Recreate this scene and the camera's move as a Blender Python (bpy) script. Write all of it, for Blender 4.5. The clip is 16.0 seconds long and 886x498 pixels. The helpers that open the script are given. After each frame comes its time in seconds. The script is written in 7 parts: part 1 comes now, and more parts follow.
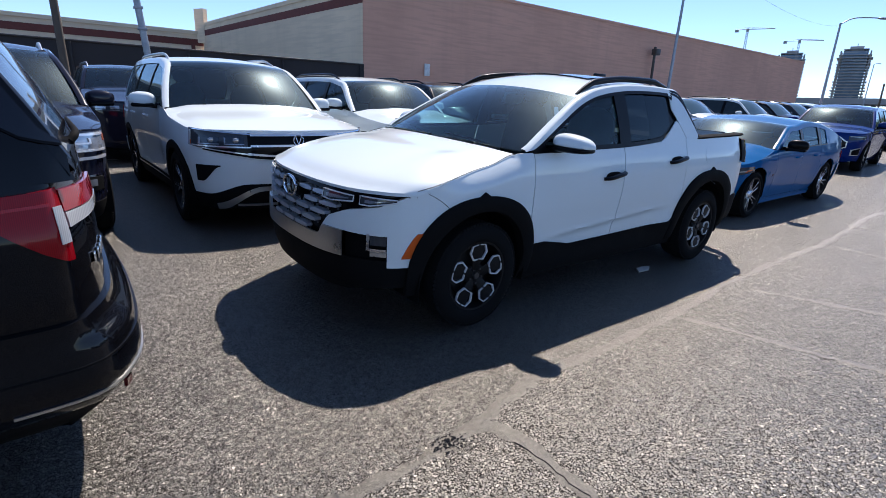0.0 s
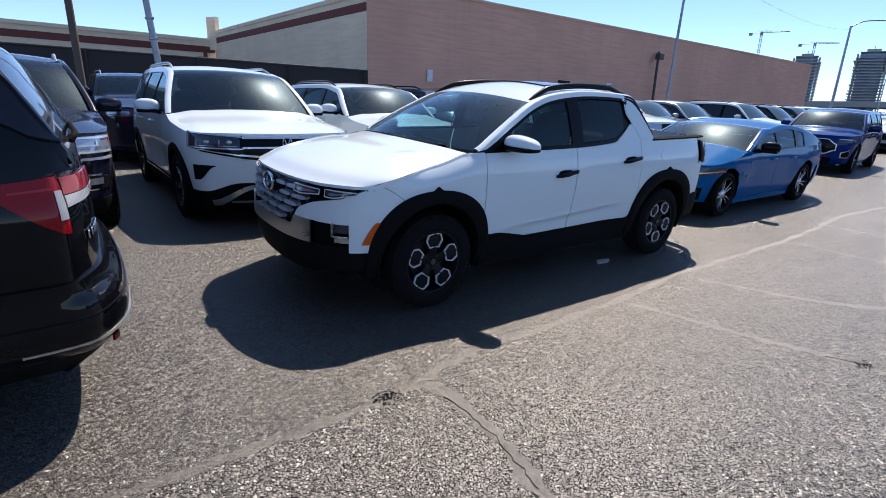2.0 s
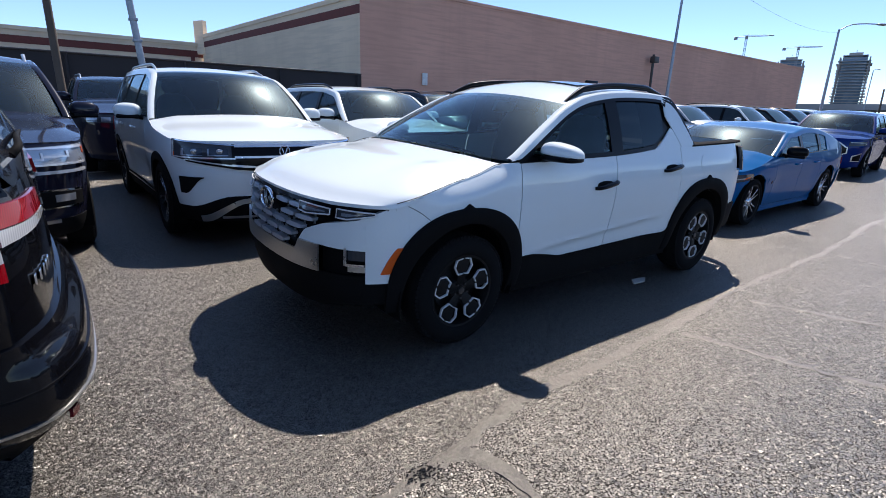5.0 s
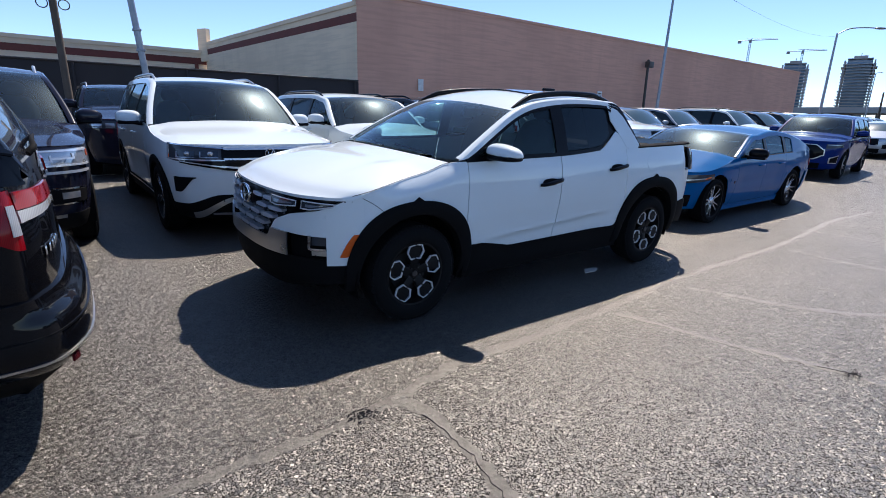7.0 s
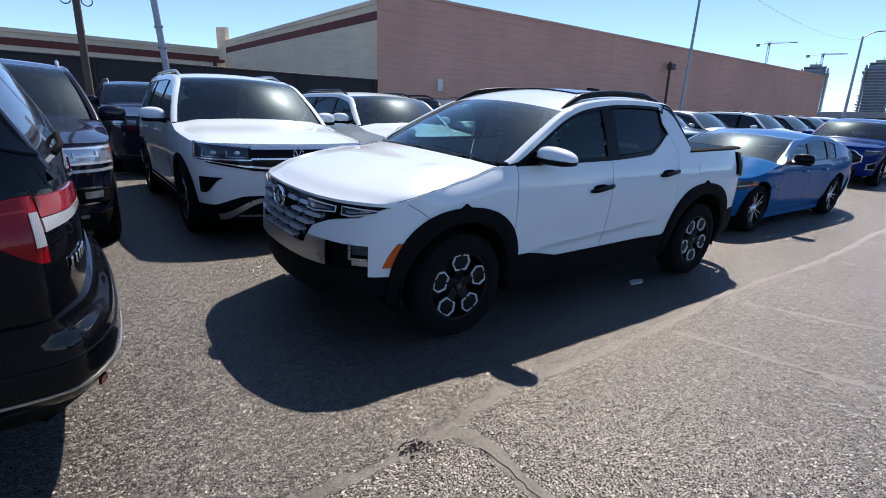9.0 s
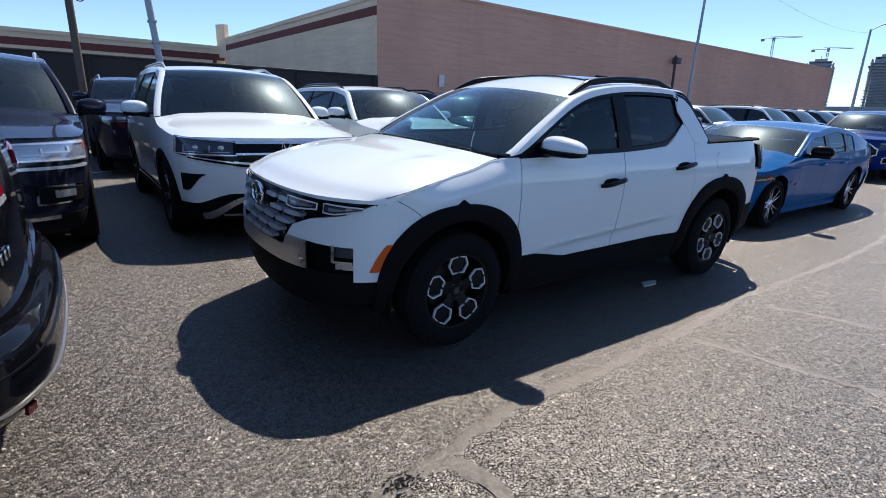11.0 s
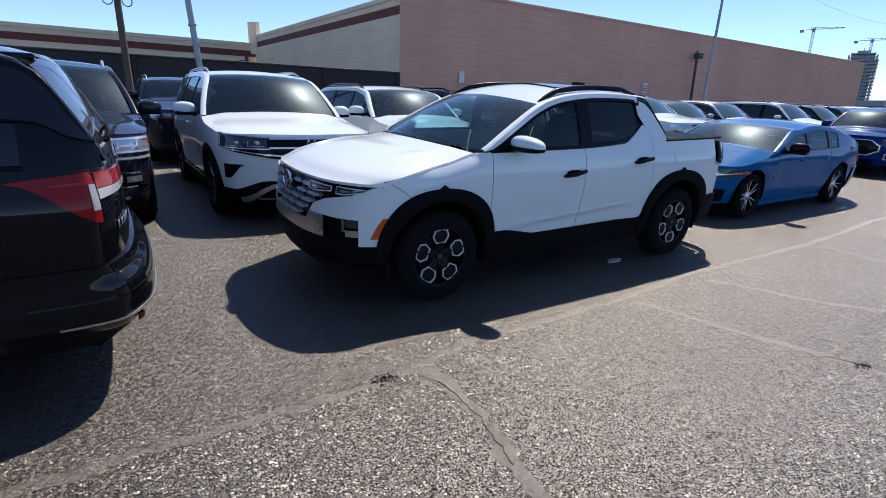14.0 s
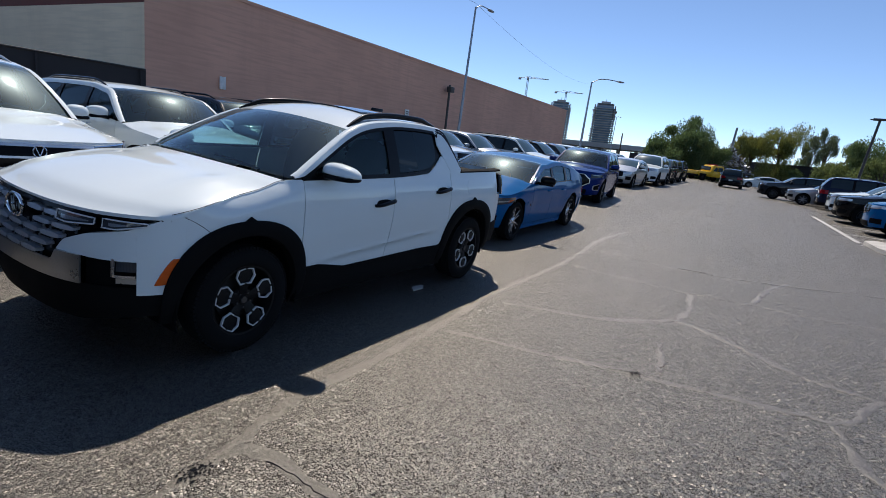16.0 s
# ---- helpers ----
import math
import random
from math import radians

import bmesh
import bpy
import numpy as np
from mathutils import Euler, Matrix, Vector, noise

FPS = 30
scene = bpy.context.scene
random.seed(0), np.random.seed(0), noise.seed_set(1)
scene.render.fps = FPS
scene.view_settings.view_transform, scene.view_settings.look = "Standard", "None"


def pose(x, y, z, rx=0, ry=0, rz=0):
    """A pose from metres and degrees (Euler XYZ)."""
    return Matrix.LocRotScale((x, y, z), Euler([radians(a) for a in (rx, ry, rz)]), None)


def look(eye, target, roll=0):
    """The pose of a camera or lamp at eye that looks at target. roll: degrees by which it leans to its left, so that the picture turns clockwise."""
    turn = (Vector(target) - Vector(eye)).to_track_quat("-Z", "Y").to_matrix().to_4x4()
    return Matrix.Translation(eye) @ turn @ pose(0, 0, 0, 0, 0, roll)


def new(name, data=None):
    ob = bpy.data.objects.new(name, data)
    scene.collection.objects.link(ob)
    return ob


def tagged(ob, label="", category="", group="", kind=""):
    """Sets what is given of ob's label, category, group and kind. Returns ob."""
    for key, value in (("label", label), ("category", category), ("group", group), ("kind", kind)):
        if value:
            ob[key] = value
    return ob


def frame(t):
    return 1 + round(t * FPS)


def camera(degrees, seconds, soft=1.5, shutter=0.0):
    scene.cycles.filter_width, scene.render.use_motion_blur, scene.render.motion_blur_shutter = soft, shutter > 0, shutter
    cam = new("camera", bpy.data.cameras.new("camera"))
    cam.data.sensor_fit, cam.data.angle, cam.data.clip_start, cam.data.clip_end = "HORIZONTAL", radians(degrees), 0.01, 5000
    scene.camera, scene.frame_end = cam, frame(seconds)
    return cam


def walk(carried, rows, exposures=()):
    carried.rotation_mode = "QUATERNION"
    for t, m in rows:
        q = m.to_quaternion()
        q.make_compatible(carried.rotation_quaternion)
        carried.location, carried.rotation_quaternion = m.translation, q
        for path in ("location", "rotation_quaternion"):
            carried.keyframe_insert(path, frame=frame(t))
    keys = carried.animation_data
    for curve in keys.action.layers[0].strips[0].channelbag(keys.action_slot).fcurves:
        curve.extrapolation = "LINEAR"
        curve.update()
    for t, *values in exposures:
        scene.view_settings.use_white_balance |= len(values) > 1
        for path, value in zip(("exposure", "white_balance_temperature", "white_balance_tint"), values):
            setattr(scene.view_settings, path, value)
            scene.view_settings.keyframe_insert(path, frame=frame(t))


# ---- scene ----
cam = camera(81.6, 16.0, soft=0.7)
PATH = [
    (0, (-2.216, -3.39, 1.493), (-1.021, -1.882, 0.948), 2.1),
    (0.5, (-2.257, -3.597, 1.5), (-1.062, -2.087, 0.958), 2.1),
    (1, (-2.244, -3.753, 1.516), (-1.049, -2.244, 0.973), 2.1),
    (1.5, (-2.2, -3.923, 1.505), (-1.012, -2.404, 0.973), 2.0),
    (2, (-2.178, -3.964, 1.508), (-1.015, -2.426, 0.978), 1.9),
    (2.5, (-2.182, -3.872, 1.508), (-1.025, -2.329, 0.978), 2.0),
    (3, (-2.21, -3.683, 1.498), (-1.044, -2.147, 0.967), 2.2),
    (3.5, (-2.177, -3.535, 1.487), (-0.998, -2.008, 0.958), 2.3),
    (4, (-2.059, -3.334, 1.489), (-0.872, -1.815, 0.956), 2.3),
    (4.2, (-2.016, -3.272, 1.483), (-0.826, -1.754, 0.953), 2.0),
    (6.3, (-2.073, -3.71, 1.514), (-0.879, -2.186, 1.012), 1.4),
    (6.5, (-2.065, -3.78, 1.514), (-0.873, -2.253, 1.014), 1.3),
    (7, (-2.05, -3.958, 1.508), (-0.867, -2.424, 1.011), 1.4),
    (7.5, (-2.04, -3.988, 1.512), (-0.87, -2.445, 1.012), 2.0),
    (8, (-2.044, -3.87, 1.506), (-0.882, -2.321, 1.005), 2.1),
    (8.5, (-2.076, -3.69, 1.514), (-0.921, -2.136, 1.015), 2.2),
    (9, (-2.076, -3.586, 1.496), (-0.927, -2.025, 1.0), 2.0),
    (9.2, (-2.055, -3.552, 1.48), (-0.91, -1.988, 0.988), 2.1),
    (11.3, (-1.832, -3.343, 1.434), (-0.697, -1.777, 0.926), 1.6),
    (11.5, (-1.841, -3.461, 1.475), (-0.71, -1.895, 0.957), 1.9),
    (12, (-1.845, -3.725, 1.498), (-0.713, -2.161, 0.974), 2.0),
    (12.5, (-1.831, -4.004, 1.512), (-0.7, -2.439, 0.989), 2.0),
    (13, (-1.909, -4.194, 1.524), (-0.779, -2.628, 1.005), 2.3),
    (13.5, (-2.123, -4.271, 1.517), (-1.005, -2.697, 0.996), 2.3),
    (14, (-2.109, -4.239, 1.521), (-1.055, -2.625, 0.991), 1.7),
    (14.5, (-2.015, -4.075, 1.526), (-0.913, -2.491, 0.999), 2.2),
    (15, (-2.024, -3.936, 1.529), (-0.804, -2.435, 1.018), 3.5),
    (15.5, (-2.105, -3.831, 1.583), (-0.604, -2.592, 1.123), 5.8),
    (16, (-2.161, -3.73, 1.571), (-0.474, -2.737, 1.161), 6.5),
]
walk(cam, [(t, look(eye, target, roll)) for t, eye, target, roll in PATH],
     exposures=[(0, 0.76, 6050, 13), (4, 0.76, 6050, 13), (9, 0.71, 6050, 13), (12.5, 0.68, 6100, 13), (14.8, 0.62, 6100, 13), (15.5, 0.44, 6250, 10), (16, 0.28, 6250, 10)])

# ---- daylight ----
SUN_WAY = Vector((0.70, 0.447, 1.13)).normalized()
world = bpy.data.worlds.new("sky")
scene.world = world
world.use_nodes = True
wn, wl = world.node_tree.nodes, world.node_tree.links
sky = wn.new("ShaderNodeTexSky")
sky.sky_type, sky.sun_disc = "NISHITA", False
sky.sun_elevation = math.asin(SUN_WAY.z)
sky.sun_rotation = math.atan2(SUN_WAY.x, SUN_WAY.y)
sky.air_density, sky.dust_density, sky.ozone_density = 1.1, 0.0, 1.5
sky.altitude = 5500
wn["Background"].inputs[1].default_value = 0.126
wl.new(sky.outputs[0], wn["Background"].inputs[0])
sun = new("sun", bpy.data.lights.new("sun", "SUN"))
sun.data.energy, sun.data.angle, sun.data.color = 4.3, radians(0.55), (1.0, 0.89, 0.75)
sun.matrix_world = look(SUN_WAY * 60, (0, 0, 0))
scene.view_settings.exposure = 0.0

# ---- materials ----
MATS = {}


def shader(name):
    m = bpy.data.materials.new(name)
    m.use_nodes = True
    nt = m.node_tree
    return m, nt.nodes, nt.links, nt.nodes["Principled BSDF"]


def ramp(n, l, source, stops):
    r = n.new("ShaderNodeValToRGB")
    el = r.color_ramp.elements
    while len(el) < len(stops):
        el.new(0.5)
    for e, (p, c) in zip(el, stops):
        e.position = p
        e.color = (c, c, c, 1) if not isinstance(c, tuple) else (*c, 1)
    l.new(source, r.inputs[0])
    return r.outputs[0]


def coords(n, l, scale=(1, 1, 1), kind="Object"):
    tc, mp = n.new("ShaderNodeTexCoord"), n.new("ShaderNodeMapping")
    mp.inputs["Scale"].default_value = scale
    l.new(tc.outputs[kind], mp.inputs[0])
    return mp.outputs[0]


def noise_tex(n, l, vec, scale, detail=4.0, rough=0.55):
    t = n.new("ShaderNodeTexNoise")
    t.inputs["Scale"].default_value, t.inputs["Detail"].default_value, t.inputs["Roughness"].default_value = scale, detail, rough
    l.new(vec, t.inputs["Vector"])
    return t.outputs["Fac"]


def mixed(n, l, a, b, fac, mode="MIX"):
    m = n.new("ShaderNodeMix")
    m.data_type, m.blend_type = "RGBA", mode
    for sock, v in ((m.inputs[6], a), (m.inputs[7], b), (m.inputs[0], fac)):
        if isinstance(v, (int, float)):
            sock.default_value = v
        elif isinstance(v, tuple):
            sock.default_value = (*v, 1)
        else:
            l.new(v, sock)
    return m.outputs[2]


def bumped(n, l, b, height, strength, dist):
    k = n.new("ShaderNodeBump")
    k.inputs["Strength"].default_value, k.inputs["Distance"].default_value = strength, dist
    l.new(height, k.inputs["Height"])
    l.new(k.outputs[0], b.inputs["Normal"])


def rough_mat(name, base, rough=0.6, metal=0.0, vary=0.18, scale=6.0, fine=90.0, bump=0.15, depth=0.003, spec=0.5):
    """A surface with soft stains at one scale and grain at another."""
    if name in MATS:
        return MATS[name]
    m, n, l, b = shader(name)
    v = coords(n, l)
    big, small = noise_tex(n, l, v, scale, 5), noise_tex(n, l, v, fine, 3)
    dark, light = tuple(c * (1 - vary) for c in base), tuple(min(1, c * (1 + vary)) for c in base)
    col = mixed(n, l, dark, light, ramp(n, l, big, [(0.3, 0.0), (0.7, 1.0)]))
    col = mixed(n, l, col, tuple(c * 0.8 for c in base), ramp(n, l, small, [(0.45, 0.0), (0.75, 0.5)]))
    l.new(col, b.inputs["Base Color"])
    l.new(ramp(n, l, big, [(0.2, max(0.02, rough - 0.08)), (0.8, min(1, rough + 0.08))]), b.inputs["Roughness"])
    b.inputs["Metallic"].default_value = metal
    b.inputs["Specular IOR Level"].default_value = spec
    if bump:
        bumped(n, l, b, small, bump, depth)
    MATS[name] = m
    return m


def paint(name, base, flake=0.0, rough=0.35, dust=0.05, coat=1.5):
    """Car paint: a coloured coat under clear lacquer, with a little road dust."""
    if name in MATS:
        return MATS[name]
    m, n, l, b = shader(name)
    v = coords(n, l)
    spot, film = noise_tex(n, l, v, 900, 2), noise_tex(n, l, v, 3.5, 6, 0.65)
    col = mixed(n, l, base, tuple(min(1, c * 1.35 + 0.01) for c in base), ramp(n, l, spot, [(0.45, 0.0), (0.7, 0.6 if flake else 0.15)]))
    col = mixed(n, l, col, (0.42, 0.38, 0.33), ramp(n, l, film, [(0.45, 0.0), (0.8, dust)]))
    l.new(col, b.inputs["Base Color"])
    b.inputs["Metallic"].default_value = flake
    b.inputs["Roughness"].default_value = rough
    b.inputs["Specular IOR Level"].default_value = 0.03
    b.inputs["Coat Weight"].default_value = 1.0
    b.inputs["Coat IOR"].default_value = coat
    l.new(ramp(n, l, film, [(0.3, 0.02), (0.85, 0.09)]), b.inputs["Coat Roughness"])
    MATS[name] = m
    return m


def glass(name, tint, clear=0.5, ior=1.5, dust=0.01):
    """A thin tinted pane: dark see-through film with a mirror-like gloss."""
    if name in MATS:
        return MATS[name]
    m, n, l, b = shader(name)
    n.remove(b)
    tr, gl, fr, mx = n.new("ShaderNodeBsdfTransparent"), n.new("ShaderNodeBsdfGlossy"), n.new("ShaderNodeFresnel"), n.new("ShaderNodeMixShader")
    tr.inputs[0].default_value = (*(c * clear for c in tint), 1)
    gl.inputs["Roughness"].default_value = 0.06
    fr.inputs[0].default_value = ior
    dirt = noise_tex(n, l, coords(n, l), 5, 5, 0.6)
    l.new(ramp(n, l, dirt, [(0.35, 0.03), (0.8, 0.07)]), gl.inputs["Roughness"])
    haze, both = n.new("ShaderNodeBsdfGlossy"), n.new("ShaderNodeMixShader")
    haze.inputs["Roughness"].default_value = 0.34
    both.inputs[0].default_value = 0.13
    gl.inputs[0].default_value = (0.82, 0.95, 1.0, 1)
    haze.inputs[0].default_value = (0.72, 0.9, 0.95, 1)
    l.new(gl.outputs[0], both.inputs[1])
    l.new(haze.outputs[0], both.inputs[2])
    l.new(fr.outputs[0], mx.inputs[0])
    l.new(tr.outputs[0], mx.inputs[1])
    l.new(both.outputs[0], mx.inputs[2])
    film, last = n.new("ShaderNodeBsdfDiffuse"), n.new("ShaderNodeMixShader")
    film.inputs[0].default_value = (0.42, 0.52, 0.52, 1)
    l.new(ramp(n, l, dirt, [(0.3, dust * 0.6), (0.8, dust * 1.6)]), last.inputs[0])
    l.new(mx.outputs[0], last.inputs[1])
    l.new(film.outputs[0], last.inputs[2])
    l.new(last.outputs[0], n["Material Output"].inputs[0])
    MATS[name] = m
    return m


def lens_mat(name, base, rough=0.08, metal=0.0, coat=1.36):
    """Moulded lamp plastic or clear lamp cover over a bright pot."""
    if name in MATS:
        return MATS[name]
    m, n, l, b = shader(name)
    v = coords(n, l)
    rib = n.new("ShaderNodeTexWave")
    rib.inputs["Scale"].default_value = 60
    l.new(v, rib.inputs["Vector"])
    col = mixed(n, l, base, tuple(c * 0.6 for c in base), ramp(n, l, rib.outputs["Fac"], [(0.3, 0.0), (0.7, 0.5)]))
    l.new(col, b.inputs["Base Color"])
    b.inputs["Roughness"].default_value = rough
    b.inputs["Metallic"].default_value = metal
    b.inputs["Specular IOR Level"].default_value = 0.15
    b.inputs["Coat Weight"].default_value = 1.0
    b.inputs["Coat IOR"].default_value = coat
    b.inputs["Coat Roughness"].default_value = 0.02
    MATS[name] = m
    return m


def asphalt(name="asphalt", coarse=1.0):
    """Rolled asphalt: worn chips, each with its own slant, in dark binder; coarse 0 gives the fine filler of mended cracks."""
    m, n, l, b = shader(name)
    v = coords(n, l)
    bend = n.new("ShaderNodeTexNoise")
    bend.inputs["Scale"].default_value, bend.inputs["Detail"].default_value = 60, 4
    l.new(v, bend.inputs["Vector"])
    add = n.new("ShaderNodeVectorMath")
    add.operation = "MULTIPLY_ADD"
    add.inputs[1].default_value = (0.028, 0.028, 0.028)
    l.new(bend.outputs["Color"], add.inputs[0])
    l.new(v, add.inputs[2])
    # the lane beyond the seam is laid with finer stone
    split = n.new("ShaderNodeVectorMath")
    split.operation = "DOT_PRODUCT"
    l.new(v, split.inputs[0])
    split.inputs[1].default_value = (-0.075, 1.0, 0.0)
    side = n.new("ShaderNodeMapRange")
    side.inputs["From Min"].default_value, side.inputs["From Max"].default_value = -1.7205, -1.7195
    side.inputs["To Min"].default_value, side.inputs["To Max"].default_value = 1.0, 1.35 if coarse else 1.0
    l.new(split.outputs["Value"], side.inputs["Value"])
    finer = n.new("ShaderNodeVectorMath")
    finer.operation = "SCALE"
    l.new(add.outputs[0], finer.inputs[0])
    l.new(side.outputs["Result"], finer.inputs["Scale"])
    size = 72 if coarse else 210
    cell, edge, chip = n.new("ShaderNodeTexVoronoi"), n.new("ShaderNodeTexVoronoi"), n.new("ShaderNodeTexVoronoi")
    edge.feature = "DISTANCE_TO_EDGE"
    for k, f in ((cell, 1.0), (edge, 1.0), (chip, 2.3)):
        k.inputs["Scale"].default_value, k.inputs["Randomness"].default_value = size * f, 1.0
        l.new(finer.outputs[0], k.inputs["Vector"])
    sep = n.new("ShaderNodeSeparateColor")
    l.new(cell.outputs["Color"], sep.inputs[0])
    tone = (0.040, 0.035, 0.030) if coarse else (0.056, 0.049, 0.042)
    lo, hi = (0.35, 1.9) if coarse else (0.8, 1.25)
    col = ramp(n, l, sep.outputs[0], [(0.0, tuple(c * lo for c in tone)), (0.55, tone), (0.92, tuple(c * hi for c in tone)), (1.0, tuple(c * hi * 1.6 for c in tone))])
    fray = noise_tex(n, l, v, size * 1.7, 3)
    # the binder shows between chips, here wide and there not at all
    gap = n.new("ShaderNodeMath")
    gap.operation = "MULTIPLY_ADD"
    l.new(fray, gap.inputs[0])
    gap.inputs[1].default_value = -0.11
    l.new(edge.outputs["Distance"], gap.inputs[2])
    sunk = ramp(n, l, gap.outputs[0], [(0.0, 1.0), (0.05, 0.0)])
    col = mixed(n, l, col, tuple(c * 0.3 for c in tone), sunk if coarse else 0.0)
    worn = noise_tex(n, l, v, 0.35, 7, 0.6)
    col = mixed(n, l, col, ramp(n, l, worn, [(0.3, (0.76, 0.75, 0.75)), (0.5, (1.0, 0.98, 0.95)), (0.72, (1.2, 1.15, 1.07))]), 1.0, "MULTIPLY")
    blot = noise_tex(n, l, v, 2.6, 6, 0.7)
    col = mixed(n, l, col, (0.55, 0.54, 0.53), ramp(n, l, blot, [(0.62, 0.0), (0.8, 0.5)]), "MULTIPLY")
    oil = noise_tex(n, l, v, 9.0, 3, 0.5)
    col = mixed(n, l, col, (0.42, 0.41, 0.40), ramp(n, l, oil, [(0.72, 0.0), (0.79, 0.55)]), "MULTIPLY")
    l.new(col, b.inputs["Base Color"])
    b.inputs["Roughness"].default_value = 0.34 if coarse else 0.42
    if coarse:
        l.new(mixed(n, l, ramp(n, l, sep.outputs[1], [(0.0, 0.36), (1.0, 0.50)]), (0.7, 0.7, 0.7), sunk), b.inputs["Roughness"])
        gloss = mixed(n, l, ramp(n, l, worn, [(0.3, 2.4), (0.7, 2.8)]), (0.1, 0.1, 0.1), sunk)
        lump = noise_tex(n, l, v, 26, 4, 0.65)
        gloss = mixed(n, l, gloss, ramp(n, l, lump, [(0.36, 0.66), (0.5, 1.0), (0.66, 1.25)]), 1.0, "MULTIPLY")
        l.new(gloss, b.inputs["Specular IOR Level"])
    else:
        b.inputs["Specular IOR Level"].default_value = 1.4
    b.inputs["Specular Tint"].default_value = (1.0, 0.95, 0.86, 1)
    dome = ramp(n, l, edge.outputs["Distance"], [(0.0, 0.0), (0.16, 0.8), (0.4, 1.0)])
    grain = noise_tex(n, l, v, size * 4, 3)
    bp = n.new("ShaderNodeBump")
    bp.inputs["Strength"].default_value, bp.inputs["Distance"].default_value = 1.0, 0.0032 if coarse else 0.001
    l.new(mixed(n, l, dome, grain, 0.3), bp.inputs["Height"])
    # each chip leans its own way
    mid, lean, sumv, nrm = (n.new("ShaderNodeVectorMath") for _ in range(4))
    mid.operation, lean.operation, sumv.operation, nrm.operation = "SUBTRACT", "MULTIPLY", "ADD", "NORMALIZE"
    l.new(mixed(n, l, cell.outputs["Color"], chip.outputs["Color"], 0.4), mid.inputs[0])
    mid.inputs[1].default_value = (0.5, 0.5, 0.5)
    l.new(mid.outputs[0], lean.inputs[0])
    k = 1.06 if coarse else 1.0
    lean.inputs[1].default_value = (k, k, 0.0)
    l.new(bp.outputs[0], sumv.inputs[0])
    l.new(lean.outputs[0], sumv.inputs[1])
    l.new(sumv.outputs[0], nrm.inputs[0])
    l.new(nrm.outputs[0], b.inputs["Normal"])
    MATS[name] = m
    return m


def stucco(name, base, streak=0.25):
    """Painted rendered wall with trowel grain, course lines showing through and rain streaks."""
    m, n, l, b = shader(name)
    v = coords(n, l)
    brick = n.new("ShaderNodeTexNoise")
    brick.inputs["Scale"].default_value = 1.0
    l.new(coords(n, l, (0.6, 0.6, 9.0)), brick.inputs["Vector"])
    patch = noise_tex(n, l, v, 0.22, 6, 0.6)
    fine = noise_tex(n, l, v, 45, 4)
    runs = noise_tex(n, l, coords(n, l, (1.6, 1.6, 0.12)), 1.0, 5, 0.6)
    col = mixed(n, l, tuple(c * 0.86 for c in base), tuple(min(1, c * 1.1) for c in base), ramp(n, l, patch, [(0.3, 0.0), (0.7, 1.0)]))
    col = mixed(n, l, col, tuple(c * 0.8 for c in base), ramp(n, l, brick.outputs["Fac"], [(0.45, 0.0), (0.62, 0.45)]))
    col = mixed(n, l, col, tuple(c * 0.72 for c in base), ramp(n, l, runs, [(0.52, 0.0), (0.75, streak)]))
    l.new(col, b.inputs["Base Color"])
    b.inputs["Roughness"].default_value = 0.9
    bumped(n, l, b, fine, 0.4, 0.006)
    MATS[name] = m
    return m


def leafy(name, base):
    m, n, l, b = shader(name)
    info = n.new("ShaderNodeNewGeometry")
    col = mixed(n, l, tuple(c * 0.55 for c in base), tuple(c * 1.5 for c in base), info.outputs["Random Per Island"])
    l.new(col, b.inputs["Base Color"])
    b.inputs["Roughness"].default_value = 0.6
    tl, mx = n.new("ShaderNodeBsdfTranslucent"), n.new("ShaderNodeMixShader")
    l.new(col, tl.inputs[0])
    mx.inputs[0].default_value = 0.45
    l.new(b.outputs[0], mx.inputs[1])
    l.new(tl.outputs[0], mx.inputs[2])
    l.new(mx.outputs[0], n["Material Output"].inputs[0])
    MATS[name] = m
    return m


ASPHALT = asphalt()
SALMON = stucco("salmon_stucco", (0.70, 0.395, 0.285))
CREAM = stucco("cream_stucco", (0.83, 0.67, 0.48), 0.35)
MAROON = rough_mat("maroon_paint", (0.16, 0.045, 0.035), 0.8)
SCREEN = rough_mat("dark_fence_screen", (0.036, 0.031, 0.032), 0.85, scale=1.2)
STEEL = rough_mat("galvanised_steel", (0.32, 0.34, 0.37), 0.45, 0.6)
BROWNPOLE = rough_mat("dark_bronze_steel", (0.05, 0.042, 0.038), 0.5)
TIMBER = rough_mat("weathered_timber", (0.11, 0.085, 0.065), 0.85, scale=3)
CONCRETE = rough_mat("concrete", (0.45, 0.43, 0.40), 0.85, scale=2.0)
RAW_CONC = rough_mat("raw_concrete", (0.34, 0.34, 0.335), 0.9, scale=0.05, bump=0)
BLUEGLASS = rough_mat("curtain_glass", (0.13, 0.20, 0.28), 0.25, scale=0.05, bump=0)
ROADLINE = rough_mat("worn_white_line", (0.44, 0.43, 0.41), 0.8, vary=0.4, scale=9)
SEAL = asphalt("crack_filler", 0.0)
CRACK = rough_mat("open_crack", (0.035, 0.032, 0.03), 0.9)
PAPER = rough_mat("white_board", (0.75, 0.75, 0.74), 0.6)
RUBBER = rough_mat("tyre_rubber", (0.008, 0.008, 0.0085), 0.9, bump=0.3, spec=0.1)
BRAKE = rough_mat("dark_cast_iron", (0.035, 0.034, 0.034), 0.6, 0.5, bump=0)
BLADE = rough_mat("satin_dark_chrome", (0.50, 0.54, 0.60), 0.38, 0.55, vary=0.06, bump=0)
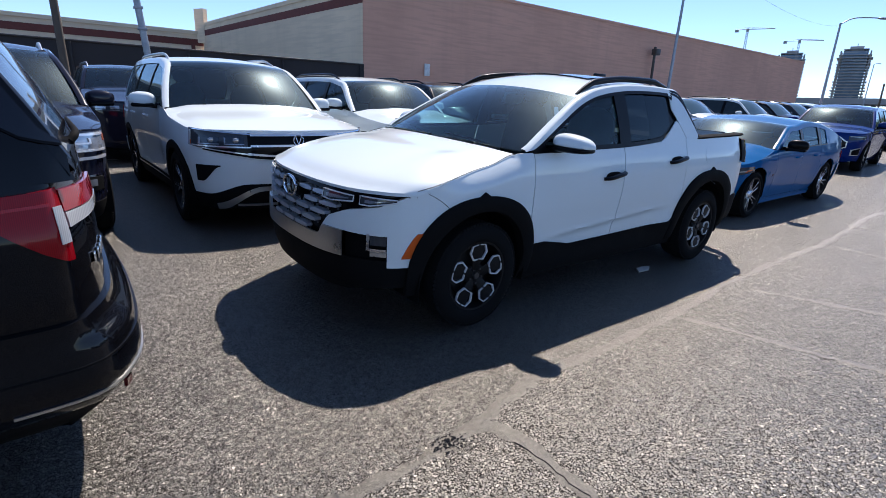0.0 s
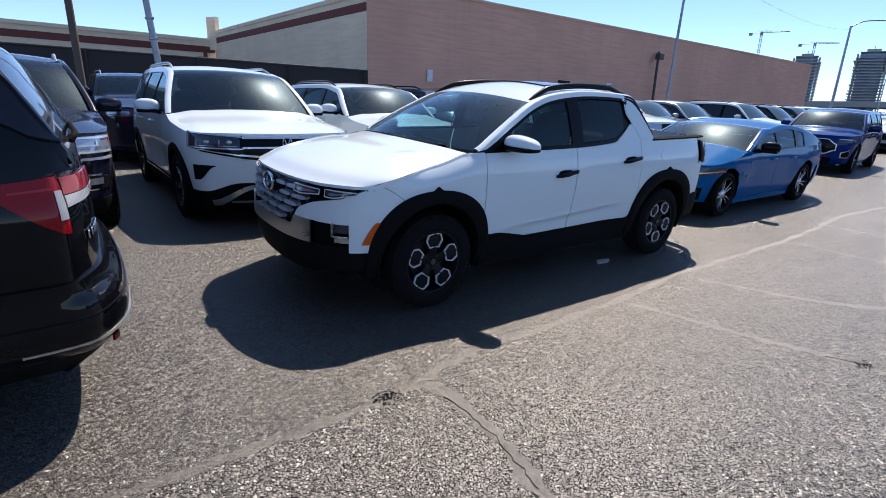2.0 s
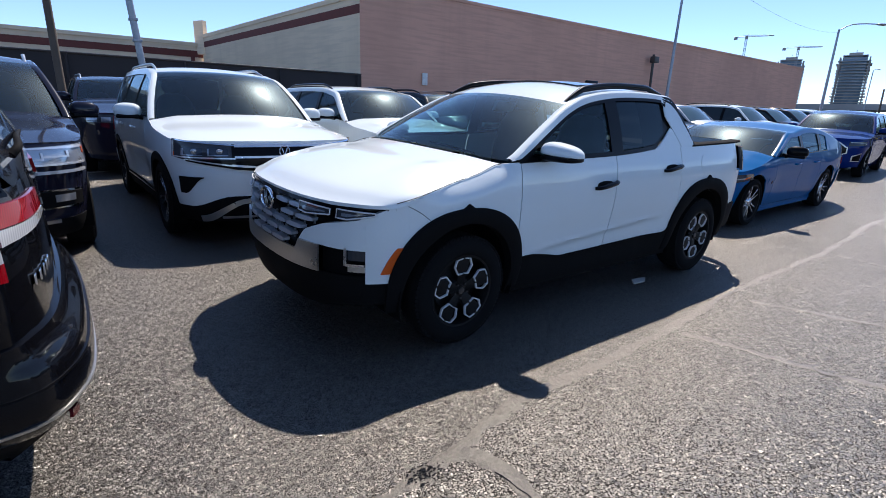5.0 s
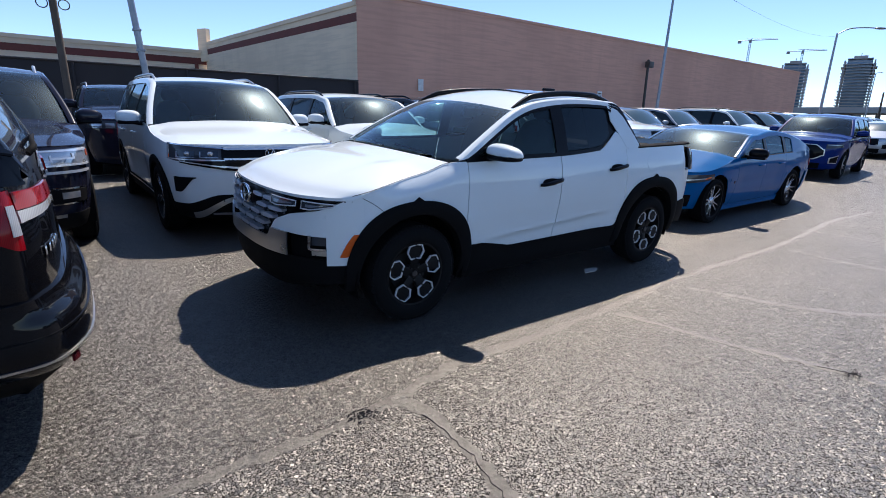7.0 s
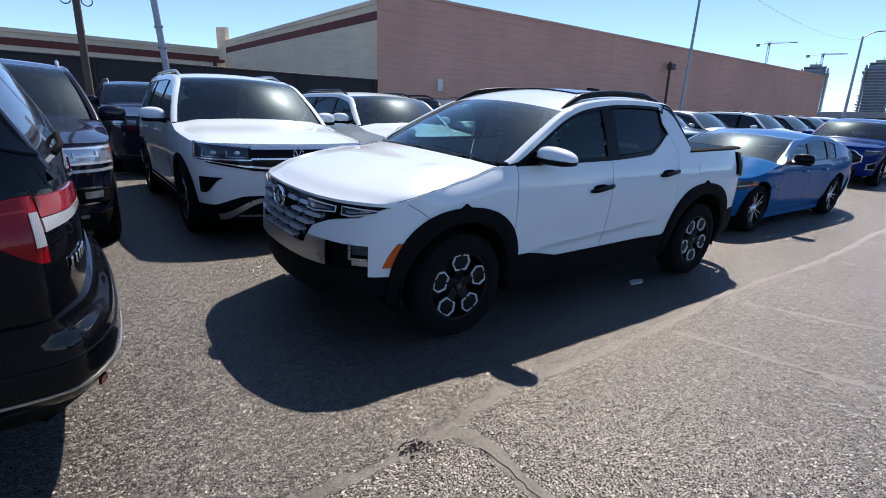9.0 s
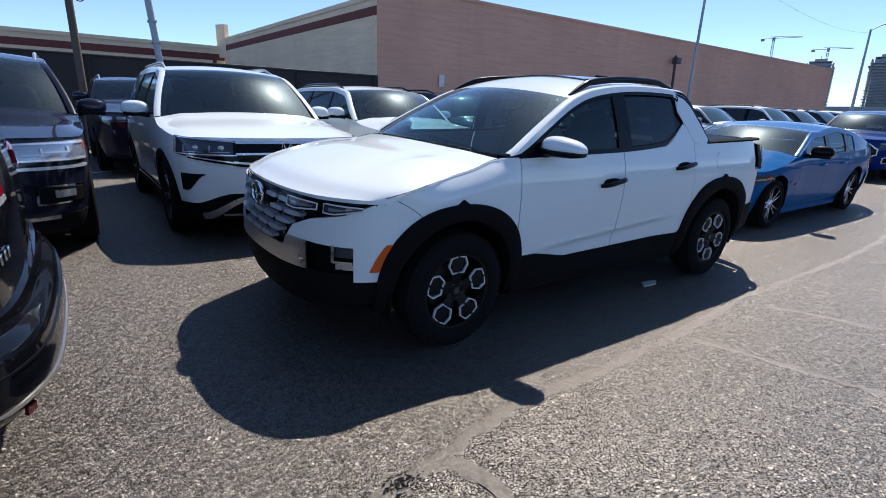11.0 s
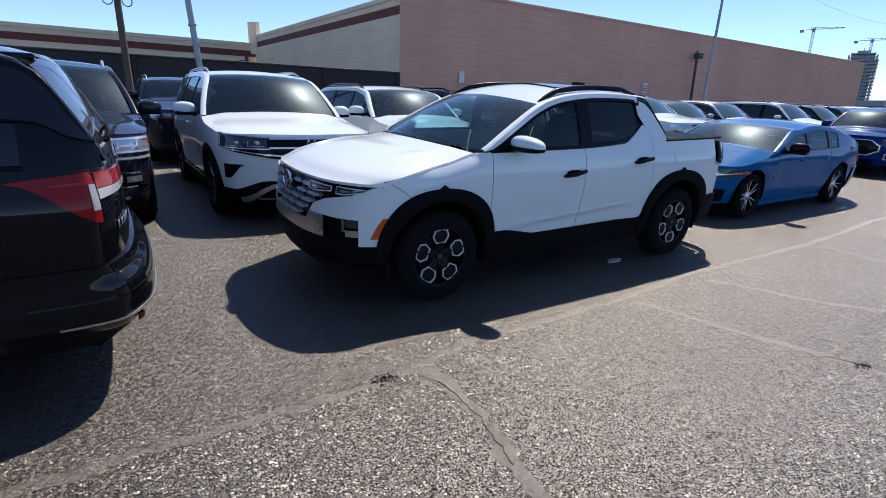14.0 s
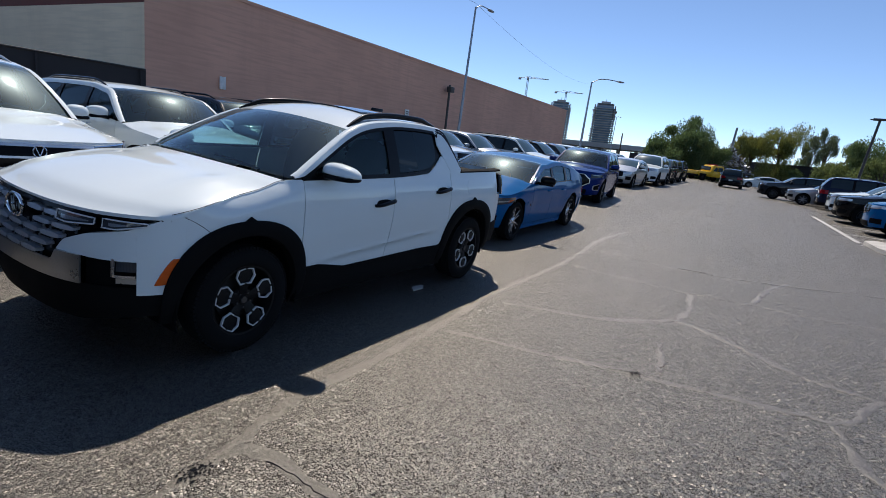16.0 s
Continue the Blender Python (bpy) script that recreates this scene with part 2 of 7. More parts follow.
BLACKTRIM = rough_mat("black_grained_plastic", (0.006, 0.006, 0.0065), 0.75, bump=0.3, depth=0.001, fine=300, spec=0.08)
GLOSSBLACK = paint("gloss_black_trim", (0.0035, 0.0035, 0.0045), dust=0.0, coat=1.18)
WHEELBLACK = rough_mat("satin_black_wheel", (0.006, 0.006, 0.0065), 0.45, bump=0, spec=0.2)
UNDER = rough_mat("black_underbody", (0.006, 0.006, 0.0065), 0.9, spec=0.05)
CHROME = rough_mat("chrome", (0.75, 0.76, 0.78), 0.12, 1.0, vary=0.05, bump=0)
SILVERTRIM = rough_mat("satin_silver_trim", (0.55, 0.55, 0.54), 0.32, 0.9, vary=0.06, bump=0)
MACHINED = rough_mat("machined_face", (0.72, 0.72, 0.73), 0.4, 0.25, vary=0.05, bump=0)
SATINBRIGHT = rough_mat("bright_chrome_trim", (0.78, 0.80, 0.83), 0.22, 0.55, vary=0.04, bump=0)
DASH = rough_mat("dark_grey_dash_plastic", (0.10, 0.105, 0.115), 0.7)
GUNMETAL = rough_mat("dark_machined_alloy", (0.10, 0.105, 0.115), 0.3, 0.9, vary=0.08, bump=0)
BRIGHTALLOY = rough_mat("machined_alloy", (0.68, 0.68, 0.70), 0.25, 1.0, vary=0.05, bump=0)
GREYALLOY = rough_mat("grey_alloy", (0.30, 0.30, 0.31), 0.35, 0.8, vary=0.06, bump=0)
SEATCLOTH = rough_mat("charcoal_upholstery", (0.10, 0.10, 0.105), 0.85)
PALECLOTH = rough_mat("grey_upholstery", (0.2, 0.19, 0.18), 0.85)
REDLENS = lens_mat("red_lamp_lens", (0.27, 0.001, 0.005), 0.2, 0.0, 1.25)
DIMRED = lens_mat("dim_red_reflector", (0.10, 0.004, 0.008), 0.2)
CHERRY = lens_mat("bright_red_lens", (0.42, 0.008, 0.012), 0.2)
CHAMBER = lens_mat("smoky_lamp_chamber", (0.035, 0.045, 0.06), 0.15, 0.5)
CLEARLENS = lens_mat("clear_lamp_lens", (0.50, 0.52, 0.54), 0.16, 0.65)
WHITELENS = lens_mat("white_lamp_lens", (0.40, 0.41, 0.42), 0.2)
SQUARELENS = lens_mat("bright_reflector_lens", (0.66, 0.68, 0.70), 0.12, 0.3)
DAYLENS = lens_mat("daytime_lamp_lens", (0.30, 0.34, 0.40), 0.12, 0.4)
SMOKELENS = lens_mat("smoked_lamp_lens", (0.045, 0.05, 0.06))
AMBERLENS = lens_mat("amber_lamp_lens", (0.66, 0.105, 0.012))
TINT = glass("privacy_glass", (0.09, 0.11, 0.12), 1.0, 1.38, 0.002)
SHIELD = glass("windscreen_glass", (0.70, 0.92, 0.94), 1.0, 1.78, 0.010)
SIDEGLASS = glass("side_window_glass", (0.40, 0.60, 0.60), 1.0, 1.4, 0.003)
WHITE = paint("white_paint", (0.70, 0.765, 0.785), dust=0.02)
BLACKP = paint("black_paint", (0.0025, 0.0026, 0.004), dust=0.0, coat=1.33)
NAVYP = paint("dark_plum_grey_paint", (0.009, 0.0095, 0.02), 0.0, dust=0.0, coat=1.42)
BLUEP = paint("bright_blue_paint", (0.0, 0.088, 0.26), 0.0, dust=0.0, coat=1.24)
INDIGOP = paint("deep_blue_paint", (0.0, 0.017, 0.13), 0.0, dust=0.0, coat=1.3)
CHARCOALP = paint("charcoal_paint", (0.012, 0.015, 0.021), 0.2, dust=0.0, coat=1.4)
NIGHTP = paint("night_blue_paint", (0.004, 0.009, 0.03), 0.0, dust=0.0, coat=1.36)
SILVERP = paint("silver_paint", (0.42, 0.43, 0.44), 0.6)
GREYP = paint("dark_grey_paint", (0.03, 0.031, 0.035), 0.3, dust=0.02)
YELLOWP = paint("yellow_paint", (0.72, 0.42, 0.02))
REDP = paint("dark_red_paint", (0.25, 0.015, 0.02), 0.3)
REARGLASS = paint("black_rear_glass", (0.005, 0.006, 0.011), dust=0.0, coat=1.5)


# ---- building blocks ----
def mesh_of(bm, name, smooth=True, angle=40):
    me = bpy.data.meshes.new(name)
    bm.normal_update()
    if smooth:
        for f in bm.faces:
            f.smooth = True
        for e in bm.edges:
            if len(e.link_faces) == 2 and e.calc_face_angle(0) > radians(angle):
                e.smooth = False
    bm.to_mesh(me)
    bm.free()
    return me


def part(name, bm, material, parent=None, label="", m=None, smooth=True, angle=40):
    """Links a bmesh as one mesh object, under a thing or under a part."""
    ob = new(name, mesh_of(bm, name, smooth, angle))
    ob.data.materials.append(material)
    if parent is not None:
        ob.parent = parent
    if m is not None:
        ob.matrix_basis = m
    if label:
        tagged(ob, label)
    return ob


def box(bm, x0, x1, y0, y1, z0, z1, bev=0.0):
    r = bmesh.ops.create_cube(bm, size=1.0)
    vs = r["verts"]
    for v in vs:
        v.co = Vector((x0 + (v.co.x + 0.5) * (x1 - x0), y0 + (v.co.y + 0.5) * (y1 - y0), z0 + (v.co.z + 0.5) * (z1 - z0)))
    if bev:
        es = list({e for v in vs for e in v.link_edges})
        bmesh.ops.bevel(bm, geom=es, offset=bev, segments=2, affect="EDGES", profile=0.5)
    return vs


def boxed(x0, x1, y0, y1, z0, z1, bev=0.0):
    bm = bmesh.new()
    box(bm, x0, x1, y0, y1, z0, z1, bev)
    return bm


def tube(bm, points, radii, sides=10, caps=True):
    """A round bar along points."""
    pts = [Vector(p) for p in points]
    if not isinstance(radii, (list, tuple)):
        radii = [radii] * len(pts)
    rings = []
    for i, p in enumerate(pts):
        d = (pts[min(i + 1, len(pts) - 1)] - pts[max(i - 1, 0)]).normalized()
        q = d.to_track_quat("Z", "Y")
        rings.append([bm.verts.new(p + q @ Vector((radii[i] * math.cos(a), radii[i] * math.sin(a), 0))) for a in (2 * math.pi * k / sides for k in range(sides))])
    for a, b in zip(rings, rings[1:]):
        for k in range(sides):
            bm.faces.new((a[k], a[(k + 1) % sides], b[(k + 1) % sides], b[k]))
    if caps:
        bm.faces.new(rings[0][::-1])
        bm.faces.new(rings[-1])
    return bm


def grid(bm, rows):
    """Quads between rows of places. Returns the rows of verts."""
    vs = [[bm.verts.new(p) for p in r] for r in rows]
    for a, b in zip(vs, vs[1:]):
        for k in range(len(a) - 1):
            bm.faces.new((a[k], a[k + 1], b[k + 1], b[k]))
    return vs


def thing(name, label, category, m=None, group="", kind=""):
    ob = new(name)
    ob.empty_display_size = 0.2
    if m is not None:
        ob.matrix_world = m
    return tagged(ob, label, category, group, kind)


def path2(pts, n=24):
    """Points along a rounded way through the given places."""
    P = [Vector(p) for p in pts]
    out = []
    for i in range(len(P) - 1):
        a, b, c, d = P[max(i - 1, 0)], P[i], P[i + 1], P[min(i + 2, len(P) - 1)]
        for k in range(n):
            t = k / n
            out.append(0.5 * ((2 * b) + (c - a) * t + (2 * a - 5 * b + 4 * c - d) * t * t + (3 * b - a - 3 * c + d) * t**3))
    return out + [P[-1]]


# ---- ground ----
def ground_z(x, y):
    """The lot falls to a seam beside the first row, and climbs gently away from it."""
    a = min(max(y + 1.3, 0), 3.3)
    b = min(max(y - 2, 0), 13)
    c = min(max(x - 6, 0), 24)
    return 0.045 * a + 0.012 * b + 0.010 * c


def make_ground():
    xs = [-3000, -900, -250, -80, -40] + [-20 + 2 * i for i in range(6)] + [-8 + 0.5 * i for i in range(57)] + [21 + 3 * i for i in range(20)] + [95, 130, 250, 900, 3000]
    ys = [-3000, -900, -250, -90, -50, -35] + [-26 + 2 * i for i in range(9)] + [-8 + 0.4 * i for i in range(41)] + [9.5, 11, 13, 16, 20, 30, 60, 150, 400, 1200, 3000]
    ys = sorted(ys + [-1.3, 2.0])
    bm = bmesh.new()
    grid(bm, [[(x, y, ground_z(x, y)) for x in xs] for y in ys])
    ob = new("ground", mesh_of(bm, "ground"))
    ob.data.materials.append(ASPHALT)
    return tagged(ob, "grey worn asphalt of a car lot with coarse pale aggregate", "ground", kind="structure")


make_ground()


def strip(points, width, lift, wob=0.0, seed=0):
    """A flat band that follows the ground, with a thickness at its rim."""
    rnd = random.Random(seed)
    pts = []
    smoothed = [(q.x, q.y) for q in path2([(x, y, 0) for x, y in points], 4)]
    for (x0, y0), (x1, y1) in zip(smoothed, smoothed[1:]):
        k = max(1, int(math.hypot(x1 - x0, y1 - y0) / 0.03))
        pts += [(x0 + (x1 - x0) * i / k, y0 + (y1 - y0) * i / k) for i in range(k)]
    pts.append(tuple(points[-1]))
    rows = []
    for i, (x, y) in enumerate(pts):
        a, c = pts[max(i - 1, 0)], pts[min(i + 1, len(pts) - 1)]
        dx, dy = c[0] - a[0], c[1] - a[1]
        s = math.hypot(dx, dy) or 1
        nx, ny = -dy / s, dx / s
        off = wob * (noise.noise((x * 2.1, y * 2.1, seed)) + 0.5 * noise.noise((x * 7, y * 7, seed + 9))) + 0.02 * noise.noise((x * 17, y * 17, seed + 4)) + 0.01 * noise.noise((x * 45, y * 45, seed + 6))
        w = width * (0.5 + 0.38 * noise.noise((x * 5 + 5, y * 5, seed)) + 0.3 * noise.noise((x * 19, y * 19, seed)))
        row = []
        for j in (-1.0, -0.8, 0.8, 1.0):
            ww = w * (1 + 0.22 * rnd.uniform(-1, 1))
            px, py = x + nx * (off + ww * j), y + ny * (off + ww * j)
            row.append((px, py, ground_z(px, py) + (lift if abs(j) < 1 else 0.0003)))
        rows.append(row)
    bm = bmesh.new()
    grid(bm, rows)
    bmesh.ops.recalc_face_normals(bm, faces=bm.faces)
    for f in bm.faces:
        if f.normal.z < -0.5:
            f.normal_flip()
    return bm


SEAM = [(-9, -2.1), (-4, -1.95), (-2.03, -1.89), (-1.25, -1.87), (-0.93, -1.84), (-0.57, -1.75), (-0.1, -1.66), (0.84, -1.66), (1.75, -1.60), (2.83, -1.5), (5.35, -1.48), (7.98, -1.3), (9.7, -1.42)]
FILLED = [
    (SEAM, 0.07, 0.03),
    ([(-0.85, -1.83), (-0.70, -1.86), (-0.63, -2.04), (-0.66, -2.26), (-0.67, -2.48), (-0.75, -2.79), (-0.8, -3.2), (-0.9, -4.2), (-1.1, -7)], 0.085, 0.02),
    ([(1.48, -1.72), (1.6, -2.38), (1.7, -2.81), (1.79, -3.2), (1.86, -3.63), (1.96, -4.1), (1.98, -4.44), (1.55, -4.54), (1.2, -4.75), (0.4, -6), (0.0, -8)], 0.06, 0.025),
    ([(1.98, -4.44), (2.19, -4.62), (2.74, -4.87), (3.3, -5.6), (4.2, -8)], 0.06, 0.03),
    ([(2.63, -1.7), (2.86, -2.41), (3.02, -2.71), (3.34, -3.07), (3.59, -3.28), (3.44, -3.62), (3.13, -3.96), (2.85, -4.34), (2.74, -4.87)], 0.065, 0.025),
    ([(3.59, -3.28), (4.15, -3.33), (5.0, -3.27)], 0.07, 0.03),
    ([(5.2, -1.6), (5.11, -2.31), (5.06, -3.2), (5.2, -4.0), (5.2, -4.5), (5.4, -5.2), (6.2, -8)], 0.06, 0.03),
    ([(6.88, -1.4), (6.73, -2.21), (6.6, -2.8), (6.72, -3.6), (7.2, -4.74), (8.4, -7)], 0.055, 0.03),
    ([(5.3, -3.95), (6.33, -4.12), (7.23, -4.41)], 0.06, 0.05),
    ([(2.67, -3.26), (2.3, -3.32), (1.98, -3.35)], 0.045, 0.02),
]
for i, (pts, wide, wob) in enumerate(FILLED):
    ob = part("filled_crack", strip(pts, wide, 0.002 + 0.0003 * i, wob, i), SEAL)
    tagged(ob, "fine-grained strip of filler over a crack in the asphalt", "crack filler", "filled cracks in the lot", "structure")
OPEN = [
    ([(-0.66, -2.02), (-0.66, -2.19), (-0.67, -2.34), (-0.68, -2.48), (-0.75, -2.8)], 0.02),
    ([(1.74, -3.02), (1.78, -3.14), (1.80, -3.26)], 0.03),
    ([(6.64, -2.9), (6.68, -3.1), (6.70, -3.3)], 0.04),
]
for i, (pts, wob) in enumerate(OPEN):
    ob = part("open_crack", strip(pts, 0.0032, 0.0058 + 0.0003 * i, wob, i), CRACK)
    tagged(ob, "dark open crack in the asphalt", "crack", "open cracks in the lot", "structure")


def grit_patch(x, y, n, spread_, seed):
    """Dark loose grit gathered in the seam: many small chips lying on the ground."""
    rnd = random.Random(seed)
    bm = bmesh.new()
    for _ in range(n):
        px, py = x + rnd.gauss(0, spread_), y + rnd.gauss(0, spread_ * 0.55)
        q = rnd.uniform(0.003, 0.009)
        a = rnd.uniform(0, 6.28)
        c = Vector((px, py, ground_z(px, py) + 0.006))
        base = [bm.verts.new(c + Vector((q * rnd.uniform(0.6, 1.6) * math.cos(a + k * 2.09), q * rnd.uniform(0.5, 1) * math.sin(a + k * 2.09), 0))) for k in range(3)]
        tip = bm.verts.new(c + Vector((0, 0, q * 0.9)))
        for k in range(3):
            bm.faces.new((base[k], base[(k + 1) % 3], tip))
    ob = part("loose_grit", bm, CRACK, smooth=False)
    return tagged(ob, "dark loose grit gathered in the asphalt seam", "grit", kind="stuff")


grit_patch(-0.92, -1.85, 130, 0.045, 3)
grit_patch(1.80, -3.22, 60, 0.035, 4)


# ---- the building with its fence ----
def wall_slab(p0, p1, z0, z1, thick):
    """A wall from p0 to p1 whose outer face lies on that line; thickness goes to its left."""
    bm = bmesh.new()
    d = Vector((p1[0] - p0[0], p1[1] - p0[1], 0))
    n = Vector((-d.y, d.x, 0)).normalized() * thick
    vs = box(bm, 0, 1, 0, 1, z0, z1)
    for v in vs:
        v.co = Vector((p0[0], p0[1], 0)) + d * v.co.x + n * v.co.y + Vector((0, 0, v.co.z))
    bmesh.ops.recalc_face_normals(bm, faces=bm.faces)
    return bm


BLD = thing("store_building", "big windowless store with salmon side wall and cream front", "building")
A, B, C, D = (8.12, 15.0), (51.9, 15.0), (52.0, 33.0), (6.95, 33.0)
part("side_wall", wall_slab(A, B, 0, 6.05, 0.35), SALMON, BLD, "salmon painted stucco wall")
part("end_wall", wall_slab(B, C, 0, 5.95, 0.3), SALMON, BLD)
part("front_wall", wall_slab(D, (8.12, 15.004), 0, 5.62, 0.3), CREAM, BLD, "cream stucco wall")
part("band", wall_slab((D[0] - 0.015, D[1]), (A[0] - 0.012, 15.004), 5.0, 5.32, 0.3), MAROON, BLD, "maroon painted band")
part("cornice", wall_slab((D[0] - 0.05, D[1]), (A[0] - 0.05, 15.03), 5.56, 5.74, 0.45), CREAM, BLD, "cream moulded coping")
part("coping", wall_slab((A[0], 14.95), (B[0] + 0.05, 14.95), 6.02, 6.14, 0.45), SALMON, BLD)
part("roof", boxed(8.3, 51.7, 15.3, 32.8, 5.3, 5.45), CONCRETE, BLD)
part("parapet_return", wall_slab((6.6, 33.3), (6.95, 32.6), 4.6, 6.55, 0.3), CREAM, BLD, "cream stucco parapet end")


# ---- a kit for car bodies ----
def curve(pts):
    """A smooth function through (x, y) places, level beyond its ends."""
    xs, ys = np.array([p[0] for p in pts], float), np.array([p[1] for p in pts], float)
    if len(xs) == 1:
        return lambda x: float(ys[0])
    d = np.diff(ys) / np.diff(xs)
    m = np.zeros(len(xs))
    m[0], m[-1] = d[0], d[-1]
    for i in range(1, len(xs) - 1):
        if d[i - 1] * d[i] > 0:
            m[i] = 2 * d[i - 1] * d[i] / (d[i - 1] + d[i])

    def f(x):
        if x <= xs[0]:
            return float(ys[0])
        if x >= xs[-1]:
            return float(ys[-1])
        i = int(np.searchsorted(xs, x)) - 1
        h = xs[i + 1] - xs[i]
        t = (x - xs[i]) / h
        a, b = 2 * t**3 - 3 * t * t + 1, t**3 - 2 * t * t + t
        return float(a * ys[i] + b * h * m[i] + (1 - a) * ys[i + 1] + (t**3 - t * t) * h * m[i + 1])

    return f


def line(pts):
    """Straight pieces through (x, y) places."""
    xs, ys = [p[0] for p in pts], [p[1] for p in pts]
    return lambda x: float(np.interp(x, xs, ys))


def smooth01(t):
    t = min(max(t, 0), 1)
    return t * t * (3 - 2 * t)


class Shell:
    """The skin of one car. Front to -x, front axle at x 0, ground at z 0. The skin runs round the plan by the way s, which is
    0 at the middle of the nose, grows to the right flank and is negative on the left one."""

    def __init__(self, root, plan, top, rail, front, side, rear, res=0.05, tumble=0.4, bulge=0.02):
        self.root, self.res, self.tumble, self.bulge = root, res, tumble, bulge
        pts = path2([(x, y, 0) for x, y in plan])
        self.px, self.py = np.array([p.x for p in pts]), np.array([p.y for p in pts])
        self.ps = np.r_[0, np.cumsum(np.hypot(np.diff(self.px), np.diff(self.py)))]
        self.S = float(self.ps[-1])
        self.xmin, self.xmax = float(self.px[0]), float(self.px[-1])
        self.top, self.front, self.rear = curve(top), curve(front), curve(rear)
        self.side = side if callable(side) else (lambda f: lambda x, z: f(z))(curve(side))
        rp = path2([(x, 0, z) for x, z in rail])
        self.rx, self.rz = np.array([p.x for p in rp]), np.array([p.z for p in rp])
        self.rz_of = lambda x: float(np.interp(x, self.rx, self.rz))
        self.arches = []

    def plan(self, s):
        S = self.S
        s = (s + S) % (2 * S) - S
        g, u = (1 if s >= 0 else -1), abs(s)
        x, y = np.interp(u, self.ps, self.px), np.interp(u, self.ps, self.py)
        e = 0.03
        a, b = max(u - e, 0), min(u + e, S)
        tx, ty = np.interp(b, self.ps, self.px) - np.interp(a, self.ps, self.px), np.interp(b, self.ps, self.py) - np.interp(a, self.ps, self.py)
        if u < e:
            tx = 0
        if u > S - e:
            tx = 0
        h = math.hypot(tx, ty) or 1
        return float(x), g * float(y), -ty / h, g * tx / h

    def at(self, s, z, d=0.0):
        x, y, nx, ny = self.plan(s)
        f, k, r = max(0, -nx) ** 2, ny * ny, max(0, nx) ** 2
        inset = f * self.front(z) + k * self.side(x, z) + r * self.rear(z)
        return Vector((x + nx * (d - inset), y + ny * (d - inset), z))

    def sx(self, x, g=1):
        """The way at which the flank has this x."""
        return g * float(np.interp(x, self.px, self.ps))

    def sf(self, y):
        """The way at which the nose has this y."""
        k = int(np.argmax(self.py))
        return math.copysign(float(np.interp(abs(y), self.py[: k + 1], self.ps[: k + 1])), y)

    def sr(self, y):
        """The way at which the tail has this y."""
        k = int(np.argmax(self.py))
        v = float(np.interp(abs(y), self.py[k:][::-1], self.ps[k:][::-1]))
        return v if y >= 0 else 2 * self.S - v

    def glass_y(self, x, z, d=0.0):
        """Half width of the cabin's side at x, z."""
        zb = self.top(x)
        base = abs(self.at(self.sx(x), zb).y)
        u = min(max((z - zb) / 0.5, 0), 1)
        return base - self.tumble * (z - zb) + self.bulge * 4 * u * (1 - u) + d

    def columns(self, a, b, step=None):
        n = max(2, int(abs(b - a) / (step or self.res)))
        out = [a + (b - a) * i / n for i in range(n + 1)]
        for xw, R in self.arches:
            out += [xw + R * math.cos(math.pi * k / 22) for k in range(23) if min(a, b) < xw + R * math.cos(math.pi * k / 22) < max(a, b)]
        out = sorted(set(round(v, 4) for v in out))
        return [v for i, v in enumerate(out) if i == 0 or v - out[i - 1] > 0.004 or i == len(out) - 1]

    def skin(self, name, s_list, lo, hi, mat, d=0.0, rim=0.012, rows=6, parent=None, label="", by_x=0, angle=40):
        """A panel on the skin. s_list: ways, or x places on the flank by_x (1 right, -1 left); lo, hi: heights over that list."""
        P = []
        for q in s_list:
            s = self.sx(q, by_x) if by_x else q
            z0, z1 = lo(q), max(hi(q), lo(q) + 0.002)
            P.append([(s, z0 + (z1 - z0) * j / rows) for j in range(rows + 1)])
        if by_x < 0:
            P = P[::-1]
        return self._panel(name, P, lambda s, z, e: self.at(s, z, e), mat, d, rim, parent, label, angle)

    def _panel(self, name, P, place, mat, d, rim, parent, label, angle=40, flip=False):
        rowsv = []
        n, k = len(P), len(P[0])
        for i in range(-1, n + 1):
            ii = min(max(i, 0), n - 1)
            r = []
            for j in range(-1, k + 1):
                jj = min(max(j, 0), k - 1)
                r.append(place(*P[ii][jj], d - (rim if (i != ii or j != jj) else 0)))
            rowsv.append(r)
        bm = bmesh.new()
        if flip:
            rowsv = rowsv[::-1]
        grid(bm, rowsv)
        return part(name, bm, mat, parent or self.root, label, angle=angle)

    def cabin(self, name, x_list, lo, hi, mat, g, d=0.0, rim=0.01, rows=5, parent=None, label=""):
        """A panel or pane on the side of the cabin, right (1) or left (-1)."""
        P = []
        for x in x_list:
            z0, z1 = lo(x), max(hi(x), lo(x) + 0.002)
            P.append([(x, z0 + (z1 - z0) * j / rows) for j in range(rows + 1)])
        return self._panel(name, P, lambda x, z, e: Vector((x, g * (self.glass_y(x, z) + e), z)), mat, d, rim, parent, label, flip=g < 0)

    def rail_point(self, x, g, inn=0.0, up=0.0):
        z = self.rz_of(x)
        return Vector((x, g * (self.glass_y(x, z) - inn), z + up))

    def coons(self, name, c0, c1, d0, d1, nu, nv, mat, bump=None, parent=None, label="", rim=0.02):
        """A sheet over four edges: c0, c1 over u (front, back), d0, d1 over v (left, right)."""
        rows = []
        for j in range(nv + 1):
            v, r = j / nv, []
            for i in range(nu + 1):
                u = i / nu
                p = c0(u) * (1 - v) + c1(u) * v + d0(v) * (1 - u) + d1(v) * u
                p -= c0(0) * (1 - u) * (1 - v) + c0(1) * u * (1 - v) + c1(0) * (1 - u) * v + c1(1) * u * v
                if bump:
                    p = p + bump(u, v)
                r.append(p)
            rows.append(r)
        low = Vector((0, 0, -rim))
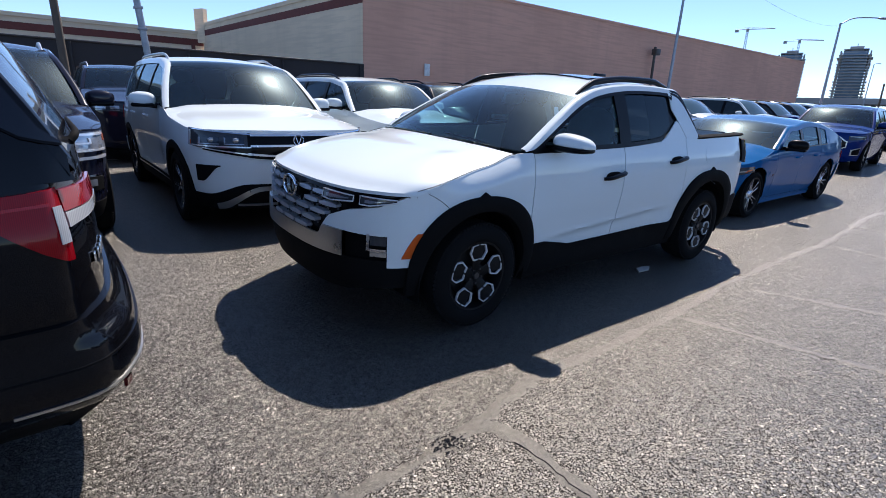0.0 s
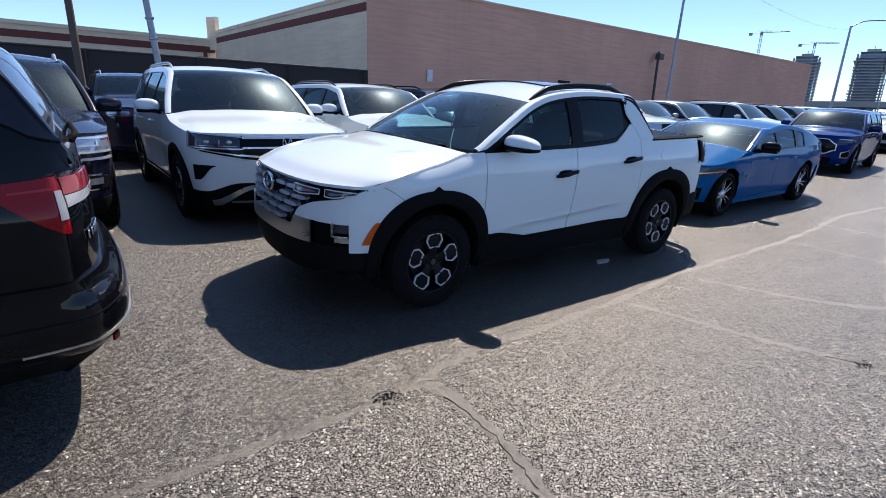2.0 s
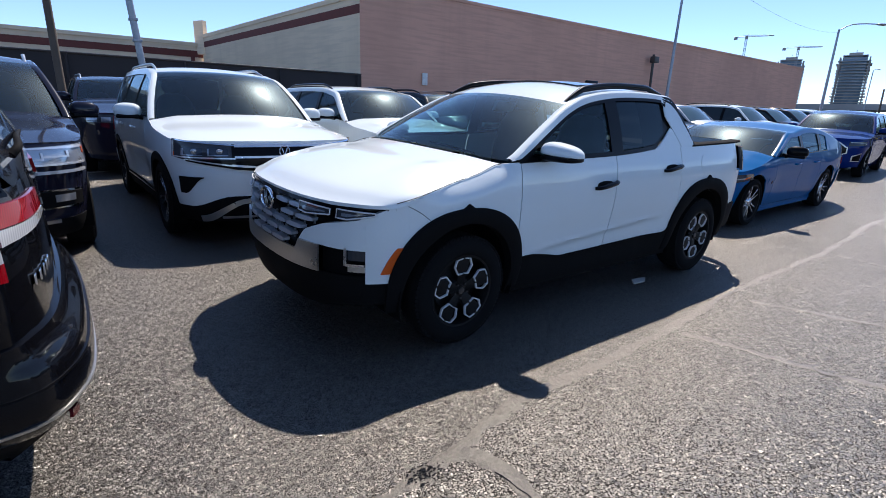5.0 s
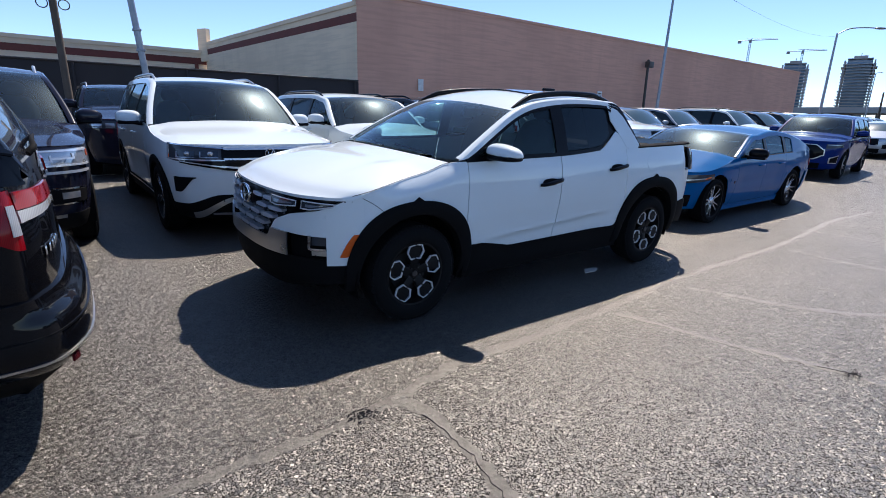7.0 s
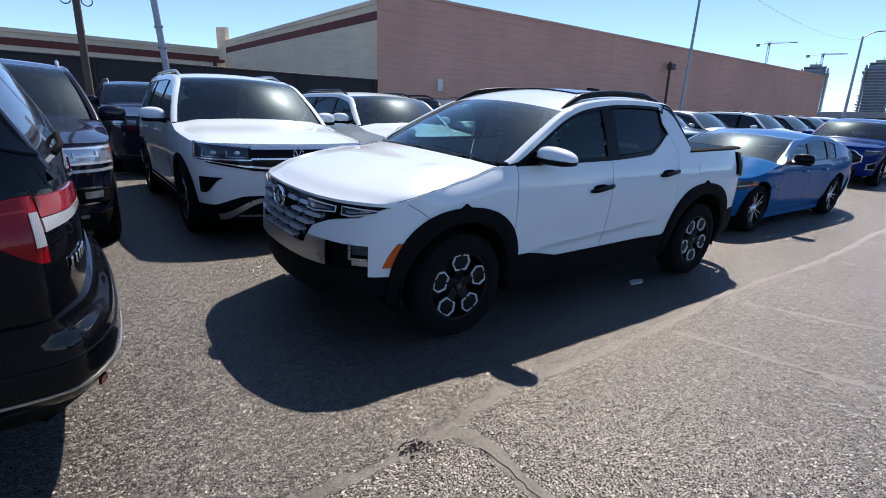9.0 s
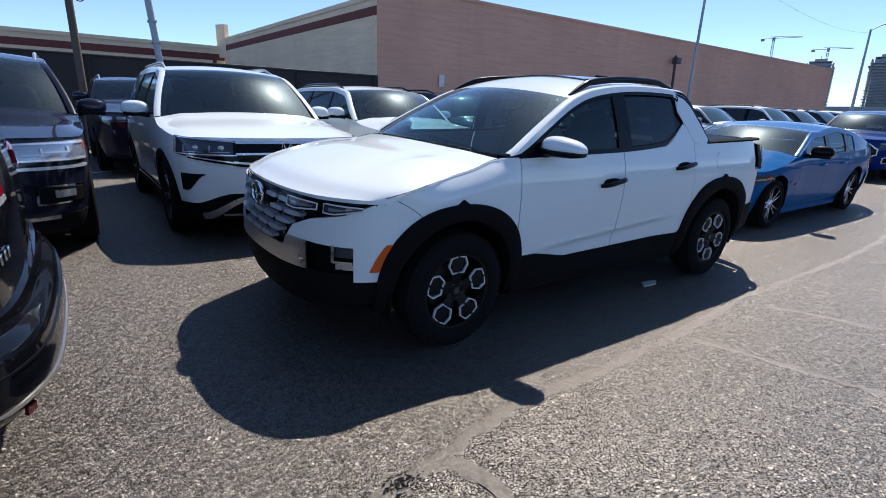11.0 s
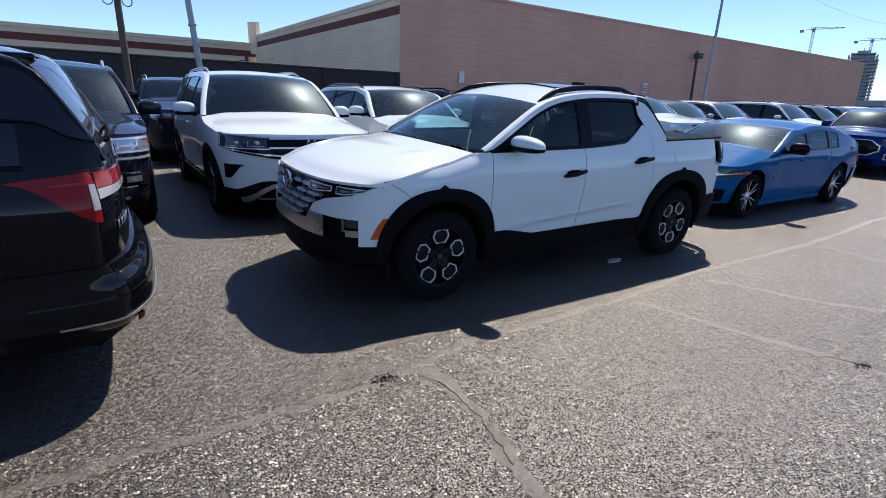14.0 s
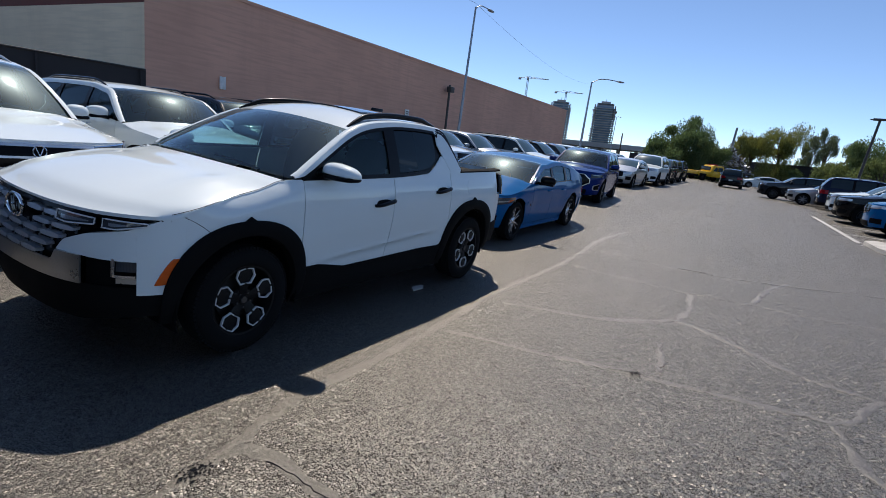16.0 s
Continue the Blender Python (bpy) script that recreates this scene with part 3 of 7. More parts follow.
        rows = [[q + low for q in rows[0]]] + rows + [[q + low for q in rows[-1]]]
        rows = [[r[0] + (low if 0 < k < len(rows) - 1 else Vector())] + r + [r[-1] + (low if 0 < k < len(rows) - 1 else Vector())] for k, r in enumerate(rows)]
        bm = bmesh.new()
        grid(bm, rows)
        for f in bm.faces:
            f.normal_flip()
        return part(name, bm, mat, parent or self.root, label)


def lathe(bm, prof, n=40, axis_y=True):
    """Turns (radius, depth) about the y axis; depth is y."""
    rows = [[(r * math.cos(2 * math.pi * k / n), y, r * math.sin(2 * math.pi * k / n)) for k in range(n + 1)] for r, y in prof]
    grid(bm, rows)
    bmesh.ops.remove_doubles(bm, verts=bm.verts, dist=1e-5)
    bmesh.ops.recalc_face_normals(bm, faces=bm.faces)
    return bm


WHEELS = {}


def wheel(parent, x, a, g, r, style="spoke", rim=0.235, width=0.24, spokes=5, tone=None, turn=0.0, seg=40):
    """A road wheel whose outer face is at half width a on the side g. The meshes are shared by alike wheels."""
    key = (style, round(r, 3), rim, width, spokes, tone.name if tone else "", seg)
    if key not in WHEELS:
        meshes = []
        bm = bmesh.new()
        w = width
        lathe(bm, [(rim, 0.02), (rim + 0.012, -0.004), (rim + 0.04, -0.012), (r - 0.045, -0.008), (r - 0.018, 0.012), (r - 0.004, 0.045), (r, w * 0.5), (r - 0.004, w - 0.045), (r - 0.02, w - 0.01), (rim + 0.02, w), (rim, w - 0.03)], seg)
        if seg >= 40:
            for k in range(seg * 2):
                t = 2 * math.pi * k / (seg * 2)
                vs = box(bm, r - 0.03, r - 0.001, 0.012, 0.034, -0.010, 0.010)
                for v in vs:
                    v.co = Matrix.Rotation(t, 4, "Y") @ v.co
        meshes.append(("tyre", mesh_of(bm, "tyre", angle=50), RUBBER))
        bm = bmesh.new()
        lathe(bm, [(rim + 0.008, 0.0), (rim - 0.006, 0.002), (rim - 0.014, 0.03), (rim - 0.02, 0.10), (rim - 0.02, w - 0.04)], seg)
        lathe(bm, [(0.0, 0.115), (rim - 0.02, 0.125)], 24)
        meshes.append(("rim", mesh_of(bm, "rim"), WHEELBLACK))
        bm = bmesh.new()
        lathe(bm, [(0.0, 0.10), (0.155, 0.10), (0.16, 0.115), (0.0, 0.116)], 28)
        meshes.append(("brake_disc", mesh_of(bm, "brake_disc"), BRAKE))
        if style == "pocket":
            bm = bmesh.new()
            for k in range(5):
                sub = bmesh.new()
                box(sub, 0.03, rim - 0.006, 0.010, 0.05, -0.040, 0.040, 0.006)
                for v in sub.verts:
                    v.co.z *= 0.7 + 0.75 * smooth01((v.co.x - 0.15) / 0.08)
                    v.co.y += 0.016 * smooth01((0.12 - v.co.x) / 0.1)
                sub.transform(Matrix.Rotation(math.radians(72 * k + 54), 4, "Y"))
                me = bpy.data.meshes.new("tmp")
                sub.to_mesh(me)
                bm.from_mesh(me)
                sub.free()
                bpy.data.meshes.remove(me)
            lathe(bm, [(0.0, 0.016), (0.030, 0.016), (0.034, 0.024), (0.075, 0.028), (0.085, 0.045)], 32)
            meshes.append(("spoke_disc", mesh_of(bm, "spoke_disc"), WHEELBLACK))
            for k in range(5):
                bm = bmesh.new()
                t0 = math.radians(72 * k + 90)
                er, et = Vector((math.cos(t0), math.sin(t0))), Vector((-math.sin(t0), math.cos(t0)))
                ring = [(0.112, -0.042), (0.116, -0.008), None, (0.116, 0.008), (0.112, 0.042), (0.165, 0.074), (0.216, 0.056), (0.224, 0.010), None, (0.224, -0.010), (0.216, -0.056), (0.165, -0.074), (0.112, -0.042)]
                runs, cur = [], []
                for q in ring:
                    if q is None:
                        runs.append(cur)
                        cur = []
                    else:
                        cur.append(q)
                runs.append(cur)
                runs = [runs[2] + runs[0][1:], runs[1]]
                for run in runs:
                    c = (0.168, 0.0)
                    for (r0, s0), (r1, s1) in zip(run, run[1:]):
                        q = []
                        for rr, ss in ((r0, s0), (r1, s1)):
                            for f in (1.0, 0.895):
                                p = er * (c[0] + (rr - c[0]) * f) + et * (ss * f)
                                q.append(p)
                        o0, i0, o1, i1 = q
                        v = [bm.verts.new((p.x, y, p.y)) for y in (0.004, 0.02) for p in (o0, o1, i1, i0)]
                        for f in ((0, 1, 2, 3), (7, 6, 5, 4), (0, 4, 5, 1), (1, 5, 6, 2), (2, 6, 7, 3), (3, 7, 4, 0)):
                            bm.faces.new([v[m] for m in f])
                bmesh.ops.recalc_face_normals(bm, faces=bm.faces)
                meshes.append(("machined_edge", mesh_of(bm, "machined_edge", False), MACHINED))
            bm = bmesh.new()
            lathe(bm, [(0.0, 0.011), (0.022, 0.011), (0.024, 0.018)], 20)
            for k in range(5):
                t0 = math.radians(72 * k + 54)
                sub = [(0.052 * math.cos(t0), 0.052 * math.sin(t0))]
                tube(bm, [(sub[0][0], 0.03, sub[0][1]), (sub[0][0], 0.014, sub[0][1])], 0.0065, 8)
            meshes.append(("hub_cap", mesh_of(bm, "hub_cap"), GUNMETAL))
        else:
            bm = bmesh.new()
            spoke_w = 0.011 if style == "twist" else 0.020
            for k in range(spokes):
                for off in ((-0.5, 0.5) if style == "split" else (0.0,)):
                    sub = bmesh.new()
                    box(sub, 0.03, rim - 0.004, 0.012, 0.045, -spoke_w, spoke_w, 0.004)
                    for v in sub.verts:
                        f = smooth01((v.co.x - 0.05) / (rim - 0.06))
                        v.co.z = v.co.z * (1.0 - 0.3 * f) + off * 0.085 * f * (1 if spokes < 8 else 0.6)
                        v.co.y += 0.02 * (1 - f) ** 2
                        if style == "twist":
                            v.co.z += 0.03 * f * f * (1 if k % 2 else -1)
                    sub.transform(Matrix.Rotation(2 * math.pi * k / spokes, 4, "Y"))
                    me = bpy.data.meshes.new("tmp")
                    sub.to_mesh(me)
                    bm.from_mesh(me)
                    sub.free()
                    bpy.data.meshes.remove(me)
            lathe(bm, [(0.0, 0.018), (0.035, 0.018), (0.06, 0.03), (0.075, 0.05)], 24)
            meshes.append(("spokes", mesh_of(bm, "spokes"), tone or GREYALLOY))
        for nme, me, mt in meshes:
            me.materials.append(mt)
        WHEELS[key] = meshes
    ob = new("wheel", WHEELS[key][0][1])
    ob.parent = parent
    ob.matrix_basis = pose(x, g * a, r, 0, turn, 0) @ Matrix.Diagonal((1, -g, 1, 1))
    for nme, me, mt in WHEELS[key][1:]:
        o = new(nme, me)
        o.parent = ob
    return ob


def puffed(name, size, mat, parent, m, power=3.0, taper=(0, 0), label="", n=18):
    """A rounded box: a swollen form between a ball and a block; taper narrows it towards +x in y and z."""
    bm = bmesh.new()
    bmesh.ops.create_uvsphere(bm, u_segments=n, v_segments=max(8, n // 2 + 2), radius=1.0)
    for v in bm.verts:
        c = v.co
        k = (abs(c.x) ** power + abs(c.y) ** power + abs(c.z) ** power) ** (-1 / power)
        c = c * k
        v.co = Vector((c.x * size[0], c.y * size[1] * (1 - taper[0] * (c.x + 1) / 2), c.z * size[2] * (1 - taper[1] * (c.x + 1) / 2)))
    return part(name, bm, mat, parent, label, m, angle=70)


def side_mirror(sh, x, z, g, mat, size=1.0, reach=0.17, cap_mat=None, wide=1.0):
    """A door mirror: painted cap over a black housing on a short arm, with its glass."""
    y = sh.glass_y(x, z)
    mir = puffed("mirror_housing", (0.075 * size, 0.125 * size * wide, 0.078 * size / wide ** 0.4), cap_mat or mat, sh.root, pose(x + 0.02, g * (y + reach), z + 0.045 * size, 0, 0, -10 * g), 2.5)
    bm = boxed(-0.072 * size, 0.07 * size, -0.105 * size * wide, 0.105 * size * wide, -0.074 * size, -0.032 * size, 0.02)
    part("lower_shell", bm, GLOSSBLACK, mir)
    part("mirror_glass", boxed(0.068 * size, 0.078 * size, -0.10 * size, 0.10 * size, -0.055 * size, 0.055 * size, 0.004), CHROME, mir)
    bm = bmesh.new()
    tube(bm, [(x, g * (y - 0.03), z - 0.02), (x, g * (y + reach * 0.6), z - 0.01)], [0.032 * size, 0.026 * size], 10)
    part("mirror_arm", bm, GLOSSBLACK, sh.root)
    return mir


def seats(sh, x, z, half, cloth, parent, wheel_side=-1):
    """Dash, steering wheel and front seats, seen through the panes."""
    for g in (-1, 1):
        st = puffed("seat", (0.09, 0.24, 0.34), cloth, parent, pose(x + 0.95, g * half * 0.5, z + 0.05, 0, 14, 0), 3.2, n=14)
        puffed("headrest", (0.06, 0.13, 0.09), cloth, st, pose(0.03, 0, 0.43), 2.6, n=12)
    bm = boxed(x - 0.5, x + 0.22, -half + 0.05, half - 0.05, z - 0.35, z - 0.035, 0.05)
    part("dashboard", bm, DASH, parent)
    bm = bmesh.new()
    ring = [(x + 0.38 + 0.10 * math.cos(t), wheel_side * half * 0.5 + 0.18 * math.sin(t), z - 0.06 + 0.16 * math.cos(t)) for t in (2 * math.pi * k / 20 for k in range(21))]
    tube(bm, ring, 0.015, 6, False)
    part("steering_wheel", bm, BLACKTRIM, parent)


def wells(sh, xs, R, a, depth=0.34):
    """Dark linings round the wheels."""
    for xw in xs:
        for g in (-1, 1):
            bm = bmesh.new()
            rows = []
            for k in range(19):
                t = math.pi * (k / 18 * 1.16 - 0.08)
                x, z = xw + R * math.cos(t), max(0.2, 0.36 + R * math.sin(t))
                rows.append([(x, g * (a - 0.02), z), (x, g * (a - depth), z)])
            vs = grid(bm, rows)
            bm.faces.new([r[1] for r in vs])
            part("wheel_arch_liner", bm, UNDER, sh.root)


# ---- the white pickup ----
def tilt_on_ground(x, y, rz, wb=3.0, track=0.85, lift=0.0):
    """A pose whose wheels rest on the ground."""
    c, s = math.cos(radians(rz)), math.sin(radians(rz))

    def g(lx, ly):
        return ground_z(x + c * lx - s * ly, y + s * lx + c * ly)

    z = [g(0, -track), g(0, track), g(wb, -track), g(wb, track)]
    pitch = math.degrees(math.atan2((z[2] + z[3] - z[0] - z[1]) / 2, wb))
    roll = math.degrees(math.atan2((z[1] + z[3] - z[0] - z[2]) / 2, 2 * track))
    return pose(x, y, (z[0] + z[1]) / 2 + lift, roll * 1.0, -pitch, rz) if rz == 0 else Matrix.Translation((x, y, (z[0] + z[1]) / 2 + lift)) @ pose(0, 0, 0, 0, 0, rz) @ pose(0, 0, 0, roll, -pitch, 0)


def pickup_mirror(root, g):
    """A domed white cap with a flat underside over a black shell, on a short black arm."""
    bm = bmesh.new()
    bmesh.ops.create_uvsphere(bm, u_segments=28, v_segments=18, radius=1.0)
    for v in bm.verts:
        c = v.co.copy()
        k = (abs(c.x) ** 2.6 + abs(c.y) ** 2.6 + abs(c.z) ** 2.6) ** (-1 / 2.6)
        c *= k
        out = (c.y + 1) / 2
        z = c.z * (0.088 - 0.026 * out) if c.z > 0 else c.z * 0.014
        v.co = Vector((c.x * (0.098 - 0.02 * out) + 0.04 * out, g * (c.y * 0.15), z - 0.012 * out))
    if g < 0:
        bmesh.ops.reverse_faces(bm, faces=bm.faces)
    cap = part("mirror_housing", bm, WHITE, root, "white domed mirror cap", pose(0.715, g * 1.018, 1.232), angle=60)
    bm = bmesh.new()
    bmesh.ops.create_uvsphere(bm, u_segments=24, v_segments=12, radius=1.0)
    for v in bm.verts:
        c = v.co.copy()
        c *= (abs(c.x) ** 3 + abs(c.y) ** 3 + abs(c.z) ** 3) ** (-1 / 3)
        out = (c.y + 1) / 2
        v.co = Vector((c.x * 0.09 + 0.035 * out, g * c.y * 0.142, -0.034 + c.z * 0.026 + 0.006 * out))
    if g < 0:
        bmesh.ops.reverse_faces(bm, faces=bm.faces)
    part("lower_shell", bm, GLOSSBLACK, cap, "gloss black lower mirror shell", angle=60)
    part("turn_lamp", boxed(-0.072, -0.03, g * 0.075 - 0.045, g * 0.075 + 0.045, -0.016, -0.010, 0.002), SMOKELENS, cap)
    part("mirror_glass", boxed(0.062, 0.074, g * 0.01 - 0.09, g * 0.01 + 0.09, -0.035, 0.03, 0.004), CHROME, cap)
    bm = bmesh.new()
    tube(bm, [(0.66, g * 0.84, 1.182), (0.69, g * 0.92, 1.19), (0.71, g * 0.97, 1.20)], [0.03, 0.026, 0.024], 10)
    part("mirror_arm", bm, GLOSSBLACK, root)


def pickup():
    root = thing("pickup_truck", "white crew-cab pickup truck with black arch cladding and silver grille", "pickup truck", tilt_on_ground(0, -0.02, 0, 3.005, 0.9, 0.006))
    crease = line([(0.3, 0.50), (0.78, 0.545), (2.06, 0.63), (2.6, 0.66)])
    base_in = curve([(0.2, 0.10), (0.34, 0.055), (0.46, 0.028), (0.6, 0.014), (0.78, 0.0), (0.95, 0.002), (1.08, 0.018), (1.17, 0.045), (1.26, 0.075)])

    shoulder = line([(-0.55, 0.957), (-0.26, 1.026), (0.12, 1.10), (0.3, 1.15), (0.44, 1.165)])

    def side(x, z):
        k = smooth01((x - 0.55) / 0.4) * smooth01((2.45 - x) / 0.4)
        up = smooth01((0.45 - x) / 0.16) * smooth01((x + 0.40) / 0.4)
        return base_in(z) + 0.06 * up * max(0.0, min(1.0, (z - shoulder(x) + 0.12) / 0.12)) ** 1.7 + k * 0.032 * smooth01((crease(x) + 0.03 - z) / 0.085) * smooth01((z - 0.3) / 0.1) + k * 0.014 * smooth01((z - crease(x)) / 0.02) * smooth01((0.9 - z) / 0.25)

    sh = Shell(
        root,
        [(-0.915, 0), (-0.905, 0.25), (-0.87, 0.47), (-0.795, 0.665), (-0.68, 0.815), (-0.53, 0.9), (-0.3, 0.94), (0.1, 0.95), (0.7, 0.942), (1.5, 0.946), (2.3, 0.952), (2.9, 0.965), (3.36, 0.962), (3.64, 0.94), (3.83, 0.875), (3.935, 0.66), (3.975, 0.3), (3.98, 0)],
        [(-0.55, 0.957), (-0.26, 1.026), (0.12, 1.10), (0.3, 1.15), (0.44, 1.165), (1.0, 1.175), (1.5, 1.19), (2.0, 1.215), (2.6, 1.235), (3.2, 1.25), (3.9, 1.262)],
        [(0.36, 1.150), (0.55, 1.265), (0.8, 1.405), (1.05, 1.53), (1.3, 1.607), (1.65, 1.652), (2.0, 1.663), (2.3, 1.655), (2.48, 1.628), (2.6, 1.47), (2.75, 1.25)],
        [(0.2, 0.09), (0.33, 0.03), (0.45, 0.0), (0.6, 0.0), (0.75, 0.012), (0.9, 0.04), (0.98, 0.07), (1.1, 0.13)],
        side,
        [(0.3, 0.06), (0.42, 0.0), (0.6, 0.0), (0.66, 0.03), (0.9, 0.035), (1.26, 0.05)],
        0.045, 0.40, 0.018,
    )
    sh.arches = [(0.0, 0.535), (3.005, 0.565)]
    RF, RR, ZF = 0.535, 0.565, 0.37

    def arch(x, xw, R):
        q = R * R - (x - xw) ** 2
        return ZF + math.sqrt(q) if q > 0 else 0.0

    lowline = line([(-0.7, 0.495), (-0.5, 0.495), (0.5, 0.51), (0.67, 0.508), (1.0, 0.437), (1.52, 0.447), (2.42, 0.468), (2.5, 0.6), (3.5, 0.6), (3.6, 0.56), (4.0, 0.56)])

    def lo(x):
        return max(lowline(x), arch(x, 0, RF), arch(x, 3.005, RR))

    top = sh.top
    for g in (-1, 1):
        # fender, doors and bed side
        sh.skin("fender", sh.columns(-0.4208, 0.462), lo, lambda x: top(x) if x < 0.3 else top(x) + 0.002, WHITE, by_x=g, rows=26)
        dr = [("front_door", 0.470, 1.528), ("rear_door", 1.537, 2.498)]
        for nme, a, b in dr:
            door = sh.skin(nme, sh.columns(a, b, 0.03), lo, lambda x: top(x) - 0.004, WHITE, by_x=g, rows=40)
            hx, hz = ((1.385, 0.968) if a < 1 else (2.34, 1.058))
            y = abs(sh.at(sh.sx(hx), hz).y)
            bm = bmesh.new()
            way = path2([(hx - 0.13, g * (y + 0.004), hz - 0.018), (hx - 0.08, g * (y + 0.032), hz - 0.012), (hx + 0.03, g * (y + 0.036), hz + 0.006), (hx + 0.11, g * (y + 0.03), hz + 0.016), (hx + 0.145, g * (y + 0.0), hz + 0.018)], 5)
            tube(bm, way, [0.013 + 0.006 * math.sin(math.pi * i / (len(way) - 1)) for i in range(len(way))], 8)
            part("door_handle", bm, GLOSSBLACK, door, "black pull handle")
            puffed("handle_cup", (0.1, 0.006, 0.032), BLACKTRIM, door, pose(hx, g * y, hz), 2.5, n=14)
        sh.skin("bed_side", sh.columns(2.506, 3.63), lo, lambda x: top(x) if x < 3.6 else top(x) - 0.01, WHITE, by_x=g, rows=14)
        sh.skin("rear_corner", [sh.sx(3.635, g) + (sh.sr(0.8 * g) - sh.sx(3.635, g)) * i / 8 for i in range(9)] if g > 0 else [sh.sr(-0.8) - 0 + (2 * sh.S - sh.sx(3.635) - sh.sr(-0.8)) * i / 8 for i in range(9)], lambda s: 0.64, lambda s: 0.98, WHITE, rows=6)
        # filler flap
        if g < 0:
            sh.skin("fuel_flap", [2.835 + 0.145 * i / 8 for i in range(9)], lambda x: 1.085 - math.sqrt(max(0, 0.0725**2 - (x - 2.9075) ** 2)) * 1.05, lambda x: 1.085 + math.sqrt(max(0, 0.0725**2 - (x - 2.9075) ** 2)) * 1.05, WHITE, d=0.0035, by_x=g, rows=5)
        # black cladding: arches, sill
        for xw, r0, r1 in ((0.0, 0.445, 0.542), (3.005, 0.465, 0.572)):
            rows = []
            for k in range(45):
                t = math.pi * (1.045 - 1.09 * k / 44)
                row = []
                sq = 1 + 0.055 * math.sin(2 * t) ** 2
                tab = 0.028 * smooth01(1 - abs(t - math.pi / 2) / 0.075)
                for q, dd in ((r0, -0.05), (r0, 0.018), (r0 + 0.02, 0.026), ((r0 + r1) / 2, 0.026), (r1 - 0.012, 0.024), (r1, 0.016), (r1, -0.02)):
                    rr = (q + (tab if q >= r1 - 0.02 else 0)) * (sq if q > r0 + 0.03 else 1)
                    x, z = xw + rr * math.cos(t), ZF + rr * math.sin(t)
                    row.append(sh.at(sh.sx(x, g), max(z, 0.2), dd))
                rows.append(row)
            bm = bmesh.new()
            grid(bm, rows if g < 0 else rows[::-1])
            part("arch_cladding", bm, BLACKTRIM, root, "black plastic arch cladding")
        sh.skin("sill_cladding", sh.columns(0.44, 2.56), lambda x: 0.235, lambda x: max(lowline(x), 0.25) + 0.004, BLACKTRIM, d=0.012, by_x=g, rows=4)
        # amber marker
        brim = lambda x: ZF + math.sqrt(max(0.002, 0.556**2 - x * x))
        xm = [-0.578 + 0.15 * i / 10 for i in range(11)]
        sh.skin("side_marker", xm, lambda x: min(max(0.556, brim(x) - 0.012), 0.70), lambda x: min(0.713, max(brim(x + 0.053), 0.558)), AMBERLENS, d=0.008, by_x=g, rows=4, label="amber side marker lamp")
        # cabin frame
        for nme, a, b in (("cant_rail", 0.40, 2.47),):
            xs = sh.columns(a, b)
            m = line([(0.40, 0.0), (0.52, 0.046), (1.05, 0.044), (2.2, 0.038), (2.3, 0.05), (2.47, 0.09)])
            sh.cabin(nme, xs, lambda x: max(sh.rz_of(x) - m(x), top(x) - 0.002), lambda x: sh.rz_of(x), WHITE, g, rows=3)
        gap = curve([(0.4, 0.03), (0.6, 0.048), (1.1, 0.048), (2.3, 0.042)])
        zlo = curve([(0.4, 1.176), (1.5, 1.197), (1.9, 1.219), (2.06, 1.236), (2.14, 1.253), (2.2, 1.287), (2.38, 1.42)])
        zhi = lambda x: sh.rz_of(x) - gap(x)
        sh.cabin("window", sh.columns(0.50, 1.49), lambda x: zlo(x) + 0.012, lambda x: zhi(x) - 0.012, SIDEGLASS, g, d=-0.014, rows=5, label="lightly tinted side window")
        sh.cabin("pillar_backing", sh.columns(1.95, 2.42, 0.012), lambda x: zlo(x) - 0.016, lambda x: max(zhi(x) + 0.004, zlo(x) - 0.008), GLOSSBLACK, g, d=-0.018, rows=5)
        sh.cabin("window", sh.columns(1.63, 2.27, 0.012), lambda x: zlo(x) + 0.02, lambda x: min(zhi(x) - 0.014, 1.62 - max(0, x - 2.2) * 0.55), TINT, g, d=-0.014, rows=5, label="dark tinted side window")
        sh.cabin("window_trim", sh.columns(0.455, 2.12, 0.012), lambda x: zlo(x) - 0.016, lambda x: min(zlo(x) + 0.016, max(zhi(x), zlo(x) - 0.01)), GLOSSBLACK, g, d=0.003, rows=2)
        sh.cabin("window_trim", sh.columns(0.455, 2.30, 0.012), lambda x: max(zhi(x) - 0.016, zlo(x) - 0.014), lambda x: max(zhi(x) + 0.008, zlo(x) - 0.01), GLOSSBLACK, g, d=0.003, rows=2)
        sh.cabin("door_pillar", sh.columns(1.485, 1.635), zlo, zhi, GLOSSBLACK, g, d=0.0, rows=3)
        sh.cabin("corner_trim", sh.columns(0.455, 0.60), lambda x: zlo(x), lambda x: max(zhi(x), zlo(x) + 0.004), GLOSSBLACK, g, d=-0.006, rows=3)
        sh.cabin("rear_pillar", sh.columns(2.30, 2.47, 0.012), lambda x: line([(2.30, 1.60), (2.36, 1.42), (2.42, 1.40), (2.47, 1.43)])(x), lambda x: sh.rz_of(x) - 0.045, GLOSSBLACK, g, d=-0.003, rows=4)
        # sail panel from the roof to the bed, white with a black edge
        lowx = line([(2.24, 1.585), (2.38, 1.40), (2.52, 1.235), (2.75, 1.235)])
        crest = line([(2.24, 1.60), (2.30, 1.588), (2.62, 1.31), (2.70, 1.245), (2.75, 1.24)])
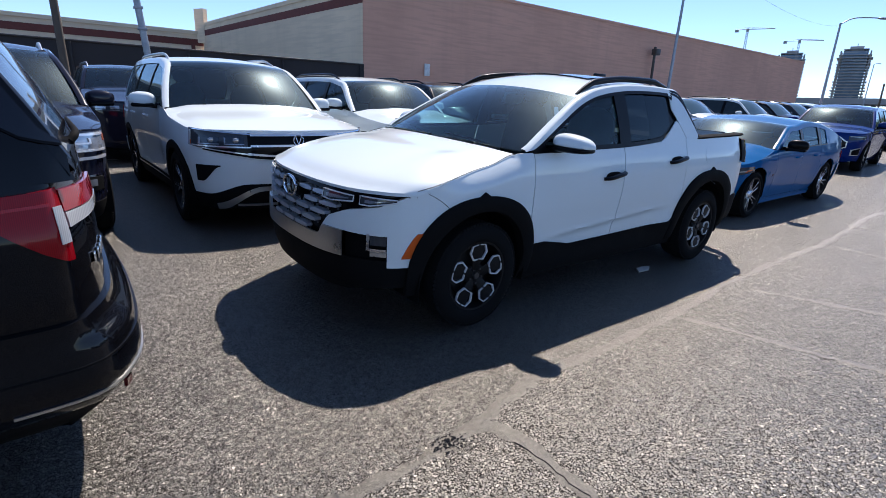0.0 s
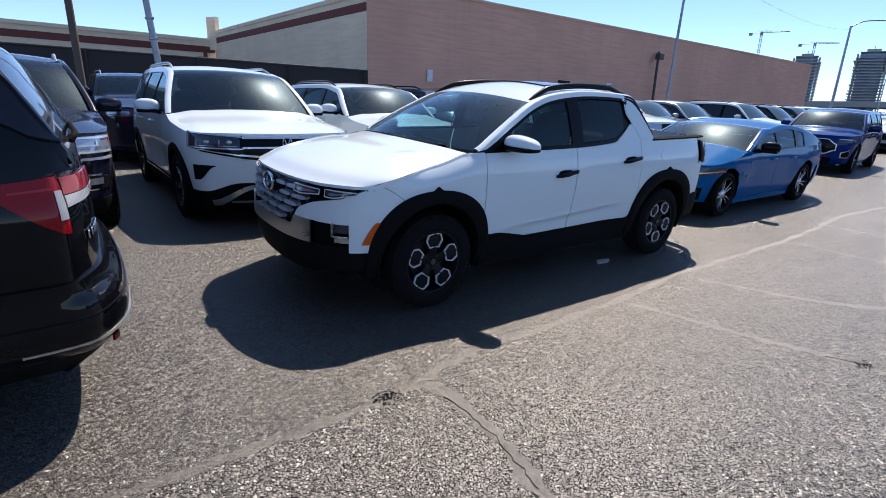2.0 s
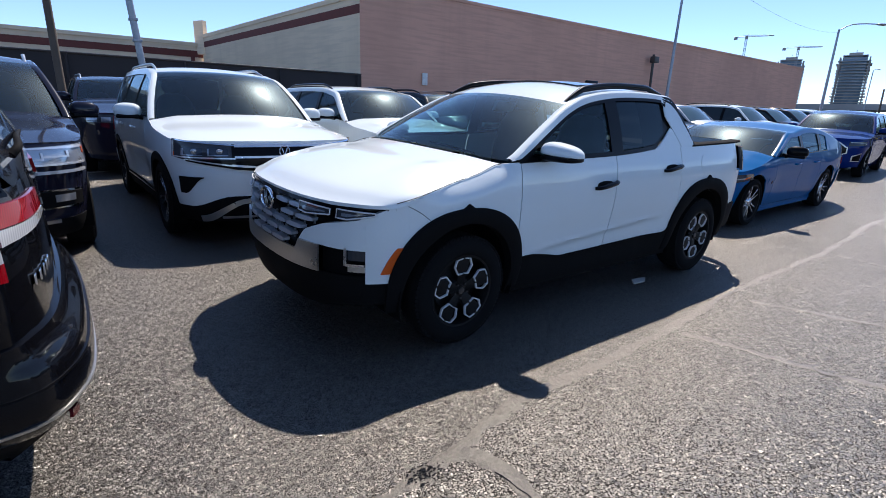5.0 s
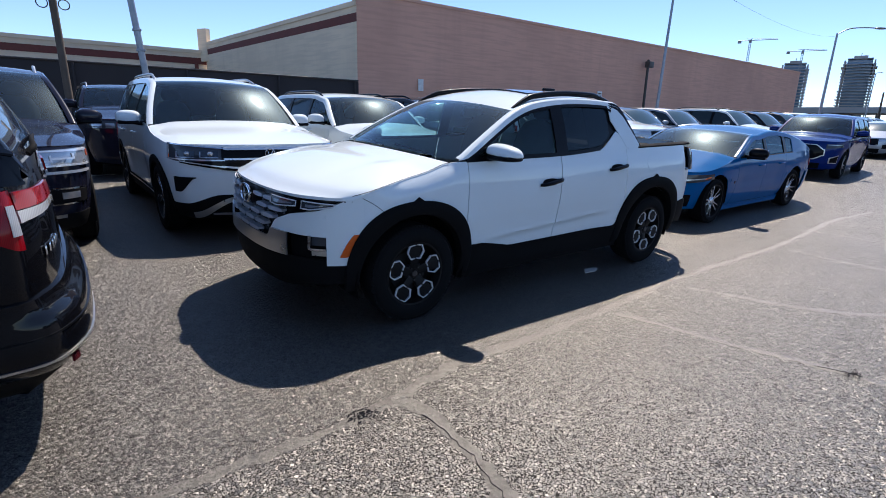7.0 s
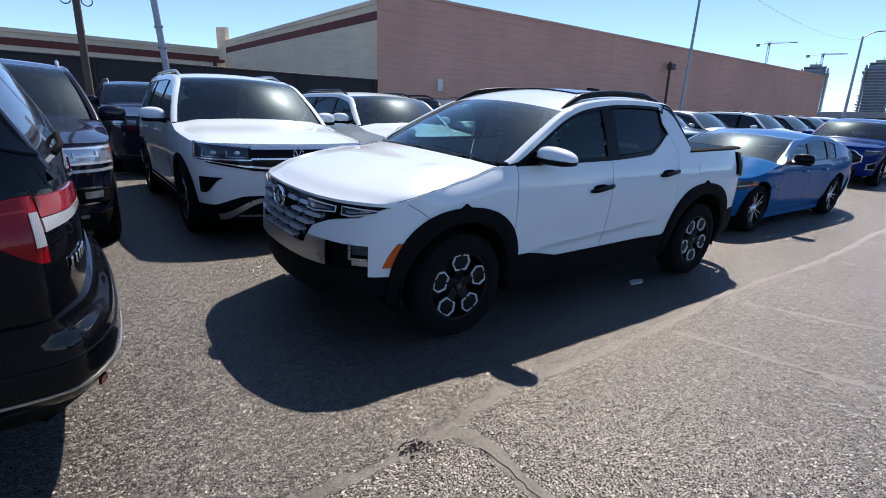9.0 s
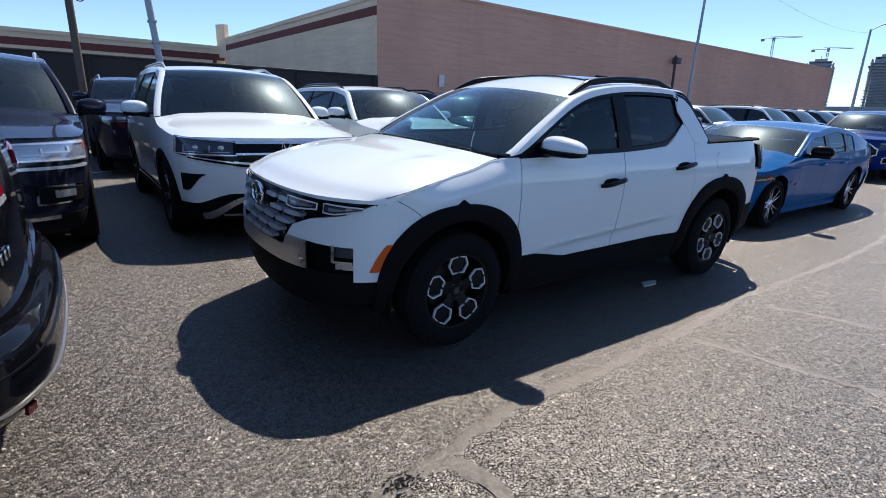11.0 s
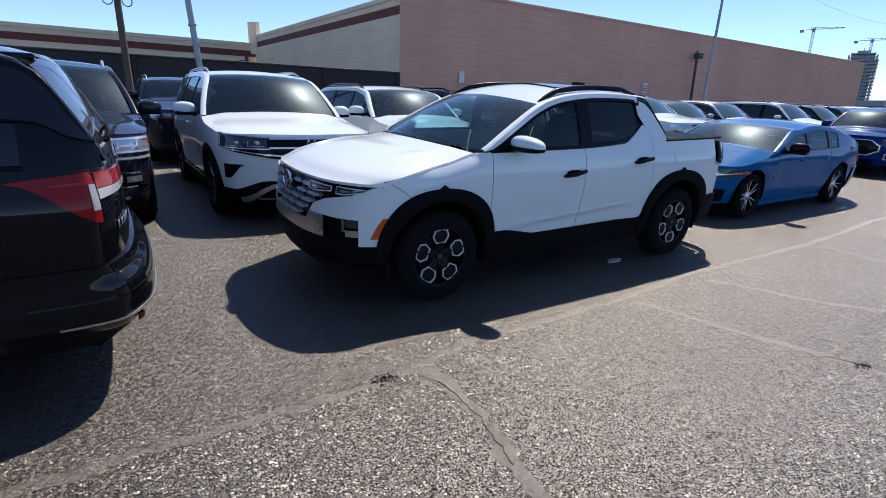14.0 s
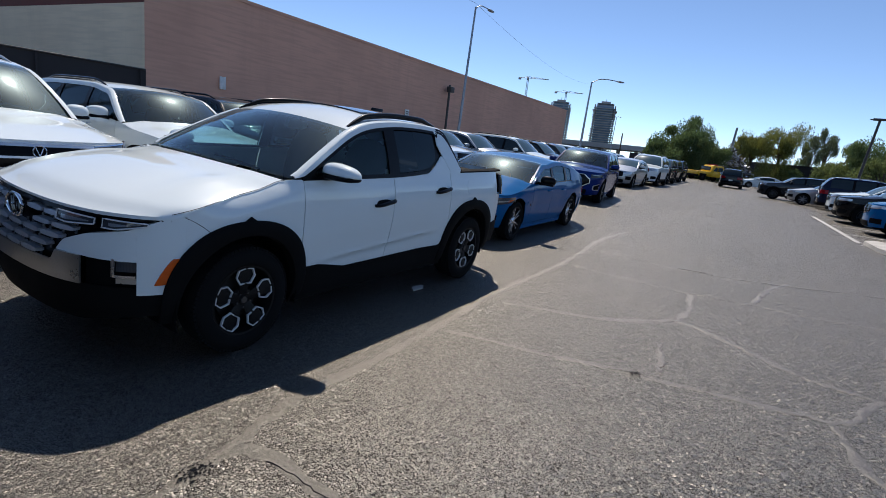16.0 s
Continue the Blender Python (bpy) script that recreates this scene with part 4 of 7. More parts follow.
        highx = lambda x: crest(x) + 0.66 * smooth01((x - 2.33) / 0.05) * max(0, sh.rz_of(x) - 0.002 - crest(x))
        sh.cabin("sail_panel", sh.columns(2.315, 2.72, 0.012), lambda x: lowx(x), lambda x: highx(x), WHITE, g, d=0.003, rows=5)
        sh.cabin("sail_edge", sh.columns(2.33, 2.75, 0.012), lambda x: highx(x) + 0.004, lambda x: max(sh.rz_of(x) - 0.002, highx(x) + 0.008), GLOSSBLACK, g, d=0.0, rows=4)
        sh.cabin("quarter_panel", sh.columns(2.10, 2.54, 0.012), lambda x: top(x) - 0.005, lambda x: min(zlo(x) - 0.018, line([(2.1, 1.24), (2.36, 1.395), (2.40, 1.375), (2.54, 1.23)])(x)), WHITE, g, rows=5)
        # bed rail cap
        bm = bmesh.new()
        xs = [2.70 + 1.11 * i / 20 for i in range(21)]
        rows = []
        for x in xs:
            y = abs(sh.at(sh.sx(x), top(x)).y)
            z = top(x)
            rows.append([(x, g * (y + 0.004), z - 0.006), (x, g * (y + 0.004), z + 0.008), (x, g * (y - 0.012), z + 0.016), (x, g * (y - 0.10), z + 0.016), (x, g * (y - 0.11), z - 0.02)])
        grid(bm, rows if g > 0 else rows[::-1])
        part("bed_rail_cap", bm, RUBBER, root)
        # tail lamp round the rear corner
        a0, a1 = sh.sx(3.70), sh.sr(0.60)
        ss = [a0 + (a1 - a0) * i / 12 for i in range(13)]
        if g < 0:
            ss = [2 * sh.S - v for v in ss][::-1]
        lamp = sh.skin("tail_lamp", ss, lambda s: 0.985, lambda s: 1.215, SMOKELENS, d=0.034, rim=0.03, rows=8, label="smoked tail lamp")
        sh.skin("lamp_core", ss[3:-3], lambda s: 1.03, lambda s: 1.17, DIMRED, d=0.038, rows=3, parent=lamp, label="dark red lamp core")
        # roof bars
        bm = bmesh.new()
        way = []
        for i in range(25):
            u = i / 24
            x = 1.10 + 1.33 * u
            p = sh.rail_point(x, g, 0.075, 0.0)
            way.append(p + Vector((0, 0, 0.012 + 0.038 * min(1, 6 * u, 6 * (1 - u)))))
        tube(bm, way, [0.014 + 0.012 * min(1, 5 * i / 24, 5 * (1 - i / 24)) for i in range(25)], 10)
        part("roof_bar", bm, GLOSSBLACK, root, "black roof bar")
        wheel(root, 0.0, 0.945, g, 0.366, "pocket", turn=0 if g < 0 else 20)
        wheel(root, 3.005, 0.955, g, 0.366, "pocket", turn=33)
        pickup_mirror(root, g)
    wells(sh, (0.0, 3.005), 0.47, 0.94)
    part("underbody", boxed(-0.62, 3.8, -0.62, 0.62, 0.24, 0.5, 0.06), UNDER, root)
    part("cabin_floor", boxed(0.46, 2.5, -0.84, 0.84, 0.24, 0.62, 0.05), UNDER, root)
    # nose
    s6, s45 = sh.sf(0.60), sh.sf(0.45)
    nose = lambda a, b, n: [a + (b - a) * i / n for i in range(n + 1)]
    lamp_out = sh.sx(-0.42)
    tip = sh.sf(0.47)
    # lower lip, dark
    sh.skin("lower_bumper", nose(-sh.sx(-0.44), sh.sx(-0.44), 48), lambda s: 0.30 + 0.05 * smooth01((abs(s) - 0.5) / 0.4), lambda s: 0.535, BLACKTRIM, d=-0.012, rows=6)
    # silver skid panel
    def sil_lo(s):
        return 0.54
    def sil_hi(s):
        return 0.64 + 0.062 * smooth01((abs(s) - sh.sf(0.40)) / 0.03)
    sh.skin("skid_panel", nose(-sh.sf(0.595), sh.sf(0.595), 56), sil_lo, sil_hi, SILVERTRIM, d=0.012, rows=5, label="satin silver lower bumper panel")
    # dark backing of grille and lamp band
    sh.skin("grille_backing", nose(-lamp_out, lamp_out, 60), lambda s: 0.6 if abs(s) < s45 else 0.74, lambda s: 0.947, GLOSSBLACK, d=-0.04, rows=6)
    sh.skin("hood_lip", nose(-sh.sx(-0.50), sh.sx(-0.50), 44), lambda s: 0.92 + 0.012 * smooth01((abs(s) - 0.5) / 0.4), lambda s: 0.952, GLOSSBLACK, d=0.0, rows=3)
    # grille: five courses of overlapping blades, each carried by short posts
    for r in range(5):
        z = 0.655 + 0.059 * r
        shift = 0.5 if r % 2 else 0.0
        for k in range(-4, 5):
            c = (k + shift) * 0.185
            wide = 0.080
            lim = 0.405 + 0.195 * smooth01((z - 0.70) / 0.12)
            if abs(c) + 0.05 > lim or (abs(c) < 0.13 and z > 0.80):
                continue
            ss = [sh.sf(c - wide + 2 * wide * i / 8) for i in range(9)]
            mid = sh.sf(c)
            bulk = lambda s, mid=mid: min(1.0, 1.6 * max(0, 1 - abs(s - mid) / 0.105))
            sh.skin("grille_blade", ss, lambda s, z=z, bulk=bulk: z - 0.004 - 0.006 * bulk(s), lambda s, z=z, bulk=bulk: z + 0.007 + 0.010 * bulk(s), BLADE, d=0.010, rim=0.045, rows=3)
            for q in (sh.sf(c - 0.06), sh.sf(c + 0.06)):
                bm = bmesh.new()
                tube(bm, [sh.at(q, z - 0.03, -0.03), sh.at(q, z + 0.03, -0.03)], 0.007, 6)
                part("grille_post", bm, GUNMETAL, root)
    # badge
    p = sh.at(0, 0.872, 0.012)
    bm = bmesh.new()
    way = [(p.x - 0.012, 0.102 * math.cos(t), p.z + 0.064 * math.sin(t)) for t in (2 * math.pi * k / 32 for k in range(33))]
    tube(bm, way, 0.010, 8, False)
    tube(bm, [(p.x - 0.016, -0.045, p.z - 0.044), (p.x - 0.016, -0.028, p.z + 0.048)], 0.009, 6)
    tube(bm, [(p.x - 0.016, 0.045, p.z + 0.044), (p.x - 0.016, 0.028, p.z - 0.048)], 0.009, 6)
    tube(bm, [(p.x - 0.016, -0.026, p.z + 0.005), (p.x - 0.016, 0.026, p.z - 0.005)], 0.007, 6)
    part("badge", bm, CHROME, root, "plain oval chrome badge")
    puffed("badge_plate", (0.012, 0.098, 0.06), GLOSSBLACK, root, pose(p.x, 0, p.z), 2.2)
    # lamp modules and white bumper cheeks
    for g in (-1, 1):
        for a, b in ((0.41, 0.66), (0.70, 0.83)):
            sa, sb = sh.sf(a), (sh.sf(b) if b < 0.8 else sh.sx(-0.61))
            ss = nose(sa, sb, 14)
            if g < 0:
                ss = [-v for v in ss][::-1]
            u = lambda s, sa=sa, sb=sb: (abs(s) - sa) / (sb - sa)
            lo_ = lambda s, u=u, b=b: 0.868 + 0.026 * abs(u(s) - 0.3) + (0.018 * u(s) if b > 0.8 else 0)
            hi_ = lambda s, u=u: 0.925 - 0.006 * u(s)
            lamp = sh.skin("running_lamp", ss, lo_, hi_, SMOKELENS, d=0.012, rows=3, label="daytime lamp behind a dark lens with a bright edge")
            bm = bmesh.new()
            loop = [sh.at(s, lo_(s), 0.015) for s in ss] + [sh.at(s, hi_(s), 0.015) for s in ss[::-1]]
            tube(bm, loop + [loop[0]], 0.0045, 6, False)
            part("lamp_frame", bm, MACHINED, lamp)
            inner = ss[2:-2]
            sh.skin("lamp_core", inner, lambda s: lo_(s) + 0.014, lambda s: hi_(s) - 0.018, DAYLENS, d=0.016, rows=2, parent=lamp)
        cut = sh.sf(0.425)
        ss = nose(cut, sh.sx(-0.4212), 26)
        def ch_lo(s):
            x = sh.plan(abs(s))[0]
            a = abs(sh.plan(abs(s))[1])
            if x > -0.655:
                v = 0.495
            else:
                v = 0.703 - 0.008 * smooth01((a - 0.46) / 0.3)
            return max(v, arch(x, 0, RF))
        def ch_hi(s):
            a = abs(s)
            k = (a - cut) / (sh.sx(-0.42) - cut)
            return line([(0, 0.705), (0.06, 0.768), (0.26, 0.825), (0.58, 0.870), (0.78, 0.927), (0.86, 0.952), (1.0, 0.957)])(k)
        ss = sorted(set(ss + [sh.sx(-0.6551), sh.sx(-0.6549)]))
        if g < 0:
            ss = [-v for v in ss][::-1]
        sh.skin("bumper_cheek", ss, ch_lo, ch_hi, WHITE, d=0.0, rows=10, rim=0.05)
        bm = bmesh.new()
        tube(bm, [sh.at(sh.sx(-0.43 + 0.155 * i / 10, g), 0.955 - 0.10 * i / 10 + 0.008 * math.sin(math.pi * i / 10), 0.0) for i in range(11)], 0.0018, 5)
        part("shut_line", bm, UNDER, root)
        # fog recess with its lamp
        f0, f1 = sh.sf(0.58), sh.sx(-0.66)
        ss = nose(f0, f1, 10)
        if g < 0:
            ss = [-v for v in ss][::-1]
        sh.skin("fog_recess", ss, lambda s: 0.49, lambda s: 0.712, UNDER, d=-0.05, rows=4)
        ss2 = nose(sh.sf(0.755), f1, 6)
        ss2 = ss2 if g > 0 else [-v for v in ss2][::-1]
        fog = sh.skin("fog_lamp", ss2, lambda s: 0.628, lambda s: 0.70, SMOKELENS, d=-0.022, rows=4, label="fog lamp with bright reflector")
        sh.skin("fog_bezel", ss2, lambda s: 0.598, lambda s: 0.614, BRIGHTALLOY, d=0.004, rows=2, parent=fog)
        ss3 = nose(sh.sf(0.742), sh.sf(0.756), 3)
        ss3 = ss3 if g > 0 else [-v for v in ss3][::-1]
        sh.skin("fog_bezel", ss3, lambda s: 0.60, lambda s: 0.705, BRIGHTALLOY, d=0.0, rows=4, parent=fog)
        sh.skin("fog_reflector", ss2, lambda s: 0.557, lambda s: 0.588, SILVERTRIM, d=-0.02, rows=3, parent=fog)
    # hood
    s0 = sh.sx(-0.50)
    xs0, xs1 = -0.50, 0.33

    def hood_front(u):
        s = -s0 + 2 * s0 * u
        return sh.at(s, 0.957 + 0.004 * smooth01((abs(s) - 0.6) / 0.3), 0.006)

    def cowl(u):
        q = 2 * u - 1
        e = sh.at(sh.sx(xs1), top(xs1))
        return Vector((xs1 - 0.15 * (1 - q * q), e.y * q * 0.985, e.z + 0.035 * (1 - q * q) + 0.002))

    def hood_edge(g):
        def f(v):
            x = xs0 + (xs1 - xs0) * v
            p = sh.at(sh.sx(x, g), top(x) + 0.003)
            return Vector((p.x, p.y, p.z))
        return f

    c0 = lambda u: hood_front(u)
    h0, h1 = hood_edge(-1), hood_edge(1)
    fix0, fix1 = h0(0), h1(0)
    d0 = lambda v: h0(v) + (c0(0) - fix0) * (1 - v) + (cowl(0) - h0(1)) * v
    d1 = lambda v: h1(v) + (c0(1) - fix1) * (1 - v) + (cowl(1) - h1(1)) * v

    def crown(u, v):
        q = 2 * u - 1
        ridge = 0.016 * math.exp(-(((abs(q) - 0.72) / 0.10) ** 2)) * smooth01(v / 0.6)
        fall = 1 - 0.85 * smooth01((v - 0.55) / 0.45)
        return Vector((0, 0, fall * ((0.062 * (1 - abs(q) ** 3.2)) * math.sin(math.pi * min(v + 0.16, 1) * 0.72) ** 0.8 * smooth01((v + 0.02) / 0.16) + ridge)))

    sh.coons("hood", c0, cowl, d0, d1, 48, 30, WHITE, crown)
    for g in (-1, 1):
        bm = bmesh.new()
        tube(bm, [hood_edge(g)(i / 24) + Vector((0, g * 0.003, 0.001)) for i in range(25)], 0.002, 5)
        part("shut_line", bm, UNDER, root)
    # windscreen, roof
    def rail_in(x, g):
        return sh.rail_point(x, g, 0.05, 0.012)

    xA, xD = 1.06, 2.47
    base = lambda u: Vector((0.40 - 0.17 * (1 - (2 * u - 1) ** 2), (2 * u - 1) * rail_in(0.42, 1).y, 1.172 + 0.035 * (1 - (2 * u - 1) ** 2)))
    head = lambda u: Vector((xA - 0.10 * (1 - (2 * u - 1) ** 2), (2 * u - 1) * rail_in(xA, 1).y, rail_in(xA, 1).z + 0.052 * (1 - (2 * u - 1) ** 2)))
    sd = lambda g: (lambda v: rail_in(0.42 + (xA - 0.42) * v, g))
    fixb = lambda g: (lambda v: sd(g)(v) + (base((g + 1) / 2) - sd(g)(0)) * (1 - v) + (head((g + 1) / 2) - sd(g)(1)) * v)
    sh.coons("windshield", base, head, fixb(-1), fixb(1), 24, 16, SHIELD, lambda u, v: Vector((-0.03, 0, 0.03)) * math.sin(math.pi * v) * math.sin(math.pi * u), label="bluish windscreen", rim=0.004)
    tail = lambda u: Vector((xD + 0.03 * (1 - (2 * u - 1) ** 2), (2 * u - 1) * rail_in(xD, 1).y, rail_in(xD, 1).z + 0.045 * (1 - (2 * u - 1) ** 2)))
    rs = lambda g: (lambda v: rail_in(xA + (xD - xA) * v, g))
    sh.coons("roof", head, tail, rs(-1), rs(1), 24, 20, WHITE, lambda u, v: Vector((0, 0, 0.012 * math.sin(math.pi * v) * math.sin(math.pi * u))))

    def roof_at(u, v, lift=0.012):
        p = head(u) * (1 - v) + tail(u) * v + rs(-1)(v) * (1 - u) + rs(1)(v) * u
        p = p - head(0) * (1 - u) * (1 - v) - head(1) * u * (1 - v) - tail(0) * (1 - u) * v - tail(1) * u * v
        return p + Vector((0, 0, lift + 0.012 * math.sin(math.pi * v) * math.sin(math.pi * u)))

    sh.coons("sunroof", lambda u: roof_at(0.16 + 0.68 * u, 0.34), lambda u: roof_at(0.16 + 0.68 * u, 0.86), lambda v: roof_at(0.16, 0.34 + 0.52 * v), lambda v: roof_at(0.84, 0.34 + 0.52 * v), 10, 10, SMOKELENS, label="dark glass roof panel")
    for g in (-1, 1):
        bm = bmesh.new()
        xs = [0.40 + (xD - 0.40) * i / 40 for i in range(41)]
        rows = [[sh.rail_point(x, g, 0.0, -0.002), sh.rail_point(x, g, 0.012, 0.010), sh.rail_point(x, g, 0.035, 0.014), sh.rail_point(x, g, 0.056, 0.012)] for x in xs]
        grid(bm, rows[::-1] if g < 0 else rows)
        for f in bm.faces:
            f.normal_flip()
        part("roof_side", bm, WHITE, root)
    bm = bmesh.new()
    box(bm, 0.24, 0.50, -0.72, 0.72, 1.08, 1.13, 0.01)
    part("cowl_panel", bm, BLACKTRIM, root)
    # rear screen, bed cover, tailgate
    lowr = lambda u: Vector((2.74, (2 * u - 1) * 0.80, 1.265))
    rr = lambda g: (lambda v: tail((g + 1) / 2) * (1 - v) + lowr((g + 1) / 2) * v)
    sh.coons("rear_window", tail, lowr, rr(-1), rr(1), 12, 8, TINT)
    # three unseen plates, added to stop sun leaking through the hollow bed
    part("bed_floor", boxed(3.1, 3.84, -0.78, 0.78, 0.56, 0.62, 0.02), UNDER, root)
    part("tail_sun_block", boxed(3.7, sh.xmax - 0.035, -0.54, 0.54, 0.5, 0.62, 0.02), UNDER, root)
    part("bed_sun_block", boxed(2.8, 3.84, -0.86, 0.86, 0.80, 0.88, 0.02), UNDER, root)
    part("bed_cover", boxed(2.74, 3.91, -0.80, 0.80, 1.165, 1.205, 0.012), BLACKTRIM, root, "black folding bed cover")
    sh.skin("tailgate", [sh.sr(0.62) + (sh.sr(-0.62) - sh.sr(0.62)) * i / 12 for i in range(13)], lambda s: 0.66, lambda s: 1.262, WHITE, rows=8)
    rb0, rb1 = sh.sx(3.50), 2 * sh.S - sh.sx(3.50)
    sh.skin("rear_bumper", [rb0 + (rb1 - rb0) * i / 40 for i in range(41)], lambda s: 0.36 + 0.03 * smooth01((abs(s - sh.S) - 0.9) / 0.3), lambda s: 0.635, BLACKTRIM, d=0.016, rows=6)
    sh.skin("bumper_step", [sh.sr(0.84) + (sh.sr(-0.84) - sh.sr(0.84)) * i / 16 for i in range(17)], lambda s: 0.50, lambda s: 0.545, SILVERTRIM, d=0.03, rows=2)
    # fin aerial and wipers
    bm = bmesh.new()
    box(bm, 2.18, 2.36, -0.022, 0.022, 1.70, 1.77, 0.008)
    for v in bm.verts:
        v.co.y *= 1 - 0.6 * (v.co.z - 1.70) / 0.07
        v.co.x += 0.35 * (v.co.z - 1.70)
    part("roof_fin", bm, GLOSSBLACK, root)
    for y0 in (-0.55, 0.15):
        bm = bmesh.new()
        tube(bm, [(0.36, y0, 1.185), (0.37, y0 + 0.3, 1.205), (0.42, y0 + 0.6, 1.205)], 0.009, 6)
        part("wiper", bm, BLACKTRIM, root)
    seats(sh, 0.75, 1.08, 0.78, SEATCLOTH, root)
    for x0, x1, z0, z1 in ((1.78, 2.05, 1.42, 1.52), (1.70, 2.0, 1.25, 1.29)):
        sh.cabin("window_sticker", [x0 + (x1 - x0) * i / 3 for i in range(4)], lambda x, z0=z0: z0, lambda x, z1=z1: z1, PAPER, 1, d=-0.035, rim=0.002, rows=2, label="white paper sticker")
    return root


pickup()


# ---- the other vehicles ----
# far windscreens: reflected sky is put into the teal base colour
FARSHIELD = paint("sky_toned_windscreen", (0.045, 0.085, 0.10), dust=0.02, coat=1.9)
FARGLASS = paint("reflecting_dark_glass", (0.012, 0.022, 0.026), dust=0.02)


def spread(a, b, n):
    return [a + (b - a) * i / n for i in range(n + 1)]


class Vehicle:
    """A car, crossover or pickup built on a Shell from its main measures."""

    def __init__(self, name, label, category, m, paint_mat, wb=2.9, fo=0.93, ro=1.12, W=1.95, H=1.76, hood=1.0, cowl=(0.52, 1.10), belt=(1.14, 1.2), a_top=1.22, roof_end=3.5, tail=(3.95, 1.12), deck=False, r=0.375, rim=0.24, style="split", spokes=5, tone=None, clad=True, bars=None, res=0.07, near=True, doors=(0.62, 1.62, 2.62), tumble=0.38, tint=None, mirror=None, low=0.25, lean=0.0, group="", chrome=None, handle=None, mirrors=(1, -1), square=False):
        self.p, self.near, self.wb, self.r, self.hood_z, self.low = paint_mat, near, wb, r, hood, low
        self.root = root = thing(name, label, category, m, group)
        hw, xe = W / 2, wb + ro
        plan = [(-fo, 0), (-fo + 0.012, 0.28 * hw), (-fo + 0.05, 0.5 * hw), (-fo + 0.13, 0.70 * hw), (-fo + 0.26, 0.86 * hw), (-fo + 0.46, 0.95 * hw), (-fo + 0.75, 0.985 * hw), (0.3, hw), (wb * 0.5, hw * 0.995), (wb, hw), (xe - 0.55, 0.975 * hw), (xe - 0.28, 0.92 * hw), (xe - 0.11, 0.80 * hw), (xe - 0.03, 0.58 * hw), (xe - 0.005, 0.3 * hw), (xe, 0)]
        if square:
            plan[-6:] = [(xe - 0.52, 0.985 * hw), (xe - 0.26, 0.968 * hw), (xe - 0.17, 0.94 * hw), (xe - 0.115, 0.87 * hw), (xe - 0.06, 0.75 * hw), (xe - 0.028, 0.60 * hw), (xe - 0.008, 0.34 * hw), (xe, 0)]
        cx, cz = cowl
        hr = H - 0.075
        top = [(-fo + 0.35, hood - 0.02), (-fo + 0.7, hood + 0.02), (cx - 0.35, cz - 0.06), (cx - 0.05, cz), (cx + 0.3, belt[0]), ((cx + xe) / 2, (belt[0] + belt[1]) / 2), (xe - 0.5, belt[1]), (xe, belt[1] if not deck else tail[1])]
        rail = [(cx - 0.03, cz), (cx + 0.35 * (a_top - cx), cz + 0.42 * (hr - cz)), (cx + 0.75 * (a_top - cx), cz + 0.80 * (hr - cz)), (a_top + 0.03, hr - 0.06), (a_top + 0.4, hr - 0.01), ((a_top + roof_end) / 2 + 0.1, hr), (roof_end - 0.35, hr - 0.012), (roof_end, hr - 0.05), (tail[0] * 0.55 + roof_end * 0.45, tail[1] * 0.45 + (hr - 0.05) * 0.55), tail]
        b0 = belt[0]
        side = curve([(0.18, 0.11), (0.34, 0.05), (0.5, 0.022), (0.66, 0.012), (b0 - 0.32, -0.002), (b0 - 0.24, 0.004), (b0 - 0.12, 0.012), (b0, 0.04), (b0 + 0.1, 0.065)])
        flare = [(0.0, r), (wb, r)]

        def side_in(x, z):
            k = sum(math.exp(-(((x - xw) / 0.42) ** 2)) * math.exp(-(((z - 0.62) / 0.25) ** 2)) for xw, _ in flare)
            waist = 0.016 * smooth01((x - 0.5) / 0.4) * smooth01((wb - 0.4 - x) / 0.4) * math.exp(-(((z - 0.62) / 0.16) ** 2))
            return side(z) - 0.012 * k + waist

        sh = self.sh = Shell(root, plan, top, rail, [(0.18, 0.12), (0.3, 0.035), (0.42, 0.0), (0.6, 0.0), (hood - 0.2, 0.012), (hood - 0.05, 0.045), (hood, 0.075), (hood + 0.1, 0.14)], side_in, [(0.2, 0.08), (0.36, 0.0), (0.62, 0.0), (0.7, 0.04), (1.0, 0.05), (1.3, 0.09)], res, tumble, 0.02)
        R = r + 0.065
        self.R = R
        sh.arches = [(0.0, R), (wb, R)]

        def arch(x):
            return max([r + math.sqrt(max(R * R - (x - xw) ** 2, 0)) if abs(x - xw) < R else 0 for xw in (0.0, wb)])

        sill = low + (0.16 if clad else 0.03)
        lo = lambda x: max(sill, arch(x))
        tp = lambda x: sh.top(x) - 0.003
        d1, d2, d3 = doors
        q = min(xe - 0.40, d3 + 1.4)
        m_ = curve([(cx, 0.03), (cx + 0.2, 0.055), (roof_end, 0.06), (xe, 0.07)])
        win_hi = lambda x: sh.rz_of(x) - m_(x)
        glass_mat = (tint or TINT) if near else FARGLASS
        front_glass = SIDEGLASS if near else FARGLASS
        rows = 12 if near else 7
